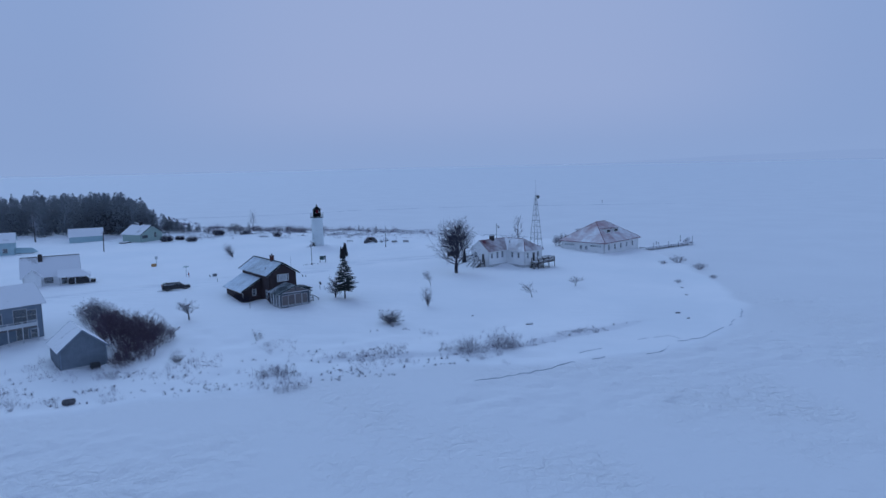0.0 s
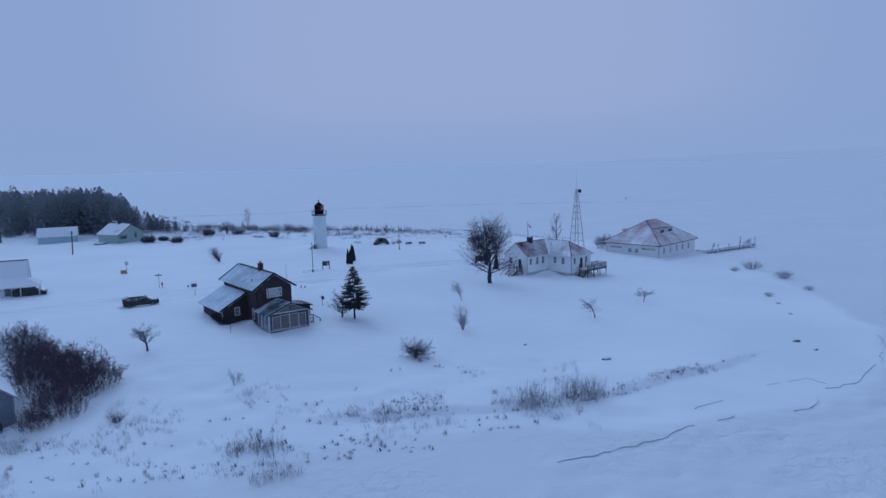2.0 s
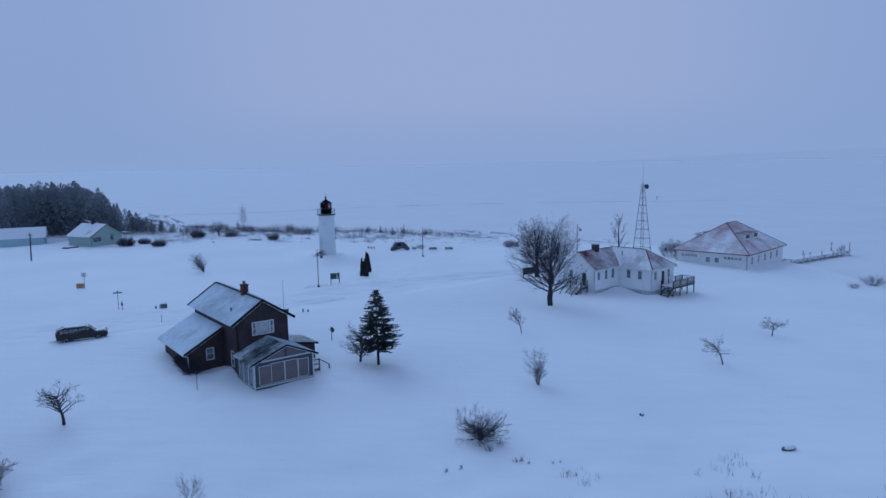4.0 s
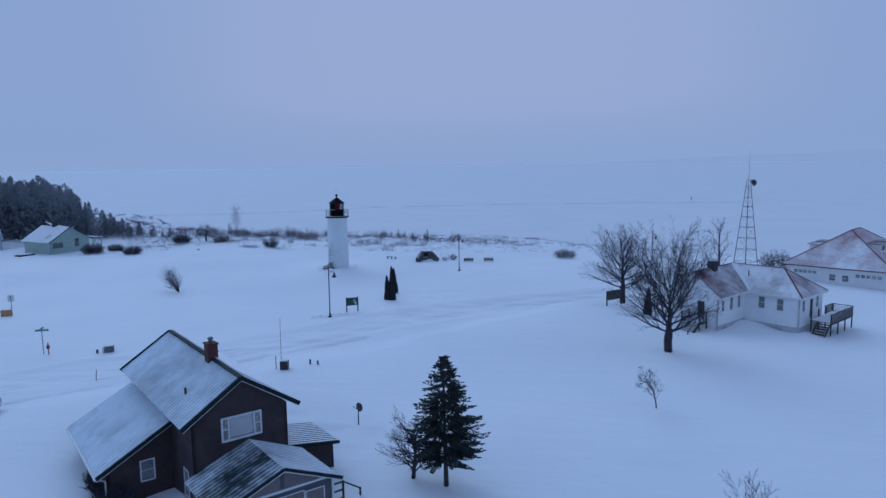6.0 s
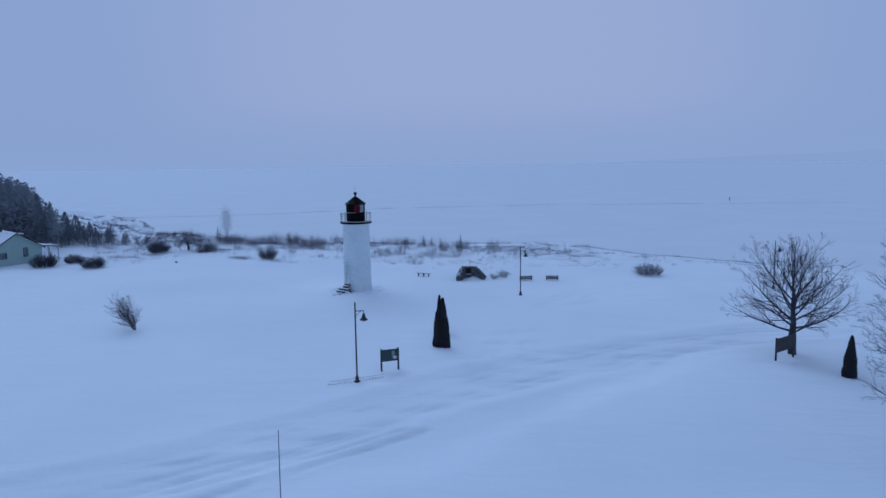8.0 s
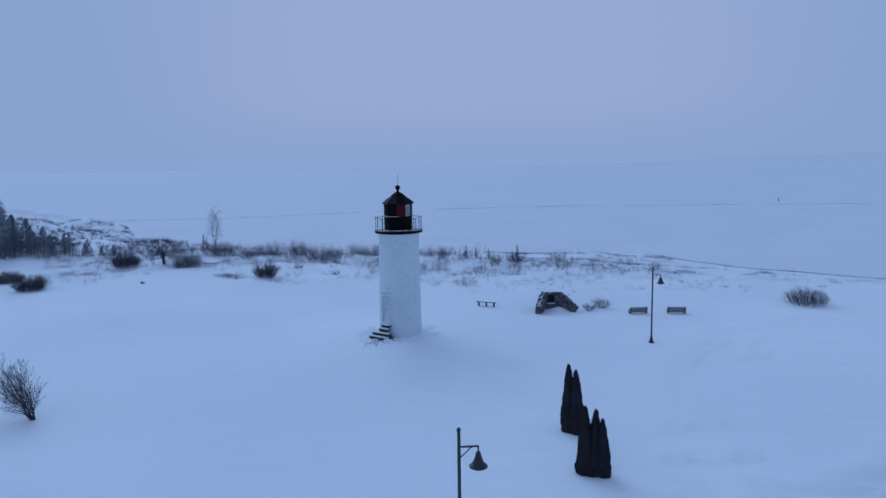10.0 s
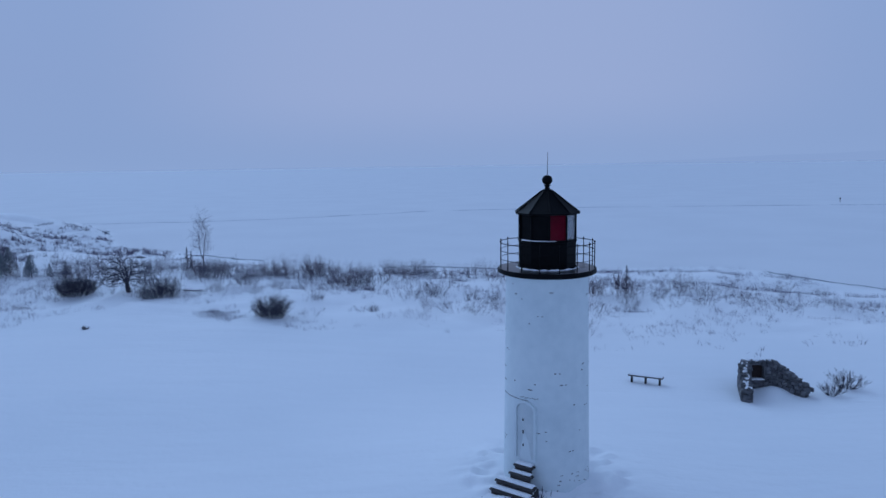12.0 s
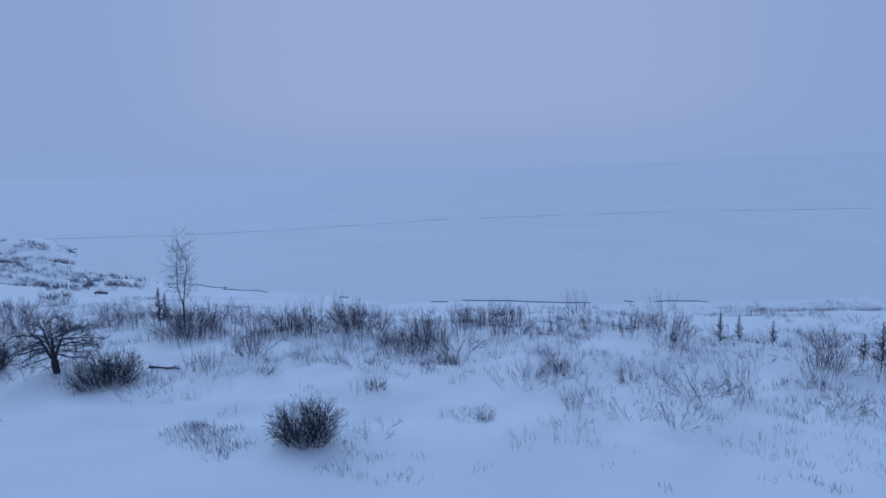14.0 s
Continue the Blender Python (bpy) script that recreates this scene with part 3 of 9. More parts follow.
    for line in (((-48, 96.5), (-36, 103.8), (-22.3, 113.9), (-18.4, 116.9), (-14.1, 120.4)), ((-46, 94), (-25.0, 108.5), (-21.3, 111.2), (-15.2, 116.1)), ((-30, 107), (-20.9, 112.9), (-14.6, 118)), ((0.3, 131), (4.1, 134.1)), ((3, 129.5), (6.6, 132.9), (12.6, 135.8))):
        q = segs_dist(line, x, y, False) + (lattice(x / 2 + 50, y / 2) - 0.5) * 0.35
        far = smooth_step(-1, 1, x)
        groove = np.exp(-(q / (0.30 + 0.5 * far)) ** 2) * smooth_step(0.34, 0.56, lattice(x / 2.3 + 61, y / 1.3) * 0.6 + lattice(x / 6 + 4, y / 6) * 0.4)
        h += 0.03 * np.exp(-((q - 0.55) / 0.25) ** 2) * (1 - far) - 0.07 * groove
        packed = np.maximum(packed, 0.85 * groove)
    for line, w, deep in ((ROAD, 2.9, 0.08), (LANE, 2.4, 0.03)):
        q = segs_dist(line, x, y, False) + (lattice(x / 3, y / 3) - 0.5) * 1.1
        h -= deep * (1 - smooth_step(w - 0.8, w + 0.9, q)) * land
        h += deep * np.exp(-((q - w - 1.0) / 0.8) ** 2) * land * (0.4 + lattice(x / 4, y / 4))
        rut = np.exp(-((q - 1.0) / 0.35) ** 2) + 0.7 * np.exp(-((q - 2.2) / 0.35) ** 2)
        packed = np.maximum(packed, (np.clip(rut, 0, 1) * 0.8 + 0.28 * (1 - smooth_step(w - 0.5, w + 0.5, q))) * (0.8 if deep > 0.05 else 0.3))
        h -= 0.02 * np.clip(rut, 0, 1)
    packed *= 0.25 + 0.75 * smooth_step(0.35, 0.65, lattice(x / 9 + 3, y / 9))
    return h, packed, ice


def ground_z(x, y):
    return float(terrain(np.array([x]), np.array([y]))[0][0])


def steps_axis(*spans):
    out = [spans[0][0]]
    for a, b, s in spans:
        out += list(np.linspace(a, b, max(1, int(round((b - a) / s))) + 1)[1:])
    return np.array(out)


far_out = np.geomspace(160, 4200, 14)
xs = np.concatenate([-far_out[::-1], steps_axis((-160, -75, 2.0), (-75, -60, 0.9), (-60, -28.5, 0.42), (-28.5, -19.5, 0.17), (-19.5, 30, 0.42), (30, 80, 0.6), (80, 160, 4))[1:-1], far_out])
ys = np.concatenate([-far_out[::-1], steps_axis((-160, -60, 6), (-60, -20, 1.6), (-20, 8, 0.9), (8, 85, 0.5), (85, 105, 0.42), (105, 123, 0.26), (123, 153.5, 0.42), (153.5, 162.5, 0.17), (162.5, 175, 0.45), (175, 240, 0.6), (240, 340, 2.0))[1:-1], np.geomspace(340, 4500, 14)])
gx, gy = np.meshgrid(xs, ys, indexing="xy")
gz, gp, gi = terrain(gx, gy)
ny, nx = gx.shape
idx = np.arange(ny * nx).reshape(ny, nx)
quads = np.stack([idx[:-1, :-1], idx[:-1, 1:], idx[1:, 1:], idx[1:, :-1]], -1).reshape(-1, 4)
gm = bpy.data.meshes.new("ground")
gm.from_pydata(np.stack([gx, gy, gz], -1).reshape(-1, 3).tolist(), [], quads.tolist())
gm.polygons.foreach_set("use_smooth", [True] * len(gm.polygons))
for an, av in (("packed", gp), ("ice", gi)):
    at = gm.attributes.new(an, "FLOAT", "POINT")
    at.data.foreach_set("value", av.ravel().astype(np.float32))
gm.materials.append(snow)
gm.update()
ground = tagged(new("ground", gm), "snow-covered headland and frozen lake under fresh snow", "ground", kind="structure")


def ribbon(name, pts, width, label, gaps=0.0, seed=1, lift=0.09, mat=None, wob=0.25, change=0.12):
    """A low ragged dark ridge along a line in plan, for refrozen cracks and painted edge shade, thinning out and
    breaking off as it goes.
    """
    rr = random.Random(seed)
    me, line = Mesh(), []
    step = 0.4 if width < 0.4 else 1.0
    for (ax, ay), (bx, by) in zip(pts, pts[1:]):
        n = max(2, int(math.hypot(bx - ax, by - ay) / step))
        line += [(ax + (bx - ax) * i / n, ay + (by - ay) * i / n) for i in range(n)]
    line.append(pts[-1])
    k = np.arange(len(line))
    sx = (lattice(k * step / 3.1 + seed * 7, k * 0 + 0.4) - 0.5) * 2 * wob + (lattice(k * step / 0.8 + seed * 3, k * 0 + 8.4) - 0.5) * wob * 0.7
    sy = (lattice(k * step / 2.7 + seed * 9, k * 0 + 3.4) - 0.5) * 2 * wob + (lattice(k * step / 0.8 + seed * 5, k * 0 + 6.4) - 0.5) * wob * 0.7
    lx, ly = np.array([p[0] for p in line]) + sx, np.array([p[1] for p in line]) + sy
    z = np.max([terrain(lx + ox, ly + oy)[0] for ox, oy in ((0, 0), (0.3, 0), (-0.3, 0), (0, 0.3), (0, -0.3))], axis=0)
    keep = 0.65 * lattice(k * step * change + seed * 13, k * 0 + 1.2) + 0.35 * lattice(k * step * change * 3.7 + seed, k * 0 + 5.2)
    wide = width * np.clip((keep - gaps) / 0.22, 0, 1) * (0.35 + 1.1 * lattice(k * step / 0.9 + seed, k * 0 + 9.1))
    for i in range(len(line) - 1):
        if wide[i] <= 0 or wide[i + 1] <= 0:
            continue
        p, q = Vector((lx[i], ly[i], z[i])), Vector((lx[i + 1], ly[i + 1], z[i + 1]))
        d = (q - p).normalized()
        s = Vector((-d.y, d.x, 0)) * 0.5
        a, b = s * float(wide[i]), s * float(wide[i + 1])
        up, dn = Vector((0, 0, lift)), Vector((0, 0, -0.25))
        me.add([p - a + dn, p + a + dn, q + b + dn, q - b + dn, p + up, q + up], [(0, 3, 5, 4), (1, 4, 5, 2)])
    return tagged(new(name, me.data(name, mat or M_CRACK)), label, "ice", kind="structure")


ribbon("ice_crack", [(-150, 327), (-102, 327.5), (-69, 338.6), (-31, 360), (26, 366), (97, 360), (160, 352)], 0.6, "long thin refrozen crack across the frozen lake", 0.12, 2, 0.06, M_EDGE, 0.8)
# shade of the near shore's ice ledges, painted as thin dark strips
ribbon("shore_ice_edge", [(61.8, 74.6), (61.5, 72.9), (58.7, 68.6), (54.5, 62.7), (50.6, 58.4), (47.8, 56.4), (45.3, 54.9), (43.8, 54.5)], 0.19, "dark edge of shore ice round the point, shade painted in", 0.33, 3, 0.07, M_EDGE, 0.6, 0.3)
ribbon("shore_ice_edge", [(31.2, 48.1), (29.2, 47.5), (26.5, 46.1), (24.7, 44.9), (23.0, 43.9), (19.1, 42.3), (16.3, 40.6), (13.7, 39.9)], 0.13, "long dark lip of shore ice along the beach, shade painted in", 0.38, 9, 0.05, M_EDGE, 0.45, 0.3)
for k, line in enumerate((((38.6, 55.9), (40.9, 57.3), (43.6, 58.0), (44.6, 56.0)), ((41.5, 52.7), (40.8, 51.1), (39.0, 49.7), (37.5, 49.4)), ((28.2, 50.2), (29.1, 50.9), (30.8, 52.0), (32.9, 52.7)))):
    ribbon("shore_ice_edge", line, 0.10, "short broken step in the shore ice, shade painted in", 0.42, 21 + k, 0.04, M_EDGE, 0.4, 0.5)
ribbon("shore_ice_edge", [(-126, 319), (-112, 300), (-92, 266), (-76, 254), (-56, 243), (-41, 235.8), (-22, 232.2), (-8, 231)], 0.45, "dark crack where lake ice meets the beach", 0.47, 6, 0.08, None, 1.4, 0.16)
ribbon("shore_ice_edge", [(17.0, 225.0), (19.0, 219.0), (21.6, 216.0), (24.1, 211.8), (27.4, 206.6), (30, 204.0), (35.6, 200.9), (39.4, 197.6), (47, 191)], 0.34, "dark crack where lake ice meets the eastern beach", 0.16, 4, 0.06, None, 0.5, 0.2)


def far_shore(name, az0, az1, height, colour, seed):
    """A low far shore at the horizon, its haze painted as a flat glow of one colour."""
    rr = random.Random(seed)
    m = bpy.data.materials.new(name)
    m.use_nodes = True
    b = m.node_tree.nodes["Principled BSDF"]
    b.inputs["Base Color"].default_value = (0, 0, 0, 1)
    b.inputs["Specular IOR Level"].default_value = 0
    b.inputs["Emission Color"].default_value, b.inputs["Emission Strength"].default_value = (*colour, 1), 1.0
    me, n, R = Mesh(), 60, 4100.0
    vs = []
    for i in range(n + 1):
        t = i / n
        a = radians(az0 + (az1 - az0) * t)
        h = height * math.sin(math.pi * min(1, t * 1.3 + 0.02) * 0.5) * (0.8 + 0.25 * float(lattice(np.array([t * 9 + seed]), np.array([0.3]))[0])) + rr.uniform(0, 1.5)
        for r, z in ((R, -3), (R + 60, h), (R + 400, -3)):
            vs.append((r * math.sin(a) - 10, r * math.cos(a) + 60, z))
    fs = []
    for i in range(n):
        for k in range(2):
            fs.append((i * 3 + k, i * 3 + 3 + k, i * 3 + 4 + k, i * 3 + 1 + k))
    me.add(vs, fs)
    return tagged(new(name, me.data(name, m)), "faint far shore glowing in painted haze colour at the horizon", "backdrop", kind="structure")


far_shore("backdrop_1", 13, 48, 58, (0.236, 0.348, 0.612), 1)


# ---- shared building parts ----
def window(parent, p, angle, w, h, frame_mat=None, rows=2, cols=1, depth=0.10, curtain=None, bar=0.07, label=""):
    """A window in a wall: frame with its panes. p: centre on the wall's outer face; angle: the way the wall faces, in degrees."""
    fm = frame_mat or M_TRIM
    m = Matrix.Translation(p) @ Matrix.Rotation(radians(angle + 90), 4, "Z")
    fr = Mesh()
    e = 0.02
    fr.box(-w / 2 - bar, -0.03, -h / 2 - bar, -w / 2, depth, h / 2 + bar, m)
    fr.box(w / 2, -0.03, -h / 2 - bar, w / 2 + bar, depth, h / 2 + bar, m)
    fr.box(-w / 2, -0.03, h / 2, w / 2, depth, h / 2 + bar, m)
    fr.box(-w / 2, -0.06, -h / 2 - bar, w / 2, depth, -h / 2, m)
    for i in range(1, cols):
        x = -w / 2 + w * i / cols
        fr.box(x - e, 0.0, -h / 2, x + e, 0.05, h / 2, m)
    for i in range(1, rows):
        z = -h / 2 + h * i / rows
        fr.box(-w / 2, 0.005, z - e, w / 2, 0.045, z + e, m)
    ob = part("window", fr, fm, parent, label)
    for i in range(cols):
        for j in range(rows):
            x0, x1 = -w / 2 + w * i / cols + e, -w / 2 + w * (i + 1) / cols - e
            z0, z1 = -h / 2 + h * j / rows + e, -h / 2 + h * (j + 1) / rows - e
            pane = part("pane", Mesh().box(x0, 0.018, z0, x1, 0.03, z1, m), curtain or M_GLASS, ob)
            pane.visible_shadow = curtain is M_SCREEN
    return ob


def gable_fill(mesh, p, q, z, top, th, at=0.5):
    """The triangle of a gable on the wall p-q, from z up to top."""
    p, q = Vector((*p, 0)), Vector((*q, 0))
    d = (q - p).normalized()
    s = Vector((-d.y, d.x, 0)) * th
    a = p + (q - p) * at
    vs = [p + Vector((0, 0, z)), q + Vector((0, 0, z)), a + Vector((0, 0, top)), p + s + Vector((0, 0, z)), q + s + Vector((0, 0, z)), a + s + Vector((0, 0, top))]
    return mesh.add(vs, [(0, 1, 2), (5, 4, 3), (0, 3, 4, 1), (1, 4, 5, 2), (2, 5, 3, 0)])


def seamed(name, pts, pitch, material, parent, label="", th=0.06, rib=0.028, rib_mat=None):
    """A metal roof plane from its corners (eave a, eave b, ridge b, ridge a), with standing ribs from eave to ridge."""
    a, b, c, d = (Vector(p) for p in pts)
    ob = part(name, Mesh().slab((a, b, c, d), th), material, parent, label)
    nrm = (b - a).cross(d - a).normalized()
    if nrm.z < 0:
        nrm = -nrm
    n = int((b - a).length / pitch)
    along = (b - a).normalized() * 0.024
    for i in range(n + 1):
        t = (i + 0.01) / (n + 0.02)
        p, q = a.lerp(b, t), d.lerp(c, t)
        part("roof_rib", Mesh().add([p - along, p + along, q + along, q - along, p - along * 0.5 + nrm * rib, p + along * 0.5 + nrm * rib, q + along * 0.5 + nrm * rib, q - along * 0.5 + nrm * rib],
                                    [(0, 1, 5, 4), (1, 2, 6, 5), (2, 3, 7, 6), (3, 0, 4, 7), (4, 5, 6, 7)]), rib_mat or M_RIB, ob)
    return ob


def bar(p, q, w, h):
    """A squared timber from p to q."""
    p, q = Vector(p), Vector(q)
    d = (q - p).normalized()
    s = d.cross(Vector((0, 0, 1)))
    s = (s.normalized() if s.length > 1e-3 else Vector((1, 0, 0))) * w / 2
    u = s.cross(d).normalized() * h / 2
    vs = [p - s - u, p + s - u, p + s + u, p - s + u, q - s - u, q + s - u, q + s + u, q - s + u]
    return Mesh().add(vs, [(3, 2, 1, 0), (4, 5, 6, 7), (0, 1, 5, 4), (1, 2, 6, 5), (2, 3, 7, 6), (3, 0, 4, 7)])



# ---- lighthouse ----
TX, TY = -24.2, 158.45
TZ = 2.20
lh = thing("lighthouse", pose(TX, TY, TZ), "round whitewashed brick lighthouse with a black iron lantern and gallery", "lighthouse")
part("tower", Mesh().turned([(1.80, -0.5), (1.78, 0.25), (1.72, 0.32), (1.675, 3.0), (1.63, 6.0), (1.60, 8.8), (1.61, 9.05), (1.70, 9.12), (1.70, 9.2)], 64), M_TOWER, lh, "whitewashed brick tower", True)
part("gallery_deck", Mesh().turned([(1.66, 9.14), (1.84, 9.17), (1.90, 9.21), (1.90, 9.36), (1.86, 9.37)], 64), M_BLACK, lh, "black iron gallery deck")
part("deck_plate", Mesh().turned([(1.85, 9.33), (1.85, 9.378), (1.2, 9.38)], 64), M_DECKIRON, lh, "dark wet deck plates with blown snow")
LZ = 9.38
# ten-sided lantern: iron parapet below, glazed storey with one red pane above
NS = 10
PH = radians(14)
part("lantern_wall", Mesh().turned([(1.16, LZ), (1.16, LZ + 0.06), (1.13, LZ + 0.07), (1.13, LZ + 1.02), (1.17, LZ + 1.04), (1.17, LZ + 1.10), (1.12, LZ + 1.12)], NS, phase=PH), M_BLACK, lh)
ap = lambda k, r, z: (r * math.cos(PH + 2 * math.pi * k / NS), r * math.sin(PH + 2 * math.pi * k / NS), z)
for k in range(NS):
    part("lantern_post", Mesh().rod(ap(k, 1.11, LZ + 1.08), ap(k, 1.11, LZ + 2.12), 0.035), M_BLACK, lh)
    z0, z1 = LZ + 1.12, LZ + 2.08
    a, b = Vector(ap(k, 1.075, z0)), Vector(ap(k + 1, 1.075, z0))
    mid = math.degrees(PH + 2 * math.pi * (k + 0.5) / NS) % 360
    mat, nm = (M_REDPANE, "red_pane") if 270 < mid < 300 or 165 < mid < 190 else ((M_CLEAR, "pane") if mid > 300 or 125 < mid < 190 else (M_BLACK, "panel"))
    inw = Vector((-math.cos(radians(mid)), -math.sin(radians(mid)), 0)) * 0.015
    up_ = Vector((0, 0, z1 - z0))
    part(nm, Mesh().add([a, b, b + up_, a + up_, a + inw, b + inw, b + up_ + inw, a + up_ + inw],
                        [(0, 1, 2, 3), (7, 6, 5, 4), (0, 4, 5, 1), (1, 5, 6, 2), (2, 6, 7, 3), (3, 7, 4, 0)]), mat, lh)
part("lamp_core", Mesh().turned([(0.22, LZ + 0.9), (0.30, LZ + 1.2), (0.30, LZ + 1.8), (0.2, LZ + 2.0)], 16), M_BLACK, lh)
part("lantern_roof", Mesh().turned([(1.10, LZ + 2.06), (1.27, LZ + 2.09), (1.28, LZ + 2.14), (1.02, LZ + 2.32), (0.62, LZ + 2.62), (0.30, LZ + 2.88), (0.20, LZ + 2.95), (0.20, LZ + 2.99), (0.12, LZ + 3.02)], NS, phase=PH), M_BLACK, lh)
for k in range(NS):
    p, q = Vector(ap(k, 1.27, LZ + 2.15)), Vector(ap(k, 0.22, LZ + 2.96))
    part("roof_rib", Mesh().rod(p, q, 0.022, 0.018, 5), M_BLACK, lh)
part("ventilator_ball", Mesh().turned([(0.13, LZ + 3.0), (0.09, LZ + 3.05), (0.09, LZ + 3.12), (0.15, LZ + 3.16), (0.08, LZ + 3.19)] + [(0.20 * math.sin(math.pi * i / 12) + 0.004, LZ + 3.36 - 0.19 * math.cos(math.pi * i / 12)) for i in range(1, 13)], 20), M_BLACK, lh, "", True)
part("lightning_rod", Mesh().rod((0, 0, LZ + 3.5), (0.015, 0, LZ + 4.42), 0.014, 0.007, 6), M_BLACK, lh)
NP = 16
gp_ = lambda k, z: (1.82 * math.cos(0.1 + 2 * math.pi * k / NP), 1.82 * math.sin(0.1 + 2 * math.pi * k / NP), z)
for k in range(NP):
    part("baluster", Mesh().rod(gp_(k, LZ - 0.02), gp_(k, LZ + 1.02), 0.021, 0.018, 6).turned([(0.03, LZ + 1.0), (0.035, LZ + 1.03), (0.0, LZ + 1.07)], 6, Matrix.Translation(Vector(gp_(k, 0)))), M_BLACK, lh)
for z, r in ((0.98, 0.017), (0.68, 0.012), (0.36, 0.012)):
    ring = Mesh()
    for k in range(48):
        a, b = 2 * math.pi * k / 48, 2 * math.pi * (k + 1) / 48
        ring.rod((1.82 * math.cos(a), 1.82 * math.sin(a), LZ + z), (1.82 * math.cos(b), 1.82 * math.sin(b), LZ + z), r, r, 5, False)
    part("gallery_rail", ring, M_BLACK, lh)
snowring = Mesh()
sr = random.Random(6)
wid = [max(0.012, sr.uniform(-0.03, 0.10)) for k in range(41)]
for k in range(40):
    a0, a1 = radians(150 + k * 6), radians(150 + (k + 1) * 6)
    snowring.add([(1.17 * math.cos(a0), 1.17 * math.sin(a0), LZ + 0.02 + wid[k] * 0.6), (1.17 * math.cos(a1), 1.17 * math.sin(a1), LZ + 0.02 + wid[k + 1] * 0.6), ((1.17 + wid[k + 1]) * math.cos(a1), (1.17 + wid[k + 1]) * math.sin(a1), LZ + 0.006), ((1.17 + wid[k]) * math.cos(a0), (1.17 + wid[k]) * math.sin(a0), LZ + 0.006)], [(0, 3, 2, 1)])
part("snow_drift", snowring, M_SNOWCAP, lh, "snow blown against the lantern")
ledge = Mesh()
for k in range(8):
    a0, a1 = radians(206 + k * 9), radians(206 + (k + 1) * 9)
    t_ = 0.035 - 0.003 * k
    ledge.add([(1.13 * math.cos(a0), 1.13 * math.sin(a0), LZ + 1.11 + t_), (1.13 * math.cos(a1), 1.13 * math.sin(a1), LZ + 1.11 + t_), (1.175 * math.cos(a1), 1.175 * math.sin(a1), LZ + 1.105), (1.175 * math.cos(a0), 1.175 * math.sin(a0), LZ + 1.105)], [(0, 3, 2, 1)])
part("snow_ledge", ledge, M_SNOWCAP, lh)
# door in a shallow arched recess, with wooden steps
DA = math.degrees(math.atan2(-0.80, -0.60))
dm = Matrix.Rotation(radians(DA + 90), 4, "Z") @ Matrix.Translation((0, -1.69, 0.2))
arch = Mesh()
pts = [(-0.36, 1.95), (0.36, 1.95)] + [(0.36 * math.cos(math.pi * i / 10), 3.85 + 0.30 * math.sin(math.pi * i / 10)) for i in range(11)]
arch.add([(x, 0.03 + 0.10 * (abs(x) / 0.36) ** 2 * 0.35, z) for x, z in pts] + [(x, 0.0 - 0.02 + 0.04 * (abs(x) / 0.36) ** 2, z) for x, z in pts], [tuple(range(13, 26))] + [(i, (i + 1) % 13, 13 + (i + 1) % 13, 13 + i) for i in range(13)], dm)
door = part("door", arch, ramp_mat("grey_door_paint", ((0.50, 0.57, 0.60), (0.60, 0.66, 0.68)), 0.6, 1.5, 5), lh, "arched grey-white door")
hood = Mesh()
for i in range(12):
    a0, a1 = math.pi * i / 12, math.pi * (i + 1) / 12
    for r0, r1 in ((0.37, 0.46),):
        q = [(r0 * math.cos(a0), -0.05, 3.85 + r0 * 0.85 * math.sin(a0)), (r0 * math.cos(a1), -0.05, 3.85 + r0 * 0.85 * math.sin(a1)), (r1 * math.cos(a1), -0.05, 3.85 + r1 * 0.85 * math.sin(a1)), (r1 * math.cos(a0), -0.05, 3.85 + r1 * 0.85 * math.sin(a0))]
        hood.add(q + [(x, 0.09, z) for x, y, z in q], [(0, 1, 2, 3), (0, 4, 5, 1), (3, 2, 6, 7)], dm)
hood.box(-0.46, -0.05, 1.95, -0.37, 0.09, 3.86, dm).box(0.37, -0.05, 1.95, 0.46, 0.09, 3.86, dm)
part("door_surround", hood, M_TOWER, lh)
for z in (2.45, 2.95, 3.45):
    part("hinge", Mesh().box(-0.10, -0.035, z, -0.06, -0.02, z + 0.09, dm), M_BLACK, lh)
steps = thing("door_steps", pose(TX, TY, TZ - 0.16) @ Matrix.Rotation(radians(DA + 90), 4, "Z") @ Matrix.Translation((0, -1.69, 0)), "dark wooden steps and landing piled with snow", "steps")
for x0, x1, y0, y1, z in ((-0.36, 0.46, -0.30, 0.0, 2.12), (-0.42, 0.54, -0.54, -0.28, 1.87), (-0.86, 0.80, -0.84, -0.50, 1.58), (-0.90, 0.82, -1.14, -0.80, 1.33)):
    part("tread", Mesh().box(x0, y0, z - 0.07, x1, y1, z, None, 0.012), M_WOODDARK, steps)
    part("riser", Mesh().box(x0 + 0.05, y0 + 0.05, z - 0.32, x1 - 0.05, y0 + 0.09, z - 0.07), M_WOODDARK, steps)
    part("snow_on_tread", Mesh().box(x0 + 0.05, y0 + 0.05, z - 0.01, x1 - 0.06, y1, z + 0.09, None, 0.045), M_SNOWCAP, steps)
for x in (-0.84, 0.76):
    part("stringer", Mesh().add([(x, -0.45, 1.50), (x, -1.15, 1.10), (x, -1.15, 0.4), (x, -0.1, 0.4), (x + 0.05, -0.45, 1.50), (x + 0.05, -1.15, 1.10), (x + 0.05, -1.15, 0.4), (x + 0.05, -0.1, 0.4)],
                                [(0, 1, 2, 3), (7, 6, 5, 4), (0, 4, 5, 1), (1, 5, 6, 2)]), M_WOODDARK, steps)
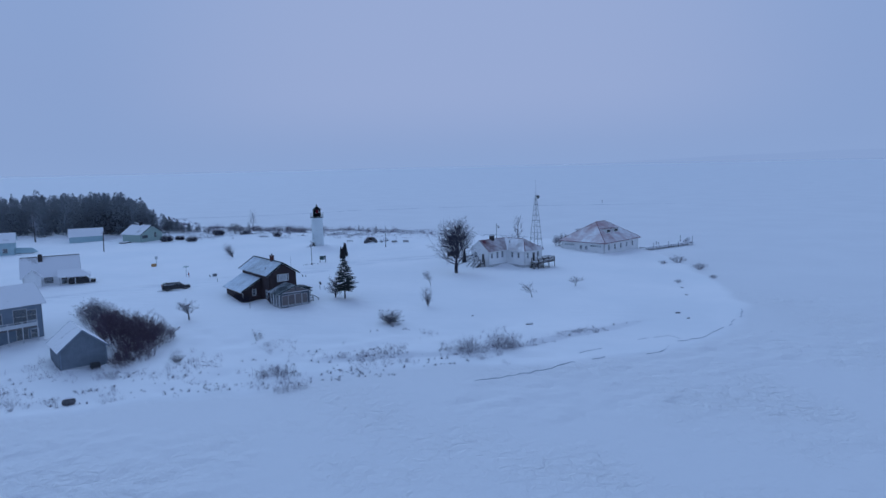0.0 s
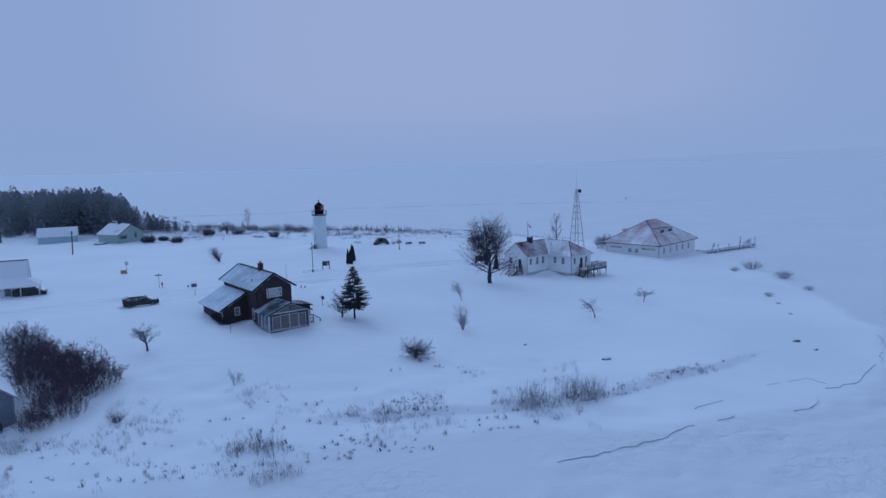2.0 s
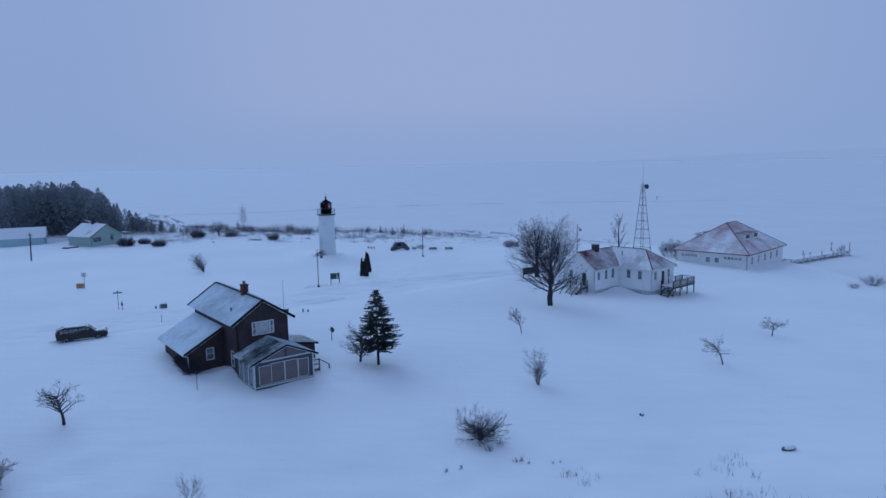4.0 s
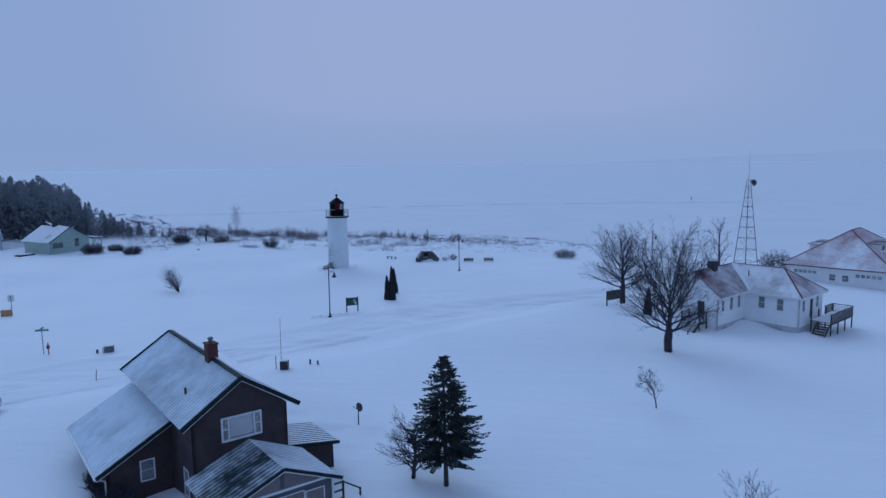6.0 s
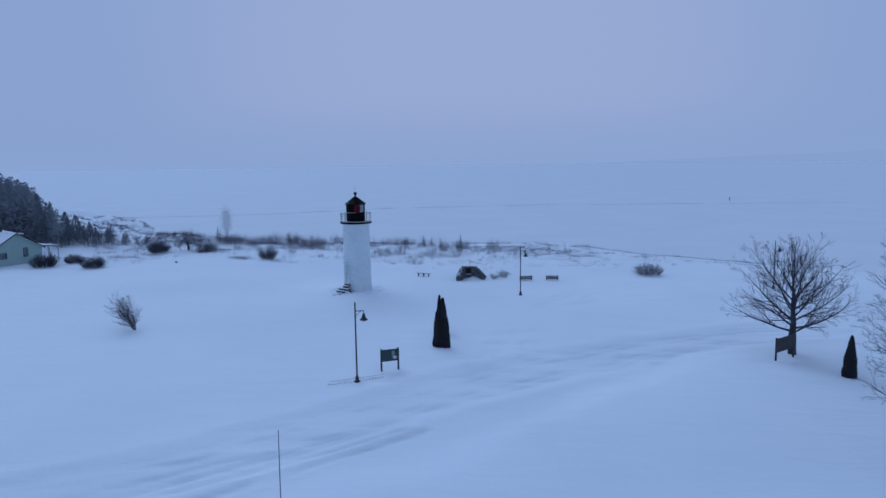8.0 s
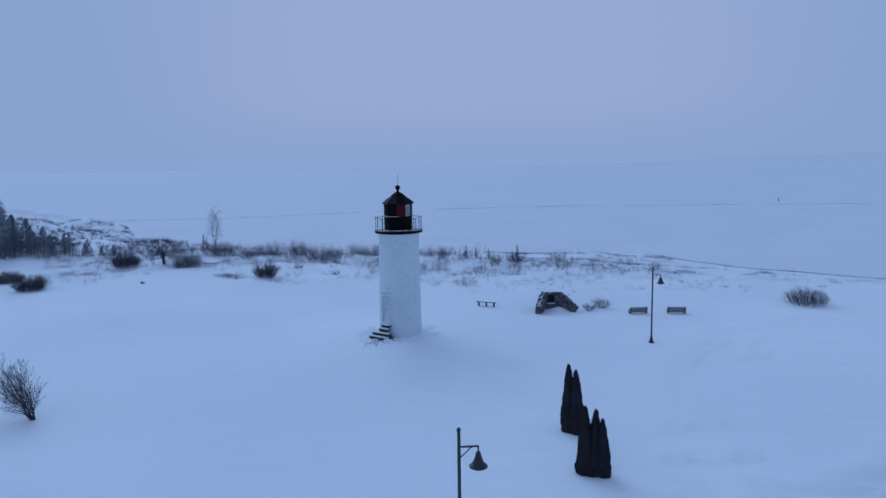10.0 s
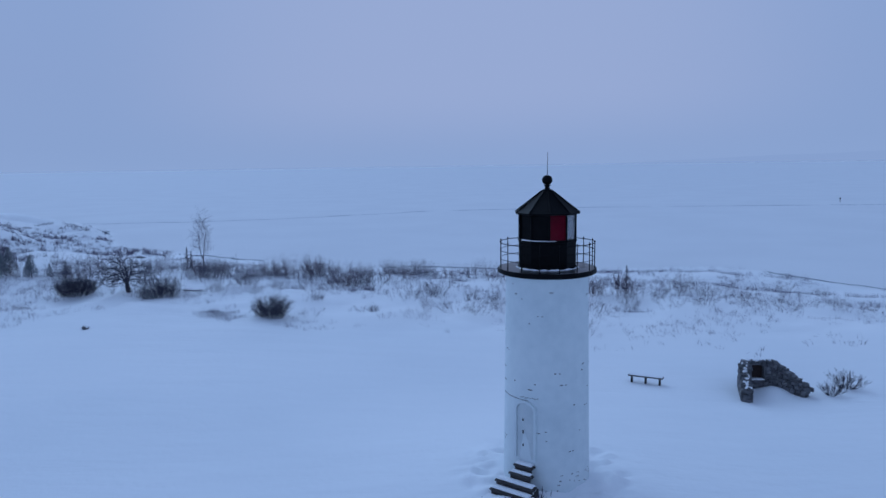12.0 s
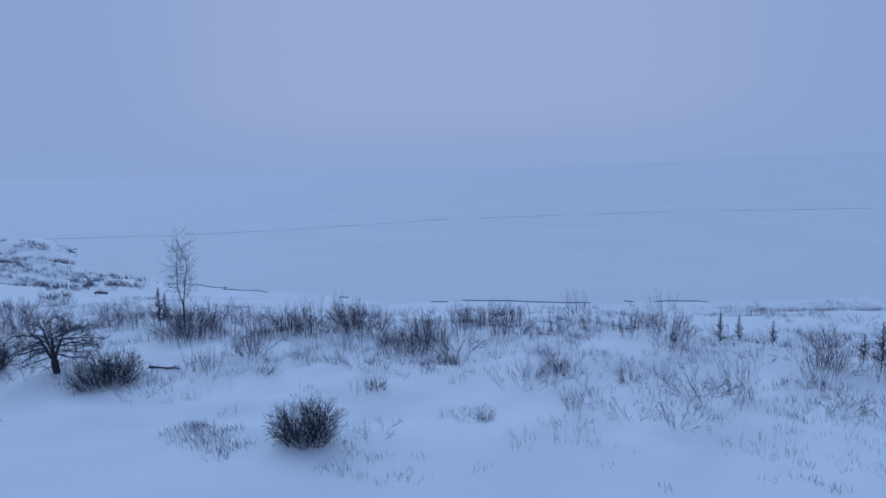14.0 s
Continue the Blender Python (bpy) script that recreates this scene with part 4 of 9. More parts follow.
part("landing", Mesh().box(-1.05, -2.15, 0.4, 0.82, -1.10, 1.08, None, 0.02), M_WOODDARK, steps, "low wooden landing box")
part("snow_on_landing", Mesh().box(-0.98, -2.06, 1.04, 0.74, -1.12, 1.16, None, 0.05), M_SNOWCAP, steps)
# dark patches where the whitewash has flaked, many along single brick courses
fl = random.Random(11)


def flake(ang, z, w, h):
    r = 1.722 - 0.0167 * (z - 0.3) if z < 3 else (1.677 - 0.015 * (z - 3) if z < 6 else 1.632 - 0.0107 * (z - 6))
    vs = []
    cut = fl.uniform(0.2, 0.8)
    for u, v in ((0, 0.3), (cut, 0), (1, 0.4), (0.85, 0.95), (0.25, 0.9)):
        a = ang + w / r * (u - 0.5)
        vs.append(((r + 0.004) * math.cos(a), (r + 0.004) * math.sin(a), z + h * v))
    vs += [(p[0] * 0.99, p[1] * 0.99, p[2]) for p in vs]
    part("bare_brick_patch", Mesh().add(vs, [(0, 1, 2, 3, 4)] + [(i, i + 5, (i + 1) % 5 + 5, (i + 1) % 5) for i in range(5)]), M_BRICK, lh)


for k in range(46):
    z = round(fl.uniform(2.0, 8.9) / 0.075) * 0.075
    a = fl.uniform(180, 360)
    flake(radians(a), z, fl.choice((0.06, 0.08, 0.10, 0.16, 0.22)), fl.uniform(0.03, 0.05))
    if fl.random() < 0.35:
        flake(radians(a + fl.uniform(4, 7)), z, fl.uniform(0.05, 0.10), 0.03)
for k in range(15):
    flake(radians(184 + k * 3.7 + fl.uniform(-0.6, 0.6)), 4.44, fl.uniform(0.06, 0.13), 0.028)
for k in range(8):
    flake(radians(226 + k * 3.4), 4.54 + 0.03 * (k % 2), fl.uniform(0.05, 0.10), 0.03)
for k in range(26):
    flake(radians(fl.uniform(262, 350)), round(fl.uniform(0.85, 1.6) / 0.075) * 0.075, fl.uniform(0.03, 0.12), fl.uniform(0.02, 0.04))


# ---- brown house with green metal roofs ----
dh = thing("house", pose(-17.74, 82.2, 1.75, 0, 0, 36.87), "dark brown shingled house with snow-streaked green metal roofs, glazed porch", "house")
RV, RZ, EZ = -0.25, 7.30, 5.22
part("window_blind", Mesh().box(-0.72, 0.50, 4.02, 0.28, 0.52, 5.1), M_TRIM, dh, "pale blind behind the gable window")
part("wall", Mesh().wall((-2.85, 0.35), (2.35, 0.35), -0.4, EZ + 0.1, 0.18, [(1.62, 3.98, 3.62, 5.16), (2.0, 0.3, 3.2, 2.3)]), M_BROWN, dh)
part("wall", Mesh().wall((2.35, 0.35), (2.35, 12.6), -0.4, EZ + 0.1, 0.18, [(6, 3.0, 7, 4.2)]), M_BROWN, dh)
part("wall", Mesh().wall((2.35, 12.6), (-2.85, 12.6), -0.4, EZ + 0.1, 0.18), M_BROWN, dh)
part("wall", Mesh().wall((-2.85, 12.6), (-2.85, 0.35), -0.4, EZ + 0.1, 0.18, [(10.6, 1.0, 11.3, 2.4)]), M_BROWN, dh)
part("gable", gable_fill(Mesh(), (-2.85, 0.35), (2.35, 0.35), EZ + 0.1, RZ - 0.12, 0.18), M_BROWN, dh)
part("gable", gable_fill(Mesh(), (2.35, 12.6), (-2.85, 12.6), EZ + 0.1, RZ - 0.12, 0.18), M_BROWN, dh)
seamed("roof", ((RV - 3.15, 0, EZ), (RV - 3.15, 13.0, EZ), (RV, 13.0, RZ), (RV, 0, RZ)), 0.32, M_GREENROOF, dh, "ribbed green metal roof streaked with snow")
seamed("roof", ((RV + 3.15, 13.0, EZ), (RV + 3.15, 0, EZ), (RV, 0, RZ), (RV, 13.0, RZ)), 0.32, M_SNOWCAP, dh, "roof slope under deep snow", 0.06, 0.006, M_SNOWCAP)
part("roof_snow", Mesh().slab(((RV + 3.2, 0.2, EZ + 0.10), (RV + 3.2, 12.8, EZ + 0.10), (RV + 0.12, 12.8, RZ + 0.16), (RV + 0.12, 1.2, RZ + 0.16)), 0.16), M_SNOWCAP, dh, "thick smooth snow on the lee slope")
for sx in (-1, 1):
    part("rake_board", bar((RV + sx * 3.2, -0.03, EZ - 0.02), (RV, -0.03, RZ - 0.0), 0.10, 0.22), M_GREENTRIM, dh)
    part("rake_board", bar((RV + sx * 3.2, 13.03, EZ - 0.02), (RV, 13.03, RZ - 0.0), 0.10, 0.22), M_GREENTRIM, dh)
    part("rake_edge", bar((RV + sx * 3.12, -0.04, EZ - 0.12), (RV, -0.04, RZ - 0.14), 0.04, 0.05), M_TRIM, dh, "pale edge strip")
part("ridge_cap", bar((RV, -0.02, RZ + 0.04), (RV, 13.02, RZ + 0.04), 0.26, 0.07), M_GREENTRIM, dh)
ch = part("chimney", Mesh().box(-0.28 + RV, 4.3, 6.3, 0.30 + RV, 4.95, 8.15, None, 0.02), M_CHIM, dh, "red brick chimney")
part("chimney_cap", Mesh().box(-0.33 + RV, 4.25, 8.15, 0.35 + RV, 5.0, 8.24, None, 0.02), M_CHIM, ch)
part("flue", Mesh().turned([(0.12, 8.24), (0.12, 8.42), (0.17, 8.44), (0.17, 8.52), (0.08, 8.57)], 12, Matrix.Translation((RV, 4.62, 0))), M_GALV, ch)
part("vent_pipe", Mesh().rod((-2.2, 3.2, 5.7), (-2.2, 3.2, 6.35), 0.07), M_WOODDARK, dh)
wg = window(dh, (-0.22, 0.35, 4.57), -90, 2.0, 1.1, M_TRIM, 1, 1, 0.1, M_CLEAR, 0.11, "wide picture window with white frame")
for x in (-0.92, 0.48):
    part("mullion", Mesh().box(x - 0.05, 0.32, 4.02, x + 0.05, 0.42, 5.12), M_TRIM, wg)
    part("sash_bar", Mesh().box(min(x, x + (0.30 if x > 0 else -0.30)), 0.325, 4.54, max(x, x + (0.30 if x > 0 else -0.30)), 0.40, 4.60), M_TRIM, wg)
part("curtain", Mesh().box(-0.80, 0.46, 4.05, 0.40, 0.48, 5.1), M_SIDING, wg, "pale drawn blind")
# lower wing
part("wall", Mesh().wall((-6.25, 4.2), (-2.85, 4.2), -0.4, 2.45, 0.16, [(1.75, 1.35, 2.4, 2.42)]), M_BROWN, dh)
part("wall", Mesh().wall((-6.25, 12.3), (-6.25, 4.2), -0.4, 2.42, 0.16), M_BROWN, dh)
part("wall", Mesh().wall((-2.85, 12.3), (-6.25, 12.3), -0.4, 2.42, 0.16), M_BROWN, dh)
part("gable", Mesh().add([(-6.25, 4.2, 2.45), (-4.7, 4.2, 2.45), (-4.7, 4.2, 3.22), (-6.25, 4.36, 2.45), (-4.7, 4.36, 2.45), (-4.7, 4.36, 3.22)], [(0, 1, 2), (5, 4, 3)]), M_BROWN, dh)
part("gable", Mesh().add([(-3.85, 4.2, 2.45), (-2.85, 4.2, 2.45), (-2.85, 4.2, 4.20), (-3.85, 4.2, 3.66), (-3.85, 4.36, 2.45), (-2.85, 4.36, 2.45), (-2.85, 4.36, 4.2), (-3.85, 4.36, 3.66)], [(0, 1, 2, 3), (7, 6, 5, 4)]), M_BROWN, dh)
part("gable", Mesh().add([(-4.7, 4.2, 2.45), (-3.85, 4.2, 2.45), (-3.85, 4.2, 3.66), (-4.7, 4.2, 3.22), (-4.7, 4.36, 2.45), (-3.85, 4.36, 2.45), (-3.85, 4.36, 3.66), (-4.7, 4.36, 3.22)], [(0, 1, 2, 3), (7, 6, 5, 4), (0, 4, 5, 1)]), M_BROWN, dh)
part("gable", Mesh().add([(-6.25, 12.3, 2.42), (-2.85, 12.3, 2.42), (-2.85, 12.3, 4.2), (-6.25, 12.14, 2.42), (-2.85, 12.14, 2.42), (-2.85, 12.14, 4.2)], [(0, 2, 1), (3, 4, 5)]), M_BROWN, dh)
seamed("wing_roof", ((-6.75, 3.8, 2.28), (-6.75, 12.7, 2.28), (-2.86, 12.7, 4.42), (-2.86, 3.8, 4.42)), 0.32, M_WINGROOF, dh, "lower roof of ribbed green metal under blown snow", rib_mat=M_WINGRIB)
part("rake_board", bar((-6.8, 3.77, 2.26), (-2.9, 3.77, 4.40), 0.09, 0.2), M_GREENTRIM, dh)
part("rake_edge", bar((-6.78, 3.75, 2.15), (-2.9, 3.75, 4.29), 0.04, 0.06), M_TRIM, dh)
part("gutter", bar((-6.82, 3.8, 2.2), (-6.82, 12.7, 2.2), 0.12, 0.10), M_TRIM, dh)
part("downpipe", Mesh().rod((-6.75, 3.85, 2.2), (-6.32, 4.1, 1.9), 0.045).rod((-6.32, 4.1, 1.9), (-6.32, 4.1, -0.3), 0.045), M_TRIM, dh, "white downpipe")
window(dh, (-4.18, 4.2, 1.885), -90, 0.65, 1.07, M_TRIM, 2, 1, 0.1)
window(dh, (-2.85, 1.65, 1.7), 180, 0.7, 1.4, M_TRIM, 2, 1, 0.1)
# glazed porch
PX0, PX1, PY = -2.95, 2.78, -3.9
PE, PR = 2.48, 3.75
hole = [(0.46, 0.38, 1.55, 2.05), (1.62, 0.38, 2.85, 2.15), (2.95, 0.38, 4.15, 2.15), (4.28, 0.38, 5.25, 2.05)]
part("wall", Mesh().wall((PX0, PY), (PX1, PY), -0.5, PE, 0.12, hole), M_PORCH, dh)
part("wall", Mesh().wall((PX1, PY), (PX1, 0.35), -0.5, PE, 0.12, [(1.0, -0.1, 1.95, 2.1)]), M_PORCH, dh)
part("wall", Mesh().wall((PX0, 0.35), (PX0, PY), -0.5, PE, 0.12, [(0.6, 0.2, 1.6, 2.2), (1.75, 0.2, 2.75, 2.2), (2.9, 0.2, 3.9, 2.2)]), M_PORCH, dh)
part("gable", gable_fill(Mesh(), (PX0, PY), (PX1, PY), PE, PR - 0.1, 0.1, 0.53), M_PORCH, dh)
for i, (a0, z0, a1, z1) in enumerate(hole):
    w_ = window(dh, (PX0 + (a0 + a1) / 2, PY, (z0 + z1) / 2), -90, a1 - a0, z1 - z0, M_TRIM, 1, 1, 0.08, M_SCREEN, 0.05, "tan screened porch bay")
for a0, a1 in ((0.6, 1.6), (1.75, 2.75), (2.9, 3.9)):
    window(dh, (PX0, 0.35 - (a0 + a1) / 2, 1.2), 180, a1 - a0, 2.0, M_TRIM, 1, 1, 0.08)
xr = PX0 + 0.53 * (PX1 - PX0)
for x0, x1 in ((PX0 + 1.0, xr - 0.12), (xr + 0.12, PX1 - 1.0)):
    zz = lambda x: PE + 0.12 + (PR - PE - 0.45) * (1 - abs(x - xr) / (xr - PX0))
    y = PY - 0.012
    part("gable_pane", Mesh().add([(x0, y, PE + 0.10), (x1, y, PE + 0.10), (x1, y, zz(x1)), (x0, y, zz(x0)), (x0, y + 0.01, PE + 0.1), (x1, y + 0.01, PE + 0.1), (x1, y + 0.01, zz(x1)), (x0, y + 0.01, zz(x0))], [(0, 1, 2, 3), (0, 4, 5, 1), (3, 2, 6, 7)]), M_SCREEN, dh)
part("porch_beam", bar((PX0 - 0.1, PY - 0.02, PE + 0.03), (PX1 + 0.1, PY - 0.02, PE + 0.03), 0.08, 0.12), M_TRIM, dh)
part("porch_sill", bar((PX0, PY - 0.02, 0.2), (PX1, PY - 0.02, 0.2), 0.08, 0.1), M_TRIM, dh)
for x in (PX0 - 0.02, PX1 + 0.02):
    part("corner_board", bar((x, PY - 0.02, -0.4), (x, PY - 0.02, PE), 0.12, 0.12), M_TRIM, dh)
seamed("porch_roof", ((PX0 - 0.4, PY - 0.35, PE - 0.08), (PX0 - 0.4, 0.33, PE - 0.08), (xr, 0.33, PR), (xr, PY - 0.35, PR)), 0.3, M_PORCHROOF, dh, rib_mat=M_PORCHRIB)
seamed("porch_roof", ((PX1 + 0.4, 0.33, PE - 0.08), (PX1 + 0.4, PY - 0.35, PE - 0.08), (xr, PY - 0.35, PR), (xr, 0.33, PR)), 0.3, M_PORCHSNOW, dh, rib_mat=M_RIB)
for sx, xx in ((-1, PX0 - 0.42), (1, PX1 + 0.42)):
    part("rake_board", bar((xx, PY - 0.38, PE - 0.1), (xr, PY - 0.38, PR - 0.02), 0.07, 0.17), M_GREENTRIM, dh)
    part("rake_edge", bar((xx, PY - 0.40, PE - 0.20), (xr, PY - 0.40, PR - 0.12), 0.03, 0.05), M_TRIM, dh)
# back lean-to
part("wall", Mesh().wall((2.35, 1.3), (5.6, 1.3), -0.5, 1.75, 0.14), M_BROWN, dh)
part("wall", Mesh().wall((5.6, 1.3), (5.6, 4.2), -0.5, 1.75, 0.14), M_BROWN, dh)
part("wall", Mesh().wall((5.6, 4.2), (2.35, 4.2), -0.5, 1.75, 0.14), M_BROWN, dh)
part("gable", Mesh().add([(2.53, 1.3, 1.75), (5.6, 1.3, 1.75), (2.53, 1.3, 2.35), (2.53, 1.44, 1.75), (5.6, 1.44, 1.75), (2.53, 1.44, 2.35)], [(0, 1, 2), (5, 4, 3)]), M_BROWN, dh)
seamed("lean_to_roof", ((5.8, 4.5, 1.95), (5.8, 0.95, 1.95), (2.38, 0.95, 2.55), (2.38, 4.5, 2.55)), 0.3, M_ROOFSNOW, dh, "lean-to roof of ribbed metal under patchy snow", 0.12, rib_mat=M_PORCHRIB)
part("lean_to_fascia", bar((5.82, 0.9, 1.86), (2.4, 0.9, 2.46), 0.07, 0.16), M_GREENTRIM, dh)
stp = thing("porch_steps", pose(-17.74, 82.2, 1.55, 0, 0, 36.87), "snowy wooden porch steps with a dark handrail", "steps")
part("platform", Mesh().box(2.95, -2.6, 0.42, 4.1, -0.5, 0.52, None, 0.01), M_WOODGREY, stp)
part("snow_cover", Mesh().box(2.98, -2.55, 0.51, 4.05, -0.55, 0.62, None, 0.04), M_SNOWCAP, stp)
for i in range(3):
    part("tread", Mesh().box(4.12 + 0.32 * i, -2.6, 0.24 - 0.18 * i, 4.46 + 0.32 * i, -1.2, 0.30 - 0.18 * i, None, 0.01), M_WOODGREY, stp)
for a, b in (((3.05, -2.6, 1.45), (4.1, -2.6, 1.45)), ((4.1, -2.6, 1.45), (5.15, -2.6, 0.75)), ((3.05, -2.6, 1.0), (4.1, -2.6, 1.0))):
    part("handrail", bar(a, b, 0.07, 0.08), M_WOODDARK, stp)
for x, z in ((3.05, 1.5), (4.1, 1.5), (5.15, 0.8)):
    part("rail_post", bar((x, -2.6, -0.4), (x, -2.6, z), 0.09, 0.09), M_WOODDARK, stp)


# ---- white house with maroon roof ----
wh = thing("house", pose(26.9, 122.8, 1.15, 0, 0, 40), "white clapboard house with a snow-dusted maroon roof and wooden deck", "house")
WE, WR = 4.15, 6.55
lw = [(0.7, 2.45, 1.25, 3.55), (2.55, 2.35, 3.15, 3.75), (4.25, 2.35, 4.85, 3.75), (1.0, 0.25, 1.6, 0.6), (2.7, 0.25, 3.3, 0.6)]
part("wall", Mesh().wall((-6, 0), (0, 0), -0.7, WE, 0.2, lw), M_SIDING, wh)
mw = [(1.55, 2.35, 2.2, 3.6), (3.55, 2.35, 4.2, 3.6), (3.1, 0.0, 4.0, 0.4)]
part("wall", Mesh().wall((0, 0), (0, -5.9), -0.7, WE, 0.2, mw), M_SIDING, wh)
hw = [(0.7, 2.4, 1.3, 3.6), (2.7, 1.45, 3.5, 3.5), (4.3, 2.4, 4.9, 3.6)]
part("wall", Mesh().wall((0, -5.9), (6, -5.9), -0.7, WE, 0.2, hw), M_SIDING, wh)
part("wall", Mesh().wall((6, -5.9), (6, 6), -0.7, WE, 0.2), M_SIDING, wh)
part("wall", Mesh().wall((6, 6), (-6, 6), -0.7, WE, 0.2), M_SIDING, wh)
gw = [(1.2, 2.4, 1.9, 3.6), (3.6, 1.45, 4.4, 3.4)]
part("wall", Mesh().wall((-6, 6), (-6, 0), -0.7, WE, 0.2, gw), M_SIDING, wh)
part("gable", gable_fill(Mesh(), (-6, 6), (-6, 0), WE, WR - 0.1, 0.2), M_SIDING, wh)
fd = Mesh()
fd.box(-6.06, -0.05, -0.9, 0.0, 0.0, 0.95).box(-0.06, -5.9, -0.9, -0.005, -0.05, 0.75).box(0.0, -5.96, -0.9, 6.0, -5.905, 0.75)
part("foundation", fd, M_CONCRETE, wh)
for a0, z0, a1, z1 in lw[:3]:
    window(wh, (-6 + (a0 + a1) / 2, 0, (z0 + z1) / 2), -90, a1 - a0, z1 - z0, M_WHITE)
for a0, z0, a1, z1 in mw[:2]:
    window(wh, (0, -(a0 + a1) / 2, (z0 + z1) / 2), 180, a1 - a0, z1 - z0, M_WHITE)
for a0, z0, a1, z1 in (hw[0], hw[2]):
    window(wh, ((a0 + a1) / 2, -5.9, (z0 + z1) / 2), -90, a1 - a0, z1 - z0, M_WHITE)
window(wh, (-6, 6 - 1.55, 3.0), 180, 0.7, 1.2, M_WHITE)
part("door", Mesh().box(2.72, -5.86, 1.45, 3.48, -5.82, 3.48, None, 0.01), M_WOODDARK, wh, "dark house door")
part("door", Mesh().box(-5.96, 6 - 4.38, 1.45, -5.92, 6 - 3.62, 3.38, None, 0.01), M_WOODDARK, wh, "dark house door")
for a0, z0, a1, z1 in lw[3:]:
    window(wh, (-6 + (a0 + a1) / 2, -0.052, (z0 + z1) / 2), -90, a1 - a0, z1 - z0, M_WOODDARK, 1, 2, 0.1, None, 0.03)
window(wh, (-0.062, -3.55, 0.2), 180, 0.9, 0.4, M_WOODDARK, 1, 2, 0.1, None, 0.03)
o = 0.4
part("roof", Mesh().slab(((-6 - o, -o, WE - 0.1), (-o, -o, WE - 0.1), (3, 3, WR), (-6 - o, 3, WR)), 0.12), M_MAROON, wh, "maroon shingles half covered by snow")
part("roof", Mesh().slab(((-o, -o, WE - 0.1), (-o, -5.9 - o, WE - 0.1), (3, -2.9, WR), (3, 3, WR)), 0.12), snowed_mat("snowy_maroon_roof", (0.13, 0.035, 0.045), (0.07, 0.022, 0.03), 0.84, 0.16, 0.8, soft=0.20), wh, "maroon roof slope under snow")
part("roof", Mesh().slab(((-o, -5.9 - o, WE - 0.1), (6 + o, -5.9 - o, WE - 0.1), (3, -2.9, WR)), 0.12), M_MAROON, wh)
part("roof", Mesh().slab(((6 + o, -5.9 - o, WE - 0.1), (6 + o, 6 + o, WE - 0.1), (3, 3, WR), (3, -2.9, WR)), 0.12), M_ROOFSNOW, wh)
part("roof", Mesh().slab(((6 + o, 6 + o, WE - 0.1), (-6 - o, 6 + o, WE - 0.1), (-6 - o, 3, WR), (3, 3, WR)), 0.12), M_ROOFSNOW, wh)
for a, b in (((3, -2.9, WR + 0.03), (3, 3, WR + 0.03)), ((-6.4, 3, WR + 0.03), (3, 3, WR + 0.03)), ((-o, -5.9 - o, WE - 0.07), (3, -2.9, WR + 0.03)), ((6 + o, -5.9 - o, WE - 0.07), (3, -2.9, WR + 0.03))):
    part("ridge_cap", bar(a, b, 0.16, 0.05), M_REDTRIM, wh)
part("valley_snow", Mesh().slab(((-0.55, -0.75, WE + 0.02), (0.1, -0.5, WE + 0.16), (3.1, 2.6, WR + 0.05), (2.5, 3.1, WR + 0.05)), 0.1), M_SNOWCAP, wh, "snow filling the roof valley")
for a, b in (((-6.4, -o, WE - 0.2), (-o, -o, WE - 0.2)), ((-o, -o, WE - 0.2), (-o, -5.9 - o, WE - 0.2)), ((-o, -5.9 - o, WE - 0.2), (6 + o, -5.9 - o, WE - 0.2))):
    part("fascia", bar(a, b, 0.05, 0.18), M_WHITE, wh)
for yy in (-o, 6 + o):
    part("rake_board", bar((-6.42, yy, WE - 0.16), (-6.42, 3, WR - 0.06), 0.05, 0.18), M_WHITE, wh)
wc = part("chimney", Mesh().box(-2.5, 2.5, 5.6, -1.6, 3.3, 7.35, None, 0.02), M_DARKBRICK, wh, "dark brick chimney")
part("chimney_cap", Mesh().box(-2.56, 2.44, 7.35, -1.54, 3.36, 7.47, None, 0.02), M_CONCRETE, wc)
part("vent_pipe", Mesh().rod((1.5, 0.4, 5.5), (1.5, 0.4, 6.1), 0.07), M_WOODDARK, wh)


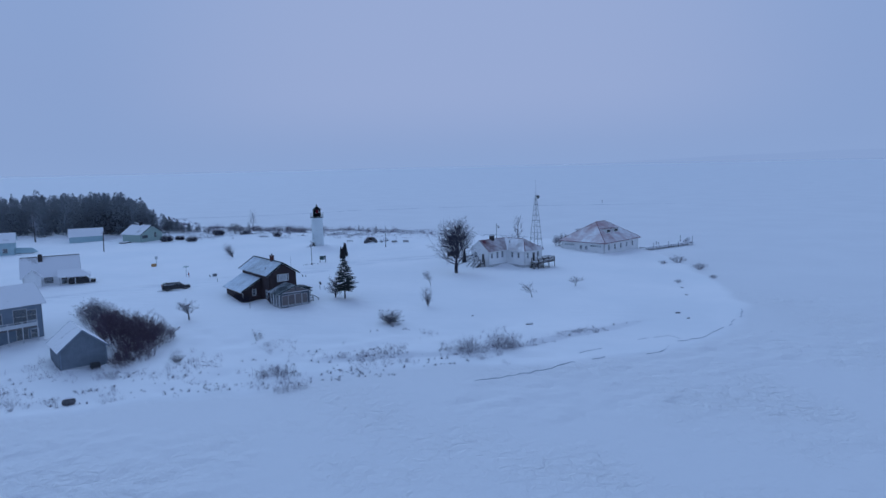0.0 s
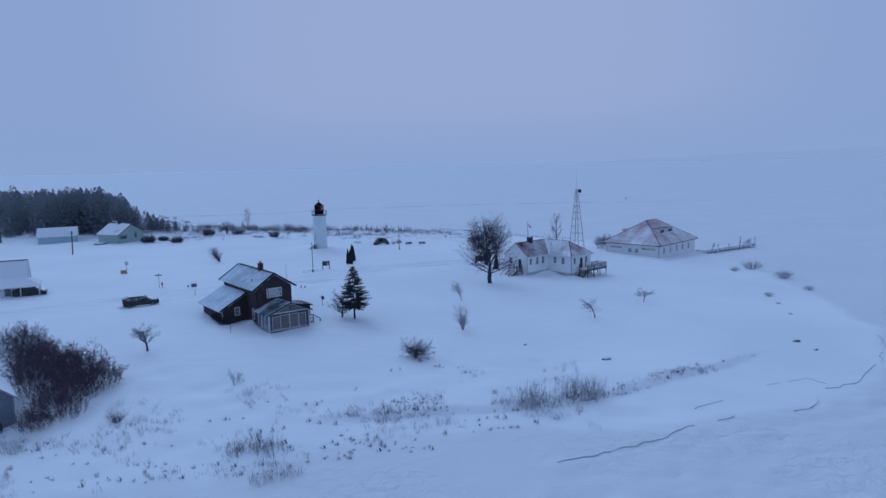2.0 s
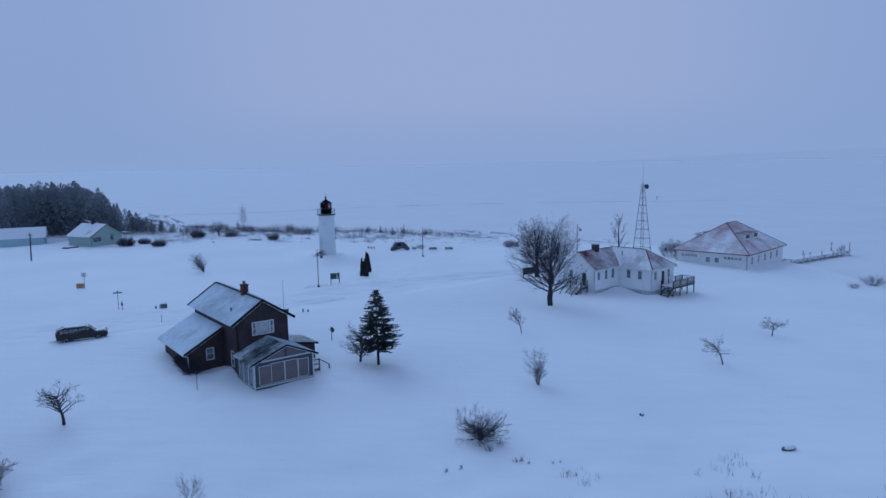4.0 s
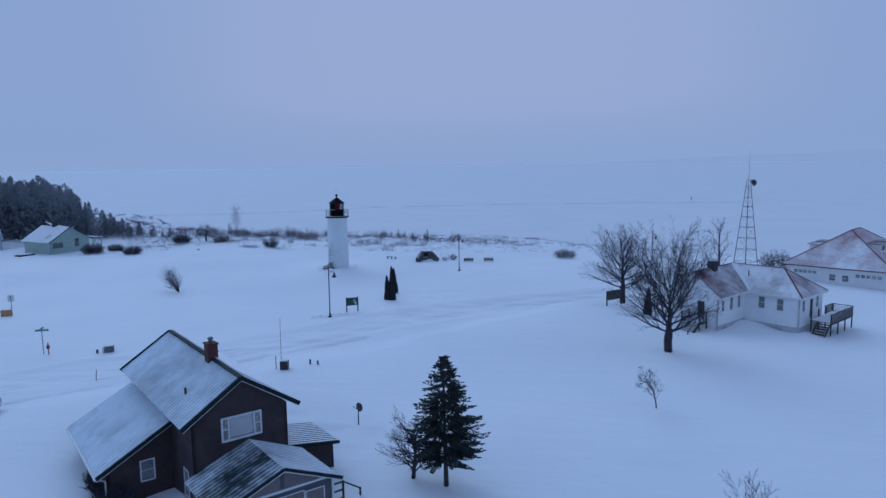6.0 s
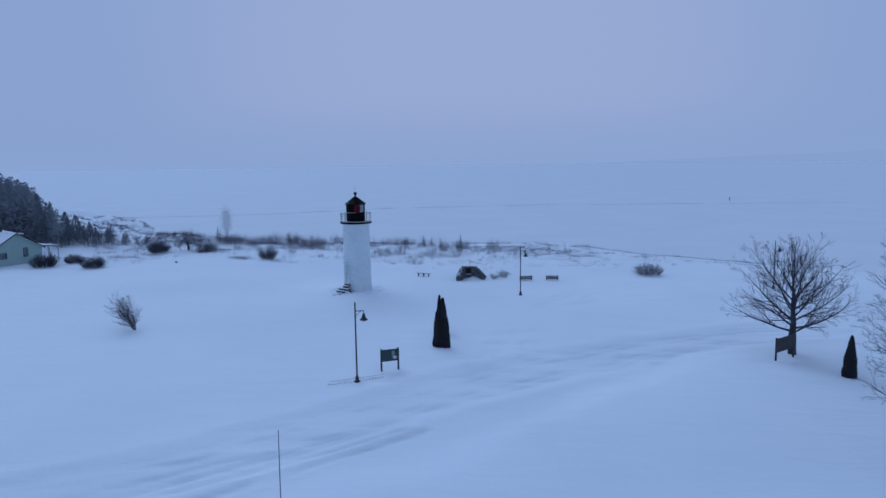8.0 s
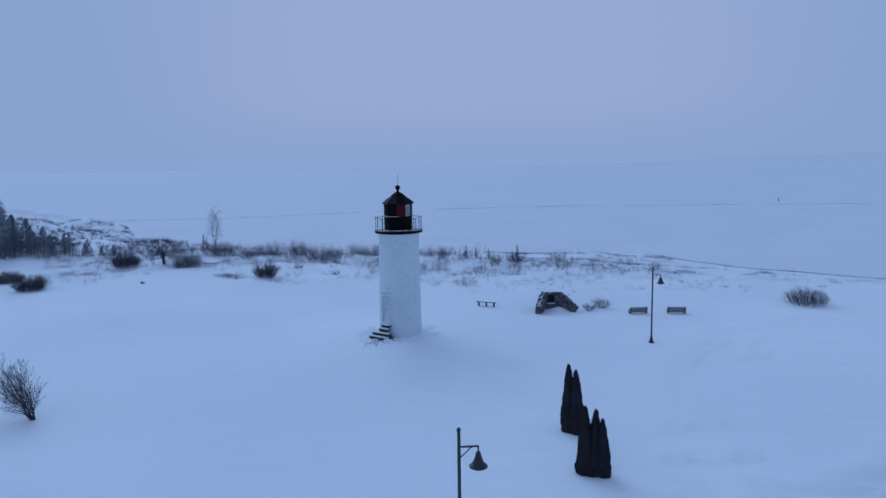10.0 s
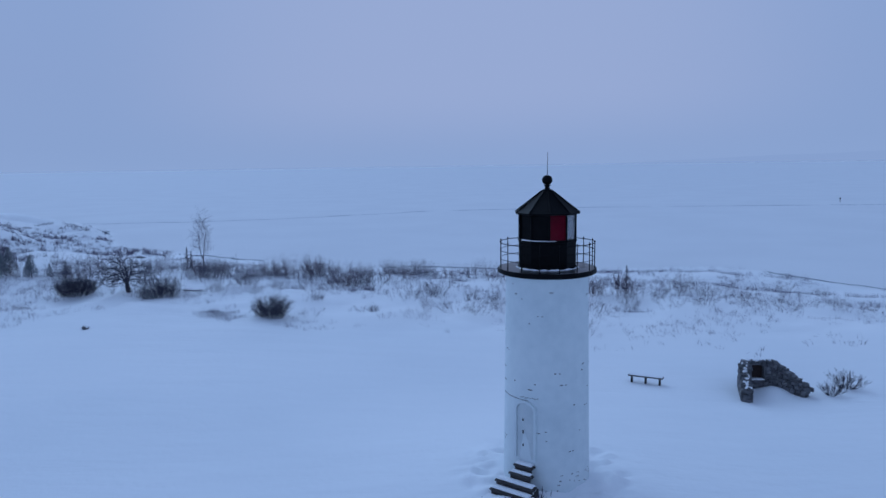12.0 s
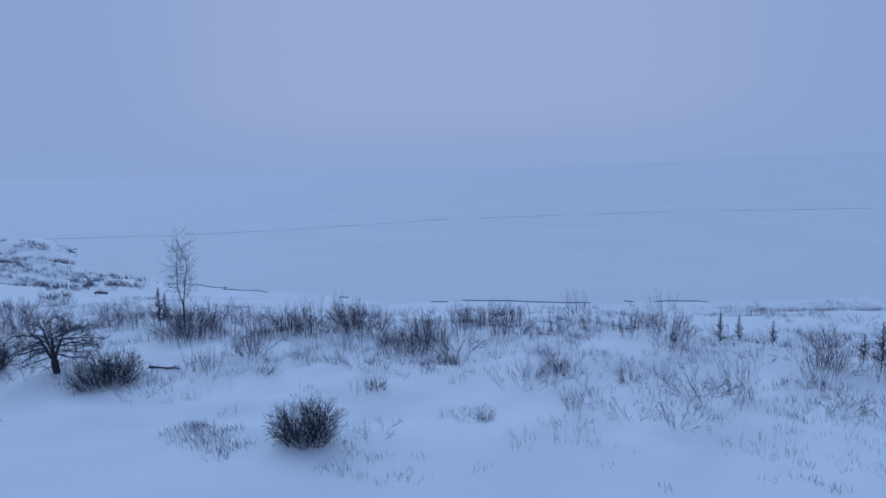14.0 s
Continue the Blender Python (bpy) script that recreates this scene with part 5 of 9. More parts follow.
def deck(m, x0, y0, x1, y1, z, label, sides, legs=True):
    """A raised wooden deck with posts and slatted railings; sides: the edges that carry a railing."""
    d = thing("wooden_deck", m, label, "deck")
    n = int((x1 - x0) / 0.16)
    for i in range(n):
        part("plank", Mesh().box(x0 + i * (x1 - x0) / n, y0, z - 0.04, x0 + (i + 0.94) * (x1 - x0) / n, y1, z), M_WOODGREY, d)
    part("beam", bar((x0, y0 + 0.05, z - 0.14), (x1, y0 + 0.05, z - 0.14), 0.06, 0.2), M_WOODDARK, d)
    part("beam", bar((x0, y1 - 0.05, z - 0.14), (x1, y1 - 0.05, z - 0.14), 0.06, 0.2), M_WOODDARK, d)
    part("snow_cover", Mesh().box(x0 + 0.1, y0 + 0.1, z, x1 - 0.1, y1 - 0.05, z + 0.09, None, 0.04), M_SNOWCAP, d)
    if legs:
        for x in np.linspace(x0 + 0.1, x1 - 0.1, max(2, int((x1 - x0) / 1.9) + 1)):
            for y in (y0 + 0.08, y1 - 0.08):
                part("post", bar((x, y, -2.2), (x, y, z + 0.95), 0.11, 0.11), M_WOODDARK, d)
    for (ax, ay, bx, by) in sides:
        for zz in (0.95, 0.14):
            part("handrail", bar((ax, ay, z + zz), (bx, by, z + zz), 0.09, 0.06), M_WOODGREY, d)
        L = math.hypot(bx - ax, by - ay)
        k = int(L / 0.15)
        for i in range(1, k):
            x, y = ax + (bx - ax) * i / k, ay + (by - ay) * i / k
            part("slat", bar((x, y, z + 0.14), (x, y, z + 0.93), 0.035, 0.035), M_WOODGREY, d)
    return d


WHM = pose(26.9, 122.8, 1.15, 0, 0, 40)
deck(WHM @ Matrix.Translation((-0.9, 0, 0)), 2.6, -8.5, 8.7, -6.35, 1.42, "grey wooden deck with slatted railing beside the white house", ((2.6, -8.5, 8.7, -8.5), (8.7, -8.5, 8.7, -6.35), (6.4, -6.35, 8.7, -6.35)))
d2 = deck(WHM, -8.0, 1.0, -6.3, 3.2, 1.42, "small grey entry landing with snowy stairs", ((-8.0, 1.0, -6.3, 1.0), (-8.0, 3.2, -6.3, 3.2)))
for i in range(8):
    part("stair_tread", Mesh().box(-8.05 - 0.28 * (i + 1), 1.1, 1.24 - 0.19 * i, -8.0 - 0.28 * i, 3.1, 1.29 - 0.19 * i, None, 0.008), M_WOODGREY, d2)
    part("snow_on_tread", Mesh().box(-8.02 - 0.28 * (i + 1), 1.2, 1.28 - 0.19 * i, -8.06 - 0.28 * i, 3.0, 1.33 - 0.19 * i, None, 0.015), M_SNOWCAP, d2)
for y in (1.05, 3.15):
    part("stringer", bar((-8.0, y, 1.25), (-10.3, y, -0.3), 0.05, 0.25), M_WOODDARK, d2)
    part("stair_rail", bar((-8.0, y, 2.35), (-10.2, y, 0.85), 0.06, 0.08), M_WOODGREY, d2)
    part("newel", bar((-10.2, y, -0.6), (-10.2, y, 0.95), 0.1, 0.1), M_WOODGREY, d2)
st = thing("deck_stairs", WHM @ Matrix.Translation((-0.9, 0, 0)), "short wooden stairs down from the deck", "steps")
for i in range(5):
    part("stair_tread", Mesh().box(2.55 - 0.28 * (i + 1), -8.3, 1.2 - 0.22 * i, 2.6 - 0.28 * i, -7.1, 1.25 - 0.22 * i, None, 0.008), M_WOODDARK, st)
for y in (-8.35, -7.05):
    part("stringer", bar((2.6, y, 1.2), (1.1, y, -0.1), 0.05, 0.22), M_WOODDARK, st)


# ---- white station with red hip roof ----
rb = thing("boat_station", pose(55.1, 140.3, 1.0, 0, 0, 45), "low white station building with a snow-dusted red hip roof", "building")
BL, BWD, BE, BR = 18.5, 13.6, 3.0, 7.9
fw = [(1.9 + 3.2 * i, 0.9, 2.7 + 3.2 * i, 2.2) for i in range(5)]
part("wall", Mesh().wall((0, 0), (BL, 0), -0.8, BE, 0.25, fw), M_WHITE, rb)
part("wall", Mesh().wall((BL, 0), (BL, BWD), -0.8, BE, 0.25), M_WHITE, rb)
part("wall", Mesh().wall((BL, BWD), (0, BWD), -0.8, BE, 0.25), M_WHITE, rb)
gdoors = [(1.0, -0.1, 4.2, 2.3), (9.2, -0.1, 12.6, 2.3)]
gwin = [(5.9, 1.0, 6.7, 1.9), (7.6, 1.0, 8.4, 1.9)]
part("wall", Mesh().wall((0, BWD), (0, 0), -0.8, BE, 0.25, [(a, b, c, d) for a, b, c, d in gdoors + gwin]), M_WHITE, rb)
for a0, z0, a1, z1 in fw:
    window(rb, ((a0 + a1) / 2, 0, (z0 + z1) / 2), -90, a1 - a0, z1 - z0, M_WHITE, 3, 2)
for a0, z0, a1, z1 in gwin:
    window(rb, (0, BWD - (a0 + a1) / 2, (z0 + z1) / 2), 180, a1 - a0, z1 - z0, M_WHITE)
for a0, z0, a1, z1 in gdoors:
    dd = part("boat_door", Mesh().box(0.06, BWD - a1, z0 - 0.6, 0.14, BWD - a0, z1), M_WHITE, rb, "white panelled boat door")
    for k in range(5):
        for zz in (0.4, 1.1, 1.75):
            yy = BWD - a1 + (a1 - a0) * (k + 0.12) / 5
            part("door_panel", Mesh().box(0.035, yy, zz, 0.06, yy + (a1 - a0) * 0.15, zz + 0.45, None, 0.006), M_GLASS if zz > 1.5 else M_WHITE, dd)
o = 0.55
RA, RB_ = 6.9, BL - 6.9
ym = BWD / 2
part("roof", Mesh().slab(((-o, -o, BE), (BL + o, -o, BE), (RB_, ym, BR), (RA, ym, BR)), 0.14), M_REDROOF, rb, "red roofing dusted with snow")
part("roof", Mesh().slab(((-o, BWD + o, BE), (-o, -o, BE), (RA, ym, BR)), 0.14), M_REDROOF, rb, "red roofing dusted with snow")
part("roof", Mesh().slab(((BL + o, -o, BE), (BL + o, BWD + o, BE), (RB_, ym, BR)), 0.14), M_REDROOF, rb)
part("roof", Mesh().slab(((BL + o, BWD + o, BE), (-o, BWD + o, BE), (RA, ym, BR), (RB_, ym, BR)), 0.14), M_REDROOF, rb)
for a, b in (((-o, -o, BE + 0.03), (RA, ym, BR + 0.04)), ((-o, BWD + o, BE + 0.03), (RA, ym, BR + 0.04)), ((BL + o, -o, BE + 0.03), (RB_, ym, BR + 0.04)), ((RA, ym, BR + 0.04), (RB_, ym, BR + 0.04))):
    part("ridge_cap", bar(a, b, 0.16, 0.05), M_REDTRIM, rb)
for a, b in (((-o, -o, BE - 0.12), (BL + o, -o, BE - 0.12)), ((-o, BWD + o, BE - 0.12), (-o, -o, BE - 0.12))):
    part("fascia", bar(a, b, 0.05, 0.14), M_REDTRIM, rb)
sl = (BR - BE) / (ym + 0.55)
for x in (5.0, 9.0):
    y0, z0 = 2.4, BE + sl * 2.95
    dmr = part("dormer", Mesh().box(x, y0, z0 - 0.3, x + 2.4, y0 + 1.9, z0 + 1.15), M_WHITE, rb, "flat-roofed white dormer")
    part("dormer_roof", Mesh().box(x - 0.2, y0 - 0.3, z0 + 1.15, x + 2.6, y0 + 2.2, z0 + 1.3, None, 0.03), M_MAROON, dmr)
    part("dormer_window", Mesh().box(x + 0.3, y0 - 0.03, z0 + 0.25, x + 2.1, y0 - 0.005, z0 + 0.95, None, 0.004), M_POLE, dmr)
    y1 = BWD - 1.6
    dmb = part("dormer", Mesh().box(x, y1 - 3.0, z0 - 0.5, x + 2.4, y1, z0 + 0.55), M_WHITE, rb, "flat-roofed white dormer")
    part("dormer_roof", Mesh().box(x - 0.2, y1 - 3.1, z0 + 0.55, x + 2.6, y1 + 0.3, z0 + 0.72, None, 0.03), M_MAROON, dmb)

# pier beyond the station
pr = thing("pier", pose(69.5, 153.5, 0.0, 0, 0, 32), "snow-covered wooden pier on piles running out over the ice", "pier")
for i in range(30):
    part("deck_board", Mesh().box(i * 0.72, -1.3 + 0.04 * math.sin(i), 0.72, i * 0.72 + 0.68, 1.3, 0.84), M_PIER, pr)
part("snow_cover", Mesh().box(0.2, -1.1, 0.83, 20.5, 0.9, 0.98, None, 0.06), M_SNOWCAP, pr)
part("side_beam", Mesh().box(0, -1.36, 0.45, 21.4, -1.2, 0.75), M_PIER, pr)
part("side_beam", Mesh().box(0, 1.2, 0.45, 21.4, 1.36, 0.75), M_PIER, pr)
prr = random.Random(4)
for i in range(10):
    for y in (-1.35, 1.35):
        hgt = prr.choice((0.9, 1.6, 2.0, 2.8)) if prr.random() < 0.75 else 0.6
        part("pile", Mesh().rod((1 + i * 2.2, y, -0.3), (1 + i * 2.2 + prr.uniform(-.06, .06), y, hgt), 0.15, 0.13, 8), M_PIER, pr)
for i in range(3):
    part("bollard", Mesh().box(18 + i * 1.1, -0.5, 0.9, 18.5 + i * 1.1, 0.1, 1.7 + 0.3 * i, None, 0.03), M_PIER, pr)


# ---- simple gabled house ----
def gabled(name, m, w, l, eave, ridge, wall_mat, roof_mat, label, over=0.35, holes_front=(), holes_side=(), fascia=M_TRIM, category="house", holes_left=()):
    """A gabled building: local x across the gable, y along the ridge, front gable at y = 0."""
    h = thing(name, m, label, category)
    for p, q, hs in (((-w / 2, 0), (w / 2, 0), holes_front), ((w / 2, 0), (w / 2, l), holes_side), ((w / 2, l), (-w / 2, l), ()), ((-w / 2, l), (-w / 2, 0), holes_left)):
        part("wall", Mesh().wall(p, q, -0.8, eave, 0.15, hs), wall_mat, h)
    part("gable", gable_fill(Mesh(), (-w / 2, 0), (w / 2, 0), eave, ridge - 0.08, 0.15), wall_mat, h)
    part("gable", gable_fill(Mesh(), (w / 2, l), (-w / 2, l), eave, ridge - 0.08, 0.15), wall_mat, h)
    dz = (ridge - eave) / (w / 2) * over
    X = w / 2 + over
    part("roof", Mesh().slab(((-X, -over, eave - dz), (0, -over, ridge), (0, l + over, ridge), (-X, l + over, eave - dz))[::-1], 0.12), roof_mat, h)
    part("roof", Mesh().slab(((0, -over, ridge), (X, -over, eave - dz), (X, l + over, eave - dz), (0, l + over, ridge))[::-1][::-1], 0.12), roof_mat, h)
    for y in (-over - 0.03, l + over + 0.03):
        for s in (-1, 1):
            part("rake_board", bar((s * X, y, eave - dz - 0.08), (0, y, ridge - 0.08), 0.05, 0.16), fascia, h)
    for a0, z0, a1, z1 in holes_front:
        window(h, (-w / 2 + (a0 + a1) / 2, 0, (z0 + z1) / 2), -90, a1 - a0, z1 - z0, fascia)
    for a0, z0, a1, z1 in holes_side:
        window(h, (w / 2, (a0 + a1) / 2, (z0 + z1) / 2), 0, a1 - a0, z1 - z0, fascia)
    for a0, z0, a1, z1 in holes_left:
        window(h, (-w / 2, l - (a0 + a1) / 2, (z0 + z1) / 2), 180, a1 - a0, z1 - z0, fascia)
    return h


# ---- the other buildings ----
sh = gabled("shed", pose(-37.1, 48.4, 0.5, 0, 0, 38), 5.6, 6.8, 2.85, 5.2, M_SHED, M_ROOFSNOW, "slate-grey board shed with a snow-covered gable roof", 0.3, fascia=M_BLUEPAINT, category="shed")
part("foundation", Mesh().box(-2.78, -0.06, -0.9, 0.6, -0.01, 0.28), M_CONCRETE, sh)
for x in (-2.72, 2.72):
    part("corner_board", bar((x, -0.03, -0.5), (x, -0.03, 2.75), 0.14, 0.06), M_BLUEPAINT, sh)
tank = thing("fuel_tank", pose(-35.6, 48.2, 0.35, 0, 0, 38), "dark oil tank on legs beside the shed", "tank")
part("body", Mesh().box(-0.55, -0.3, 0.25, 0.55, 0.3, 0.95, None, 0.09), M_POLE, tank)
for x in (-0.45, 0.45):
    for y in (-0.22, 0.22):
        part("leg", bar((x, y, -0.2), (x, y, 0.27), 0.06, 0.06), M_POLE, tank)

gabled("house", pose(-52.8, 64.8, 1.0, 0, 0, 137), 8.0, 13.0, 6.1, 8.4, M_BLUEPAINT, M_ROOFSNOW, "two-storey blue-grey house with a snowy roof and balcony", 0.5,
            holes_left=[(11.0, 3.4, 12.2, 4.9), (9.2, 3.0, 10.9, 5.2), (9.4, 0.3, 10.9, 2.3), (11.3, 0.8, 12.3, 2.0), (6.5, 3.4, 7.7, 4.9)])
BHM = pose(-52.8, 64.8, 1.0, 0, 0, 137)
bal = thing("balcony", BHM, "white-railed balcony on posts on the blue-grey house", "balcony")
part("floor", Mesh().box(-5.6, 1.2, 2.55, -4.05, 9.0, 2.72), M_WOODGREY, bal)
part("handrail", bar((-5.55, 1.2, 3.6), (-5.55, 9.0, 3.6), 0.07, 0.08), M_TRIM, bal)
part("snowy_panel", Mesh().box(-5.58, 1.25, 2.8, -5.52, 9.0, 3.35, None, 0.01), M_TRIM, bal)
for y in (1.25, 3.2, 5.1, 7.0, 8.9):
    part("post", bar((-5.55, y, -0.8), (-5.55, y, 3.62), 0.12, 0.12), M_TRIM, bal)
crate = thing("crate_stack", pose(-47.3, 61.5, 0.9, 0, 0, 137), "dark covered boxes standing in snow by the house", "crate")
part("crate", Mesh().box(0, 0, -0.2, 1.2, 2.0, 0.55, None, 0.05), M_WOODDARK, crate)
part("snow_cover", Mesh().box(-0.05, -0.05, 0.53, 1.25, 2.05, 0.75, None, 0.09), M_SNOWCAP, crate)

# white cottage: ridge along the street, a front gable and a hipped porch
cm = pose(-79.0, 106.8, 1.7, 0, 0, -63.4)
cot = gabled("cottage", cm, 7.0, 10.5, 2.75, 6.3, M_SIDING, M_ROOFSNOW, "white cottage under deep snow with a hipped corner porch", 0.4,
             holes_side=[(1.0, 1.0, 1.7, 2.0), (4.0, 0.9, 5.6, 2.2), (7.2, 0.2, 8.2, 2.2)])
part("ridge_cap", bar((0, -0.4, 6.33), (0, 10.9, 6.33), 0.3, 0.1), M_WOODDARK, cot)
part("chimney", Mesh().box(0.3, 3.0, 5.2, 1.0, 3.8, 6.9, None, 0.02), M_DARKBRICK, cot, "dark brick chimney")
cg = Mesh()
cg.wall((3.5, 0.2), (5.2, 0.2), -0.8, 2.6, 0.15)
cg.wall((5.2, 0.2), (5.2, 3.6), -0.8, 2.6, 0.15, [(1.3, 0.9, 2.1, 1.4)])
cg.wall((5.2, 3.6), (3.5, 3.6), -0.8, 2.6, 0.15)
gable_fill(cg, (5.2, 0.2), (5.2, 3.6), 2.6, 4.0, 0.15)
part("bay_wall", cg, M_SIDING, cot)
part("bay_roof", Mesh().slab(((5.5, -0.1, 2.45), (5.5, 1.9, 4.1), (1.6, 1.9, 4.1), (2.2, -0.1, 2.45)), 0.12), M_ROOFSNOW, cot)
part("bay_roof", Mesh().slab(((5.5, 1.9, 4.1), (5.5, 3.9, 2.45), (2.2, 3.9, 2.45), (1.6, 1.9, 4.1)), 0.12), M_ROOFSNOW, cot)
part("porch_roof", Mesh().slab(((3.4, 6.4, 3.6), (5.9, 6.6, 2.3), (5.9, 12.9, 2.3), (3.4, 10.4, 3.7)), 0.14), M_ROOFSNOW, cot)
part("porch_roof", Mesh().slab(((3.4, 10.4, 3.7), (5.9, 12.9, 2.3), (0.5, 12.9, 2.3), (1.0, 10.9, 3.3)), 0.14), M_ROOFSNOW, cot)
for x, y in ((5.7, 6.9), (5.7, 9.8), (5.7, 12.6), (3.2, 12.6)):
    part("porch_post", bar((x, y, -0.6), (x, y, 2.3), 0.14, 0.14), M_TRIM, cot)
part("porch_floor", Mesh().box(3.5, 6.6, -0.3, 5.8, 12.8, 0.25), M_WOODGREY, cot)
part("porch_snow", Mesh().box(3.6, 6.7, 0.24, 5.85, 12.7, 0.36, None, 0.05), M_SNOWCAP, cot, "snow blown over the porch floor")
for k in range(3):
    part("porch_clutter", Mesh().box(4.2 + 0.2 * k, 8.8 + k * 0.9, 0.25, 5.0 + 0.2 * k, 9.5 + k * 0.9, 0.8 + 0.2 * (k % 2), None, 0.04), M_WOODDARK, cot)

gabled("garage", pose(-114.6, 193.8, 2.2, 0, 0, -64.5), 6.0, 10.2, 2.3, 4.6, M_PALEBLUE, M_ROOFSNOW, "long pale garage with a snow-covered roof", 0.3, category="garage")
gabled("house", pose(-128.0, 158.5, 2.0, 0, 0, -62), 8.0, 14.0, 4.2, 6.6, M_PALEBLUE, M_ROOFSNOW, "pale blue two-storey house with a snowy roof", 0.4, holes_side=[(8, 1.0, 9.2, 2.2), (11, 1.0, 12.2, 2.2), (8, 2.8, 9.2, 3.9)])
shelter = thing("covered_boat", pose(-112.5, 164.3, 2.1, 0, 0, 20), "boat under a pale snow-covered tarpaulin", "boat")
part("tarpaulin", Mesh().add([(-3.2, -1.1, 0.4), (2.4, -1.1, 0.4), (3.6, 0, 0.6), (2.4, 1.1, 0.4), (-3.2, 1.1, 0.4), (-2.9, 0, 2.1), (2.0, 0, 1.8)], [(0, 1, 6, 5), (1, 2, 6), (2, 3, 6), (3, 4, 5, 6), (4, 0, 5)]), M_PALEBLUE, shelter)
part("hull", Mesh().box(-3.1, -1.0, -0.4, 2.3, 1.0, 0.42, None, 0.2), M_WHITE, shelter)

gh = gabled("house", pose(-84.9, 189.2, 2.3, 0, 0, 61), 8.5, 9.0, 3.0, 5.6, M_GREEN, M_ROOFSNOW, "mint green house with a snow-covered gable roof and side porch", 0.45, holes_front=[(0.6, 1.5, 2.6, 2.4), (5.4, 1.5, 6.1, 2.9)], fascia=M_WOODDARK)
part("cross_roof", Mesh().slab(((0, 5.0, 5.7), (4.3, 5.0, 4.9), (4.3, 8.0, 4.9), (0, 8.0, 6.4)), 0.14), M_ROOFSNOW, gh)
part("chimney", Mesh().box(-0.4, 4.4, 5.0, 0.4, 5.1, 6.5, None, 0.02), M_DARKBRICK, gh)
part("side_porch_roof", Mesh().slab(((4.2, -0.2, 3.15), (7.3, -0.2, 2.8), (7.3, 6.0, 2.8), (4.2, 6.0, 3.15)), 0.12), M_ROOFSNOW, gh)
part("porch_fascia", bar((4.2, -0.22, 2.97), (7.32, -0.22, 2.62), 0.05, 0.14), M_WOODDARK, gh)
part("porch_fascia", bar((7.32, -0.2, 2.64), (7.32, 6.0, 2.64), 0.05, 0.14), M_WOODDARK, gh)
for x, y in ((5.6, 0.0), (7.1, 0.0), (7.1, 2.9), (7.1, 5.8)):
    part("porch_post", bar((x, y, -0.6), (x, y, 2.62), 0.13, 0.13), M_GREEN, gh)
wp = thing("log_pile", pose(-91.2, 184.6, 2.3, 0, 0, 61), "snow-covered pile of boards beside the green house", "pile")
for k in range(6):
    part("board", bar((-1.6, k * 0.35, 0.1 + 0.1 * (k % 3)), (1.7, k * 0.35 + 0.1, 0.25 + 0.12 * (k % 2)), 0.3, 0.12), M_WOODDARK, wp)
part("snow_cover", Mesh().box(-1.2, 0.2, 0.35, 1.2, 1.7, 0.6, None, 0.1), M_SNOWCAP, wp)


# ---- parked car ----
car = thing("car", pose(-41.9, 94.2, ground_z(-41.9, 94.2) - 0.12, 0, 0, 26.5), "black sport utility car with snow on its roof", "car")
side = [(-2.55, 0.45), (2.45, 0.42), (2.62, 0.62), (2.60, 0.95), (2.45, 1.08), (1.35, 1.16), (0.70, 1.72), (-1.75, 1.80), (-2.45, 1.55), (-2.60, 1.05)]
body = Mesh()
nn = len(side)
vs = []
for y, inset in ((-0.95, 1), (-0.88, 0), (0.88, 0), (0.95, 1)):
    for x, z in side:
        k = 0.16 if z > 1.3 else 0.0
        s = -1 if y < 0 else 1
        yy = y - s * k
        vs.append((x * (1.0 if not inset else 0.985), yy, z if not inset else 0.45 + (z - 0.45) * 0.97))
fs = [tuple(range(nn))[::-1], tuple(range(3 * nn, 4 * nn))]
for L in range(3):
    for i in range(nn):
        j = (i + 1) % nn
        fs.append((L * nn + i, L * nn + j, (L + 1) * nn + j, (L + 1) * nn + i))
body.add(vs, fs)
part("body", body, M_CAR, car)
part("windscreen", Mesh().add([(1.30, -0.72, 1.20), (1.30, 0.72, 1.20), (0.80, 0.66, 1.66), (0.80, -0.66, 1.66), (1.27, -0.72, 1.17), (1.27, 0.72, 1.17), (0.77, 0.66, 1.63), (0.77, -0.66, 1.63)], [(0, 1, 2, 3), (7, 6, 5, 4)]), M_GLASS, car)
for s in (-1, 1):
    for x0, x1 in ((-2.2, -1.35), (-1.25, -0.35), (-0.25, 0.75)):
        part("side_window", Mesh().box(x0, s * 0.885 - 0.02, 1.22, x1, s * 0.885 + 0.02, 1.60, Matrix.Translation((0, -s * 0.03, 0)), 0.01), M_GLASS, car)
    part("headlight", Mesh().box(2.55, s * 0.72 - 0.18, 0.80, 2.625, s * 0.72 + 0.18, 0.98, None, 0.02), M_LAMPGLASS, car)
    part("tail_light", Mesh().box(-2.62, s * 0.82 - 0.08, 0.95, -2.55, s * 0.82 + 0.08, 1.40, None, 0.02), M_REDPLASTIC, car)
    part("mirror", Mesh().box(0.85, s * 1.05 - 0.1, 1.18, 1.0, s * 1.05 + 0.1, 1.36, None, 0.03), M_CAR, car)
    for x in (-1.62, 1.62):
        wm = Matrix.Translation((x, s * 0.86, 0.36)) @ Matrix.Rotation(math.pi / 2, 4, "X")
        ty = part("wheel", Mesh().turned([(0.24, -0.12), (0.34, -0.12), (0.37, -0.09), (0.37, 0.09), (0.34, 0.12), (0.24, 0.12)], 20, wm), M_RUBBER, car)
        part("rim", Mesh().turned([(0.235, -0.10), (0.22, -0.125), (0.05, -0.11), (0.05, 0.11), (0.22, 0.125), (0.235, 0.10)], 14, wm), M_CHROME, ty)
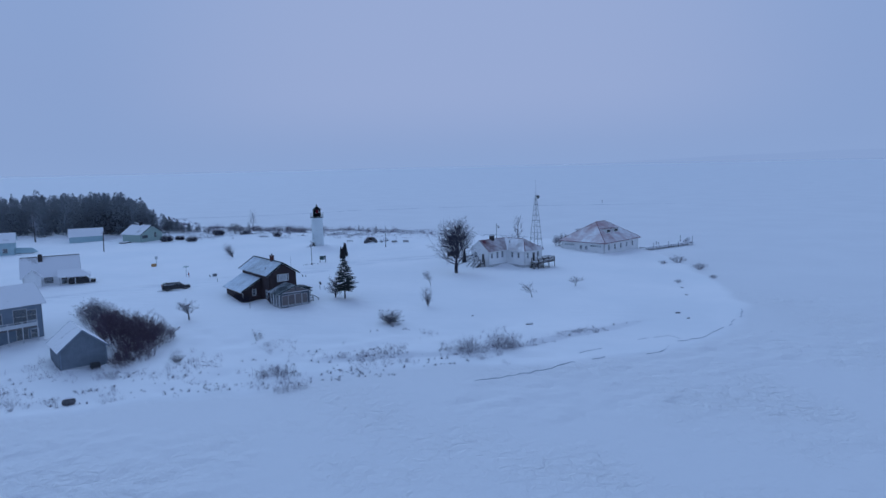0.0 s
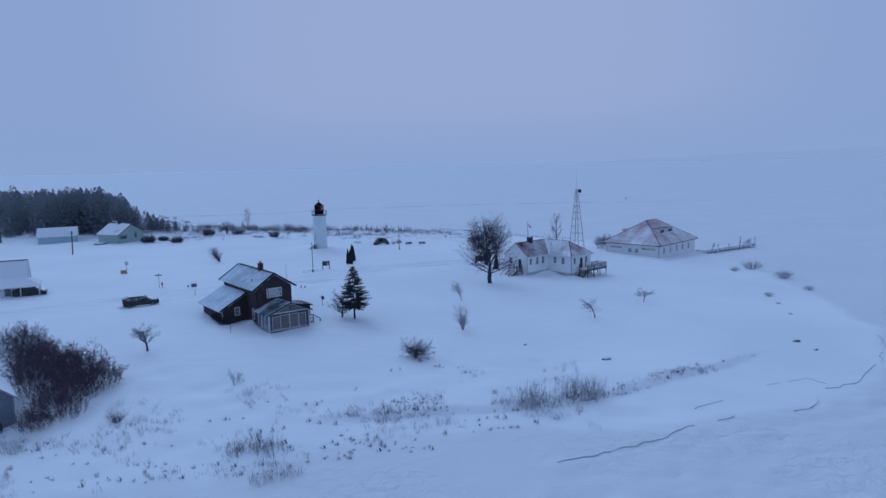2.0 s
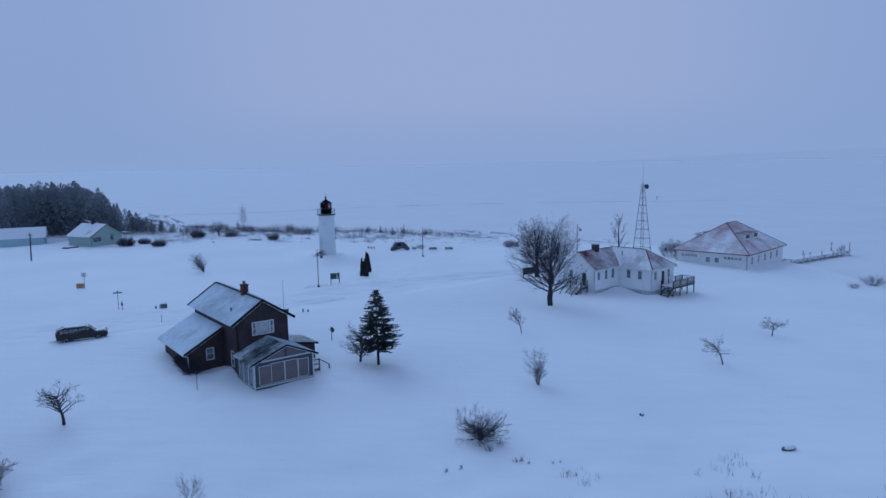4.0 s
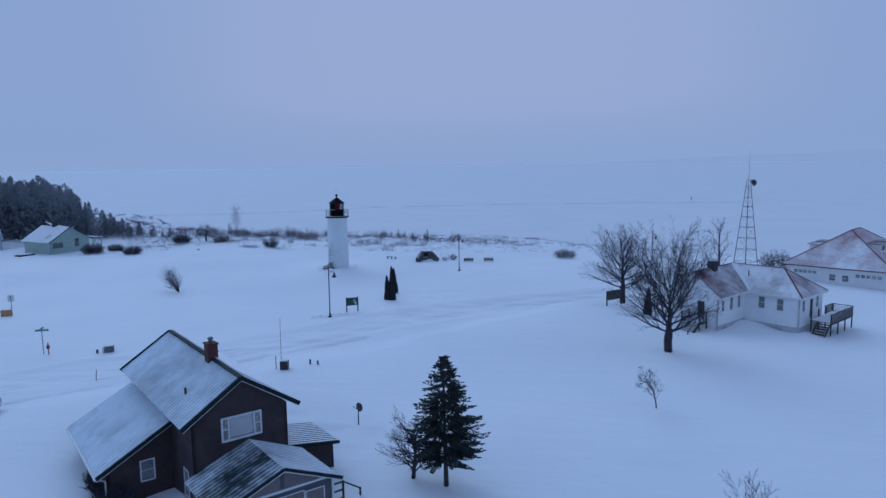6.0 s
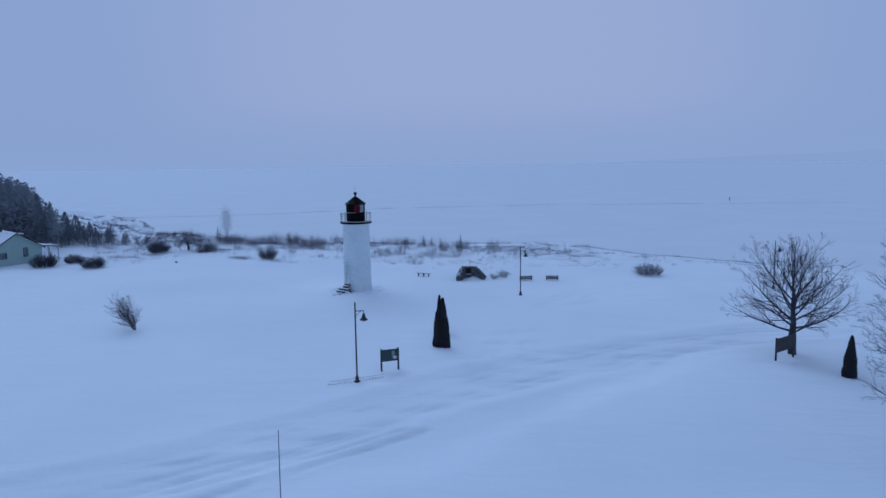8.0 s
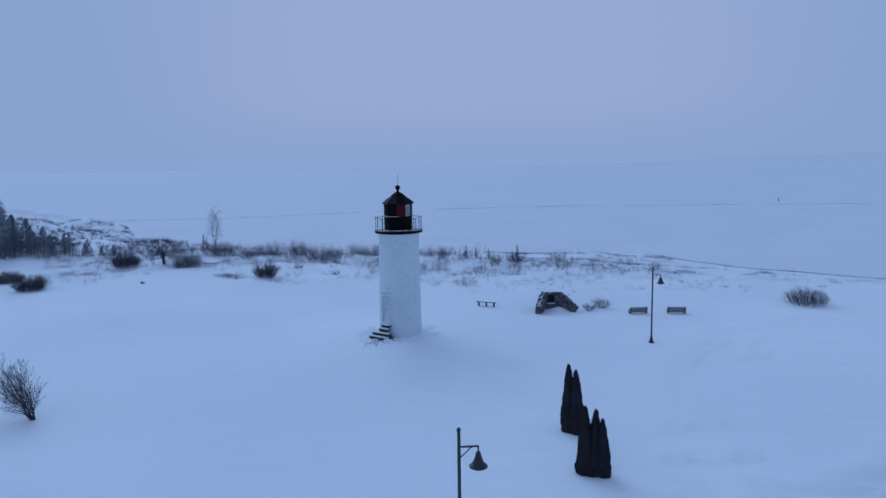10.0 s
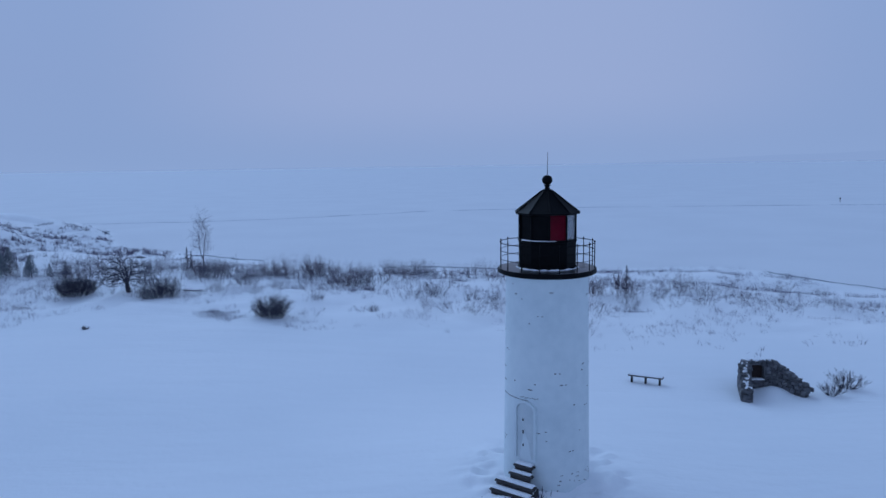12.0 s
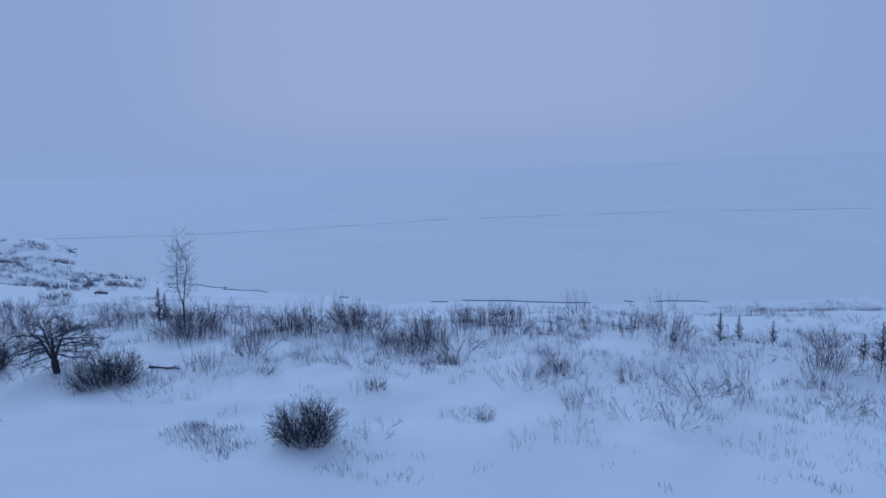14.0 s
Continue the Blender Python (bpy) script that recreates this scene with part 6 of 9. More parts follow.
part("grille", Mesh().box(2.60, -0.5, 0.72, 2.64, 0.5, 0.95, None, 0.01), M_CHROME, car)
part("snow_on_roof", Mesh().box(-1.7, -0.6, 1.74, 0.5, 0.55, 1.85, None, 0.05), M_SNOWCAP, car)
part("snow_on_bonnet", Mesh().box(1.5, -0.6, 1.10, 2.35, 0.5, 1.18, None, 0.035), M_SNOWCAP, car)
part("snow_drift", Mesh().turned([(1.3, -0.2), (1.1, 0.12), (0.6, 0.28), (0.0, 0.33)], 14, Matrix.Translation((-1.9, 0.9, 0.0)) @ Matrix.Diagonal((1.3, 0.6, 1, 1))), M_SNOWCAP, car, "", True)

car2 = thing("car", pose(-67.0, 107.6, 1.9, 0, 0, 24), "dark car half buried in snow beside the cottage", "car")
part("body", body.data("body", M_CAR), M_CAR, car2)
part("snow_on_roof", Mesh().box(-2.2, -0.7, 1.70, 0.6, 0.7, 1.95, None, 0.09), M_SNOWCAP, car2)


# ---- lamps, masts, signs ----
def lamp_post(x, y, turn):
    L = thing("street_lamp", pose(x, y, ground_z(x, y) - 0.05, 0, 0, turn), "dark steel street lamp with a hanging bell lantern, in snow", "street lamp", "lamps by the lighthouse")
    part("base", Mesh().turned([(0.24, -0.2), (0.22, 0.12), (0.13, 0.2), (0.13, 0.42), (0.09, 0.5)], 12), M_POLE, L)
    part("pole", Mesh().rod((0, 0, 0.4), (0, 0, 6.0), 0.065, 0.055, 10), M_POLE, L)
    part("pole_cap", Mesh().turned([(0.07, 5.98), (0.07, 6.05), (0.0, 6.12)], 8), M_POLE, L)
    part("arm", Mesh().rod((0, 0, 5.45), (0.62, 0, 5.45), 0.032).rod((0, 0, 5.05), (0.40, 0, 5.43), 0.02).rod((0.62, 0, 5.45), (0.62, 0, 5.25), 0.03), M_POLE, L)
    part("lantern", Mesh().turned([(0.05, 5.27), (0.09, 5.2), (0.12, 5.05), (0.20, 4.88), (0.30, 4.80), (0.30, 4.76)], 14, Matrix.Translation((0.62, 0, 0))), M_POLE, L, "dark bell-shaped shade")
    part("lens", Mesh().turned([(0.19, 4.76), (0.16, 4.68), (0.06, 4.64)], 12, Matrix.Translation((0.62, 0, 0))), M_LAMPGLASS, L)
    return L


lamp_post(-20.38, 125.2, 5)
lamp_post(-4.4, 156.6, 0)
lamp_post(28.2, 160.6, 10)

fence = thing("low_fence", pose(-20.4, 125.3, ground_z(-20.4, 125.3), 0, 0, 22), "low wire fence almost buried in snow beside the lamp", "fence")
for k in range(-9, 9):
    part("picket", Mesh().rod((k * 0.24, 0, -0.3), (k * 0.24, 0.01, 0.34 - 0.02 * abs(k)), 0.012, 0.012, 5), M_GALV, fence)
for z in (0.08, 0.3):
    part("wire", Mesh().rod((-2.2, 0, z - 0.05), (2.1, 0, z - 0.03), 0.008, 0.008, 4), M_GALV, fence)


def board_sign(x0, y0, x1, y1, z0, z1, label, mat, bars=True):
    z = min(ground_z(x0, y0), ground_z(x1, y1))
    L = math.hypot(x1 - x0, y1 - y0)
    s = thing("notice_board", pose(x0, y0, z, 0, 0, math.degrees(math.atan2(y1 - y0, x1 - x0))), label, "sign")
    for x in (0.0, L):
        part("post", Mesh().box(x - 0.06, -0.06, -0.5, x + 0.06, 0.06, z1 + 0.08, None, 0.015), M_POLE, s)
    pn = part("panel", Mesh().box(0.06, -0.03, z0, L - 0.06, 0.03, z1, None, 0.01), mat, s)
    if bars:
        for i, (w, zz) in enumerate(((0.22, 0.75), (0.28, 0.6), (0.18, 0.45), (0.2, 0.3))):
            part("printed_bar", Mesh().box(L * 0.62, -0.038, z0 + (z1 - z0) * zz, L * 0.62 + w, -0.031, z0 + (z1 - z0) * zz + 0.06), M_LETTER, pn)
        part("printed_shape", Mesh().turned([(0.14, -0.004), (0.14, 0.004)], 14, Matrix.Translation((L * 0.80, -0.036, z0 + (z1 - z0) * 0.30)) @ Matrix.Rotation(math.pi / 2, 4, "X")), M_LETTER, pn)
    return s


board_sign(-18.75, 127.5, -17.46, 127.95, 0.75, 1.70, "green notice board on two dark posts standing in snow", M_SIGN)
board_sign(12.8, 128.9, 14.95, 130.35, 0.80, 1.95, "large dark wooden notice board on two posts", M_WOODDARK, False)

# lattice mast with a dish
mast = thing("lattice_mast", pose(37.8, 147.0, 1.9, 0, 0, 20), "slender galvanised lattice mast with a round dish near its top", "mast")
MH = 15.0
hw_ = lambda z: 1.2 * (1 - z / MH) + 0.15
cs = ((-1, -1), (1, -1), (1, 1), (-1, 1))
for cx, cy in cs:
    part("leg", Mesh().rod((cx * hw_(-1.2), cy * hw_(-1.2), -1.2), (cx * hw_(MH), cy * hw_(MH), MH), 0.06, 0.04, 6), M_GALV, mast)
lv = [1.0, 2.9, 4.7, 6.4, 8.0, 9.5, 11.0, 12.4, 13.7]
for z in lv:
    for i in range(4):
        a, b = cs[i], cs[(i + 1) % 4]
        part("girt", Mesh().rod((a[0] * hw_(z), a[1] * hw_(z), z), (b[0] * hw_(z), b[1] * hw_(z), z), 0.03, 0.03, 5), M_GALV, mast)
for z0, z1 in zip(lv, lv[1:]):
    for i in range(4):
        a, b = cs[i], cs[(i + 1) % 4]
        part("brace", Mesh().rod((a[0] * hw_(z0), a[1] * hw_(z0), z0), (b[0] * hw_(z1), b[1] * hw_(z1), z1), 0.012, 0.012, 4), M_GALV, mast)
part("top_plate", Mesh().box(-0.5, -0.5, 14.0, 0.5, 0.5, 14.05), M_GALV, mast)
part("dish", Mesh().turned([(0.02, 0.22), (0.25, 0.2), (0.42, 0.08), (0.47, -0.06), (0.44, -0.06), (0.02, 0.1)], 18, Matrix.Translation((0.45, -0.55, 14.55)) @ Matrix.Rotation(radians(75), 4, "X")), M_POLE, mast, "dark round dish antenna")
part("whip_antenna", Mesh().rod((0, 0, 14.9), (0, 0, 19.2), 0.025, 0.012, 6), M_GALV, mast)

pole = thing("utility_pole", pose(-88.5, 163.0, 2.2, -2, 2, 30), "plain leaning wooden pole standing in snow", "pole")
part("shaft", Mesh().rod((0, 0, -0.5), (0, 0, 6.2), 0.15, 0.11, 8), M_WOODDARK, pole)
part("crosspiece", bar((-0.5, 0, 5.7), (0.5, 0, 5.7), 0.1, 0.1), M_WOODDARK, pole)

ws = thing("antenna_mast", pose(-21.2, 104.2, ground_z(-21.2, 104.2)), "thin whip antenna rising from a snowed-over utility cabinet", "antenna")
part("whip", Mesh().rod((0, 0, -0.3), (0.05, 0, 4.5), 0.028, 0.018, 6), M_GALV, ws)
part("cabinet", Mesh().box(-0.05, -0.35, 0.0, 0.60, 0.25, 0.75, None, 0.03), M_POLE, ws, "dark utility cabinet")
part("snow_cap", Mesh().box(-0.03, -0.33, 0.73, 0.58, 0.25, 0.84, None, 0.05), M_SNOWCAP, ws)
part("marker_stake", Mesh().rod((-0.45, 0, -0.2), (-0.45, 0, 1.15), 0.035, 0.035, 6), M_POLE, ws)
for i, (x, y) in enumerate(((-19.0, 105.6), (-18.3, 105.4))):
    b = thing("service_post", pose(x, y, ground_z(x, y)) @ Matrix.Diagonal((0.75, 0.75, 0.75, 1)), "short dark service post in snow", "post", "service posts")
    part("post", Mesh().turned([(0.12, -0.2), (0.12, 0.5 - 0.1 * i), (0.08, 0.56 - 0.1 * i)], 8), M_GALV, b)

ub = thing("utility_cabinet", pose(-40.3, 112.4, ground_z(-40.3, 112.4), 0, 0, 20) @ Matrix.Diagonal((0.7, 0.7, 0.8, 1)), "grey utility cabinet capped with snow", "cabinet")
part("box", Mesh().box(-0.1, -0.4, -0.2, 1.1, 0.4, 0.75, None, 0.03), M_GALV, ub)
part("side_panel", Mesh().box(-0.35, -0.38, -0.2, -0.1, 0.38, 0.65, None, 0.02), M_TRIM, ub)
part("snow_cap", Mesh().box(-0.3, -0.38, 0.72, 1.05, 0.38, 0.86, None, 0.06), M_SNOWCAP, ub)
part("small_box", Mesh().box(-1.15, -0.2, -0.2, -0.85, 0.1, 0.45, None, 0.02), M_GALV, ub)

ss = thing("street_sign", pose(-46.2, 112.2, ground_z(-46.2, 112.2), 0, 0, 12), "teal street name blades on a slim post", "sign")
part("post", Mesh().rod((0, 0, -0.3), (0, 0, 2.3), 0.035, 0.035, 6), M_GALV, ss)
part("blade", Mesh().box(-0.6, -0.015, 2.28, 0.6, 0.015, 2.46, None, 0.004), M_TEAL, ss)
part("blade", Mesh().box(-0.015, -0.5, 2.48, 0.015, 0.5, 2.64, None, 0.004), M_TEAL, ss)
hy = thing("hydrant_marker", pose(-45.6, 112.0, ground_z(-45.6, 112.0)), "red hydrant flag post in snow", "marker")
part("post", Mesh().rod((0, 0, -0.3), (0, 0, 1.2), 0.05, 0.05, 6), M_REDPLASTIC, hy)
part("ball", Mesh().turned([(0.05, 0.55), (0.16, 0.68), (0.16, 0.86), (0.05, 0.98)], 8), M_REDPLASTIC, hy)
os_ = thing("playground_sign", pose(-59.6, 128.0, ground_z(-59.6, 128.0), 0, 0, 15), "orange board and a pale sign on a post in snow", "sign")
part("orange_board", Mesh().box(-0.7, -0.15, -0.2, 0.4, 0.15, 0.75, None, 0.05), M_ORANGE, os_)
part("post", Mesh().rod((0.5, 0, -0.3), (0.5, 0, 2.4), 0.04, 0.04, 6), M_GALV, os_)
part("sign_plate", Mesh().box(0.15, -0.02, 1.75, 0.85, 0.02, 2.5, None, 0.005), M_TRIM, os_)
dsh = thing("satellite_dish", pose(-13.3, 93.0, ground_z(-13.3, 93.0), 0, 0, -30), "dark satellite dish on a short post", "satellite dish")
part("post", Mesh().rod((0, 0, -0.3), (0, 0, 1.1), 0.04, 0.04, 6), M_POLE, dsh)
part("reflector", Mesh().turned([(0.02, 0.0), (0.2, 0.04), (0.32, 0.12), (0.30, 0.13), (0.02, 0.03)], 18, Matrix.Translation((0, 0, 1.25)) @ Matrix.Rotation(radians(65), 4, "Y")), M_POLE, dsh)
part("feed_arm", Mesh().rod((0, -0.05, 1.1), (0.0, -0.6, 1.55), 0.018, 0.018, 5), M_POLE, dsh)
stk = thing("marker_stake", pose(-23.0, 77.4, ground_z(-23.0, 77.4), 3, 2, 0), "thin dark stake in the snow near the house", "stake")
part("stake", Mesh().rod((0, 0, -0.3), (0, 0, 1.9), 0.03, 0.025, 6).rod((0, 0, 1.4), (0.12, 0, 1.75), 0.03, 0.03, 5), M_WOODDARK, stk)
stk2 = thing("marker_stake", pose(-36.5, 103.0, ground_z(-36.5, 103.0), 4, 8, 0), "short bent stake at the roadside", "stake")
part("stake", Mesh().rod((0, 0, -0.3), (0, 0, 1.0), 0.03, 0.025, 6), M_WOODDARK, stk2)
buoy = thing("ice_marker", pose(114.2, 375.0, 0.0) @ Matrix.Diagonal((0.6, 0.6, 0.6, 1)), "small dark marker post standing on the lake ice", "marker")
part("post", Mesh().rod((0, 0, -0.2), (0, 0, 1.7), 0.22, 0.16, 8), M_POLE, buoy)
part("head", Mesh().turned([(0.2, 1.6), (0.42, 1.9), (0.42, 2.3), (0.1, 2.6)], 8), M_POLE, buoy)


# ---- benches ----
def back_bench(x, y, turn):
    b = thing("bench", pose(x, y, ground_z(x, y) - 0.28, 0, 0, turn), "weathered wooden bench with a slatted back, snow on its seat", "bench", "benches facing the lake")
    for k in range(4):
        part("back_slat", Mesh().box(-0.82, -0.04 - 0.03 * k, 0.42 + 0.13 * k, 0.82, -0.005 - 0.03 * k, 0.53 + 0.13 * k, None, 0.008), M_WOODGREY, b)
    for k in range(3):
        part("seat_slat", Mesh().box(-0.82, 0.04 + 0.14 * k, 0.40, 0.82, 0.16 + 0.14 * k, 0.44, None, 0.008), M_WOODGREY, b)
    part("snow_on_seat", Mesh().box(-0.78, 0.06, 0.44, 0.78, 0.44, 0.52, None, 0.035), M_SNOWCAP, b)
    for s in (-0.76, 0.76):
        part("leg", bar((s, 0.02, -0.3), (s, -0.10, 0.95), 0.09, 0.08), M_WOODDARK, b)
        part("leg", bar((s, 0.44, -0.3), (s, 0.44, 0.62), 0.09, 0.08), M_WOODDARK, b)
        part("armrest", bar((s, -0.05, 0.64), (s, 0.48, 0.64), 0.1, 0.05), M_WOODGREY, b)
    return b


back_bench(-2.4, 166.9, 4)
back_bench(1.1, 166.7, -8)
lb = thing("bench", pose(-16.4, 171.0, ground_z(-16.4, 171.0) - 0.02, 0, 0, -26), "long backless wooden bench with snow on top", "bench", "benches facing the lake")
for k in range(2):
    part("seat_plank", Mesh().box(-1.0, -0.20 + 0.21 * k, 0.42, 1.0, -0.01 + 0.21 * k, 0.48, None, 0.01), M_WOODDARK, lb)
part("snow_on_seat", Mesh().box(-0.96, -0.17, 0.475, 0.96, 0.17, 0.51, None, 0.015), M_SNOWCAP, lb)
for x in (-0.8, 0.0, 0.8):
    part("leg", Mesh().box(x - 0.05, -0.12, -0.2, x + 0.05, 0.12, 0.42, None, 0.01), M_WOODDARK, lb)

# ---- stone ruin: two wing walls and a back wall with a niche ----
ru = thing("stone_ruin", pose(-11.6, 168.4, 2.15), "roofless fieldstone hearth wall with a dark niche, rimmed with snow", "ruin")
rs = random.Random(8)


def stone(p, size, turn):
    vs = []
    for sx in (-1, 1):
        for sy in (-1, 1):
            for sz in (-1, 1):
                vs.append((sx * size[0] / 2 * rs.uniform(0.6, 1.0), sy * size[1] / 2 * rs.uniform(0.75, 1.0), sz * size[2] / 2 * rs.uniform(0.6, 1.0)))
    me = Mesh()
    me.add(vs + [(rs.uniform(-0.04, 0.04), -size[1] * rs.uniform(0.5, 0.75), 0), (0, size[1] * 0.58, 0)], [(0, 1, 8), (1, 5, 8), (5, 4, 8), (4, 0, 8), (3, 2, 9), (7, 3, 9), (6, 7, 9), (2, 6, 9), (0, 4, 6, 2), (1, 3, 7, 5), (0, 2, 3, 1), (4, 5, 7, 6)],
           Matrix.Translation(p) @ Matrix.Rotation(turn, 4, "Z") @ Matrix.Rotation(rs.uniform(-0.3, 0.3), 4, "Y"))
    part("stone", me, M_STONE, ru)


def rubble(p, q, zp, zq, th, hole=None):
    """A rubble wall from p to q in plan whose top runs from zp to zq."""
    p, q = Vector(p), Vector(q)
    L = (q - p).length
    d = (q - p) / L
    n = Vector((-d.y, d.x))
    turn = math.atan2(d.y, d.x)
    m = Matrix.Translation((p.x, p.y, 0)) @ Matrix.Rotation(turn, 4, "Z")
    if hole:
        part("mortar_core", Mesh().wall((0, -th / 2 + 0.06), (L, -th / 2 + 0.06), -0.5, min(zp, zq) - 0.08, th - 0.12, [hole]), M_MORTAR, ru).matrix_local = m
    else:
        h = th / 2 - 0.06
        part("mortar_core", Mesh().add([(0.05, -h, -0.5), (L - 0.05, -h, -0.5), (L - 0.05, -h, zq - 0.08), (0.05, -h, zp - 0.08), (0.05, h, -0.5), (L - 0.05, h, -0.5), (L - 0.05, h, zq - 0.08), (0.05, h, zp - 0.08)],
                                       [(0, 1, 2, 3), (7, 6, 5, 4), (3, 2, 6, 7), (1, 5, 6, 2), (0, 3, 7, 4)]), M_MORTAR, ru).matrix_local = m
    z = -0.25
    while z < max(zp, zq):
        rh = rs.uniform(0.17, 0.27)
        a = rs.uniform(-0.1, 0.1)
        while a < L:
            w = rs.uniform(0.16, 0.42)
            mid = a + w / 2
            top = zp + (zq - zp) * min(1, max(0, mid / L))
            zc = z + rh / 2 + rs.uniform(-0.03, 0.03)
            if zc < top - 0.02 and not (hole and hole[0] - 0.05 < mid < hole[2] + 0.05 and hole[1] - 0.05 < zc < hole[3] + 0.02):
                for side in (-1, 1):
                    c = p + d * mid + n * side * (th / 2 - 0.04)
                    stone((c.x, c.y, zc), (w * 1.05, 0.18, rh * 1.08), turn)
            a += w
        for e, zt in ((p, zp), (q, zq)):
            if z + rh / 2 < zt:
                stone((e.x, e.y, z + rh / 2), (th * rs.uniform(0.7, 0.95), 0.2, rh * 1.05), turn + math.pi / 2)
        z += rh
    k = 0.0
    while k < L:
        w = rs.uniform(0.2, 0.4)
        c = p + d * min(L, k + w / 2)
        stone((c.x + rs.uniform(-0.05, 0.05), c.y, zp + (zq - zp) * min(1, (k + w / 2) / L) - 0.04), (w, th * rs.uniform(0.6, 0.95), 0.2), turn)
        k += w * 0.9


rubble((0.02, 0.0), (0.78, 2.2), 0.88, 1.78, 0.52)
rubble((0.85, 2.25), (2.62, 2.32), 1.80, 1.76, 0.46, (0.35, 0.72, 1.08, 1.60))
rubble((2.60, 2.2), (3.62, 0.62), 1.76, 0.86, 0.42)
part("niche_back", Mesh().box(1.15, 2.40, 0.66, 2.0, 2.45, 1.66), ramp_mat("dark_brown_brick", ((0.020, 0.012, 0.012), (0.05, 0.028, 0.024)), 0.95, 5, 5), ru, "dark brown back of the niche")
part("niche_sill", Mesh().box(1.20, 2.02, 0.70, 1.95, 2.36, 0.77, None, 0.03), M_SNOWCAP, ru)
for k in range(26):
    t_ = rs.random()
    x, y, z = (0.05 + 0.74 * t_ + rs.uniform(-0.14, 0.14), 2.2 * t_, 0.93 + 0.9 * t_) if k < 17 else (0.9 + 1.7 * t_, 2.28 + rs.uniform(-0.12, 0.12), 1.84)
    s_ = rs.uniform(0.05, 0.11)
    part("snow_patch", Mesh().turned([(s_, -0.05), (s_ * 0.95, 0.03), (s_ * 0.5, 0.06), (0.0, 0.065)], 7, Matrix.Translation((x, y, z)) @ Matrix.Rotation(rs.uniform(0, 3), 4, "Z") @ Matrix.Diagonal((1.5, 0.6, 1, 1))), M_SNOWCAP, ru)

rk = thing("boulder", pose(-32.7, 35.9, 0.15, 0, 0, 40), "dark boulder capped with snow at the shore", "rock")
part("rock", Mesh().turned([(0.5, -0.3), (0.75, 0.0), (0.7, 0.35), (0.4, 0.55), (0.0, 0.6)], 9, Matrix.Diagonal((1.0, 0.6, 1, 1))), M_ROCK, rk)
part("snow_cap", Mesh().turned([(0.55, 0.42), (0.5, 0.55), (0.25, 0.68), (0.0, 0.70)], 10, Matrix.Translation((0.05, 0.05, 0)) @ Matrix.Diagonal((1.0, 0.6, 1, 1))), M_SNOWCAP, rk, "", True)
for i, (x, y, s) in enumerate(((50.0, 72.2, 0.5), (50.4, 68.6, 0.4), (57.2, 87.4, 0.4), (59.3, 95.1, 0.35), (23.9, 64.9, 0.6), (15.5, 72.3, 0.3), (-56.5, 184.6, 0.5), (-73.9, 234.0, 0.8))):
    r_ = thing("rock", pose(x, y, ground_z(x, y) + 0.03, 0, 0, 50 * i), "grey rock showing through the snow", "rock", "rocks in the snow")
    rq = random.Random(i)
    me = Mesh().turned([(s * 0.8, -0.3), (s, 0.0), (s * 0.85, s * 0.18), (s * 0.5, s * 0.36), (0.02, s * 0.38)], 9, Matrix.Diagonal((1.0, 0.55, 1, 1)))
    me.v = [(a * rq.uniform(0.8, 1.15), b_ * rq.uniform(0.8, 1.15), c * rq.uniform(0.7, 1.2)) for a, b_, c in me.v]
    part("stone", me, M_ROCK, r_)
    part("snow_cap", Mesh().turned([(s * 0.9, s * 0.14), (s * 0.75, s * 0.36), (s * 0.35, s * 0.48), (0.02, s * 0.50)], 9, Matrix.Translation((-0.1 * s, 0.10 * s, 0)) @ Matrix.Diagonal((1.0, 0.5, 1, 1))), M_SNOWCAP, r_, "", True)


# ---- plants ----
class Wood:
    """Branches as thin tapered prisms, gathered with numpy."""

    def __init__(self):
        self.p, self.q, self.a, self.b = [], [], [], []

    def seg(self, p, q, a, b):
        self.p.append(p), self.q.append(q), self.a.append(a), self.b.append(b)

    def data(self, name, material, sides=3):
        p, q = np.array(self.p, float), np.array(self.q, float)
        a, b = np.array(self.a, float), np.array(self.b, float)
        d = q - p
        d /= np.maximum(np.linalg.norm(d, axis=1, keepdims=True), 1e-9)
        ref = np.where(np.abs(d[:, 2:3]) < 0.9, [[0.0, 0.0, 1.0]], [[1.0, 0.0, 0.0]])
        u = np.cross(d, ref)
        u /= np.maximum(np.linalg.norm(u, axis=1, keepdims=True), 1e-9)
        w = np.cross(d, u)
        rings = []
        for c, r in ((p, a), (q, b)):
            for k in range(sides):
                t = 2 * math.pi * k / sides
                rings.append(c + (u * math.cos(t) + w * math.sin(t)) * r[:, None])
        v = np.stack(rings, 1).reshape(-1, 3)
        base = (np.arange(len(p)) * 2 * sides)[:, None]
        fs = [base + np.array([[k, (k + 1) % sides, sides + (k + 1) % sides, sides + k]]) for k in range(sides)]
        me = bpy.data.meshes.new(name)
        me.from_pydata(v.tolist(), [], np.stack(fs, 1).reshape(-1, 4).tolist())
        me.materials.append(material)
        me.update()
        return me


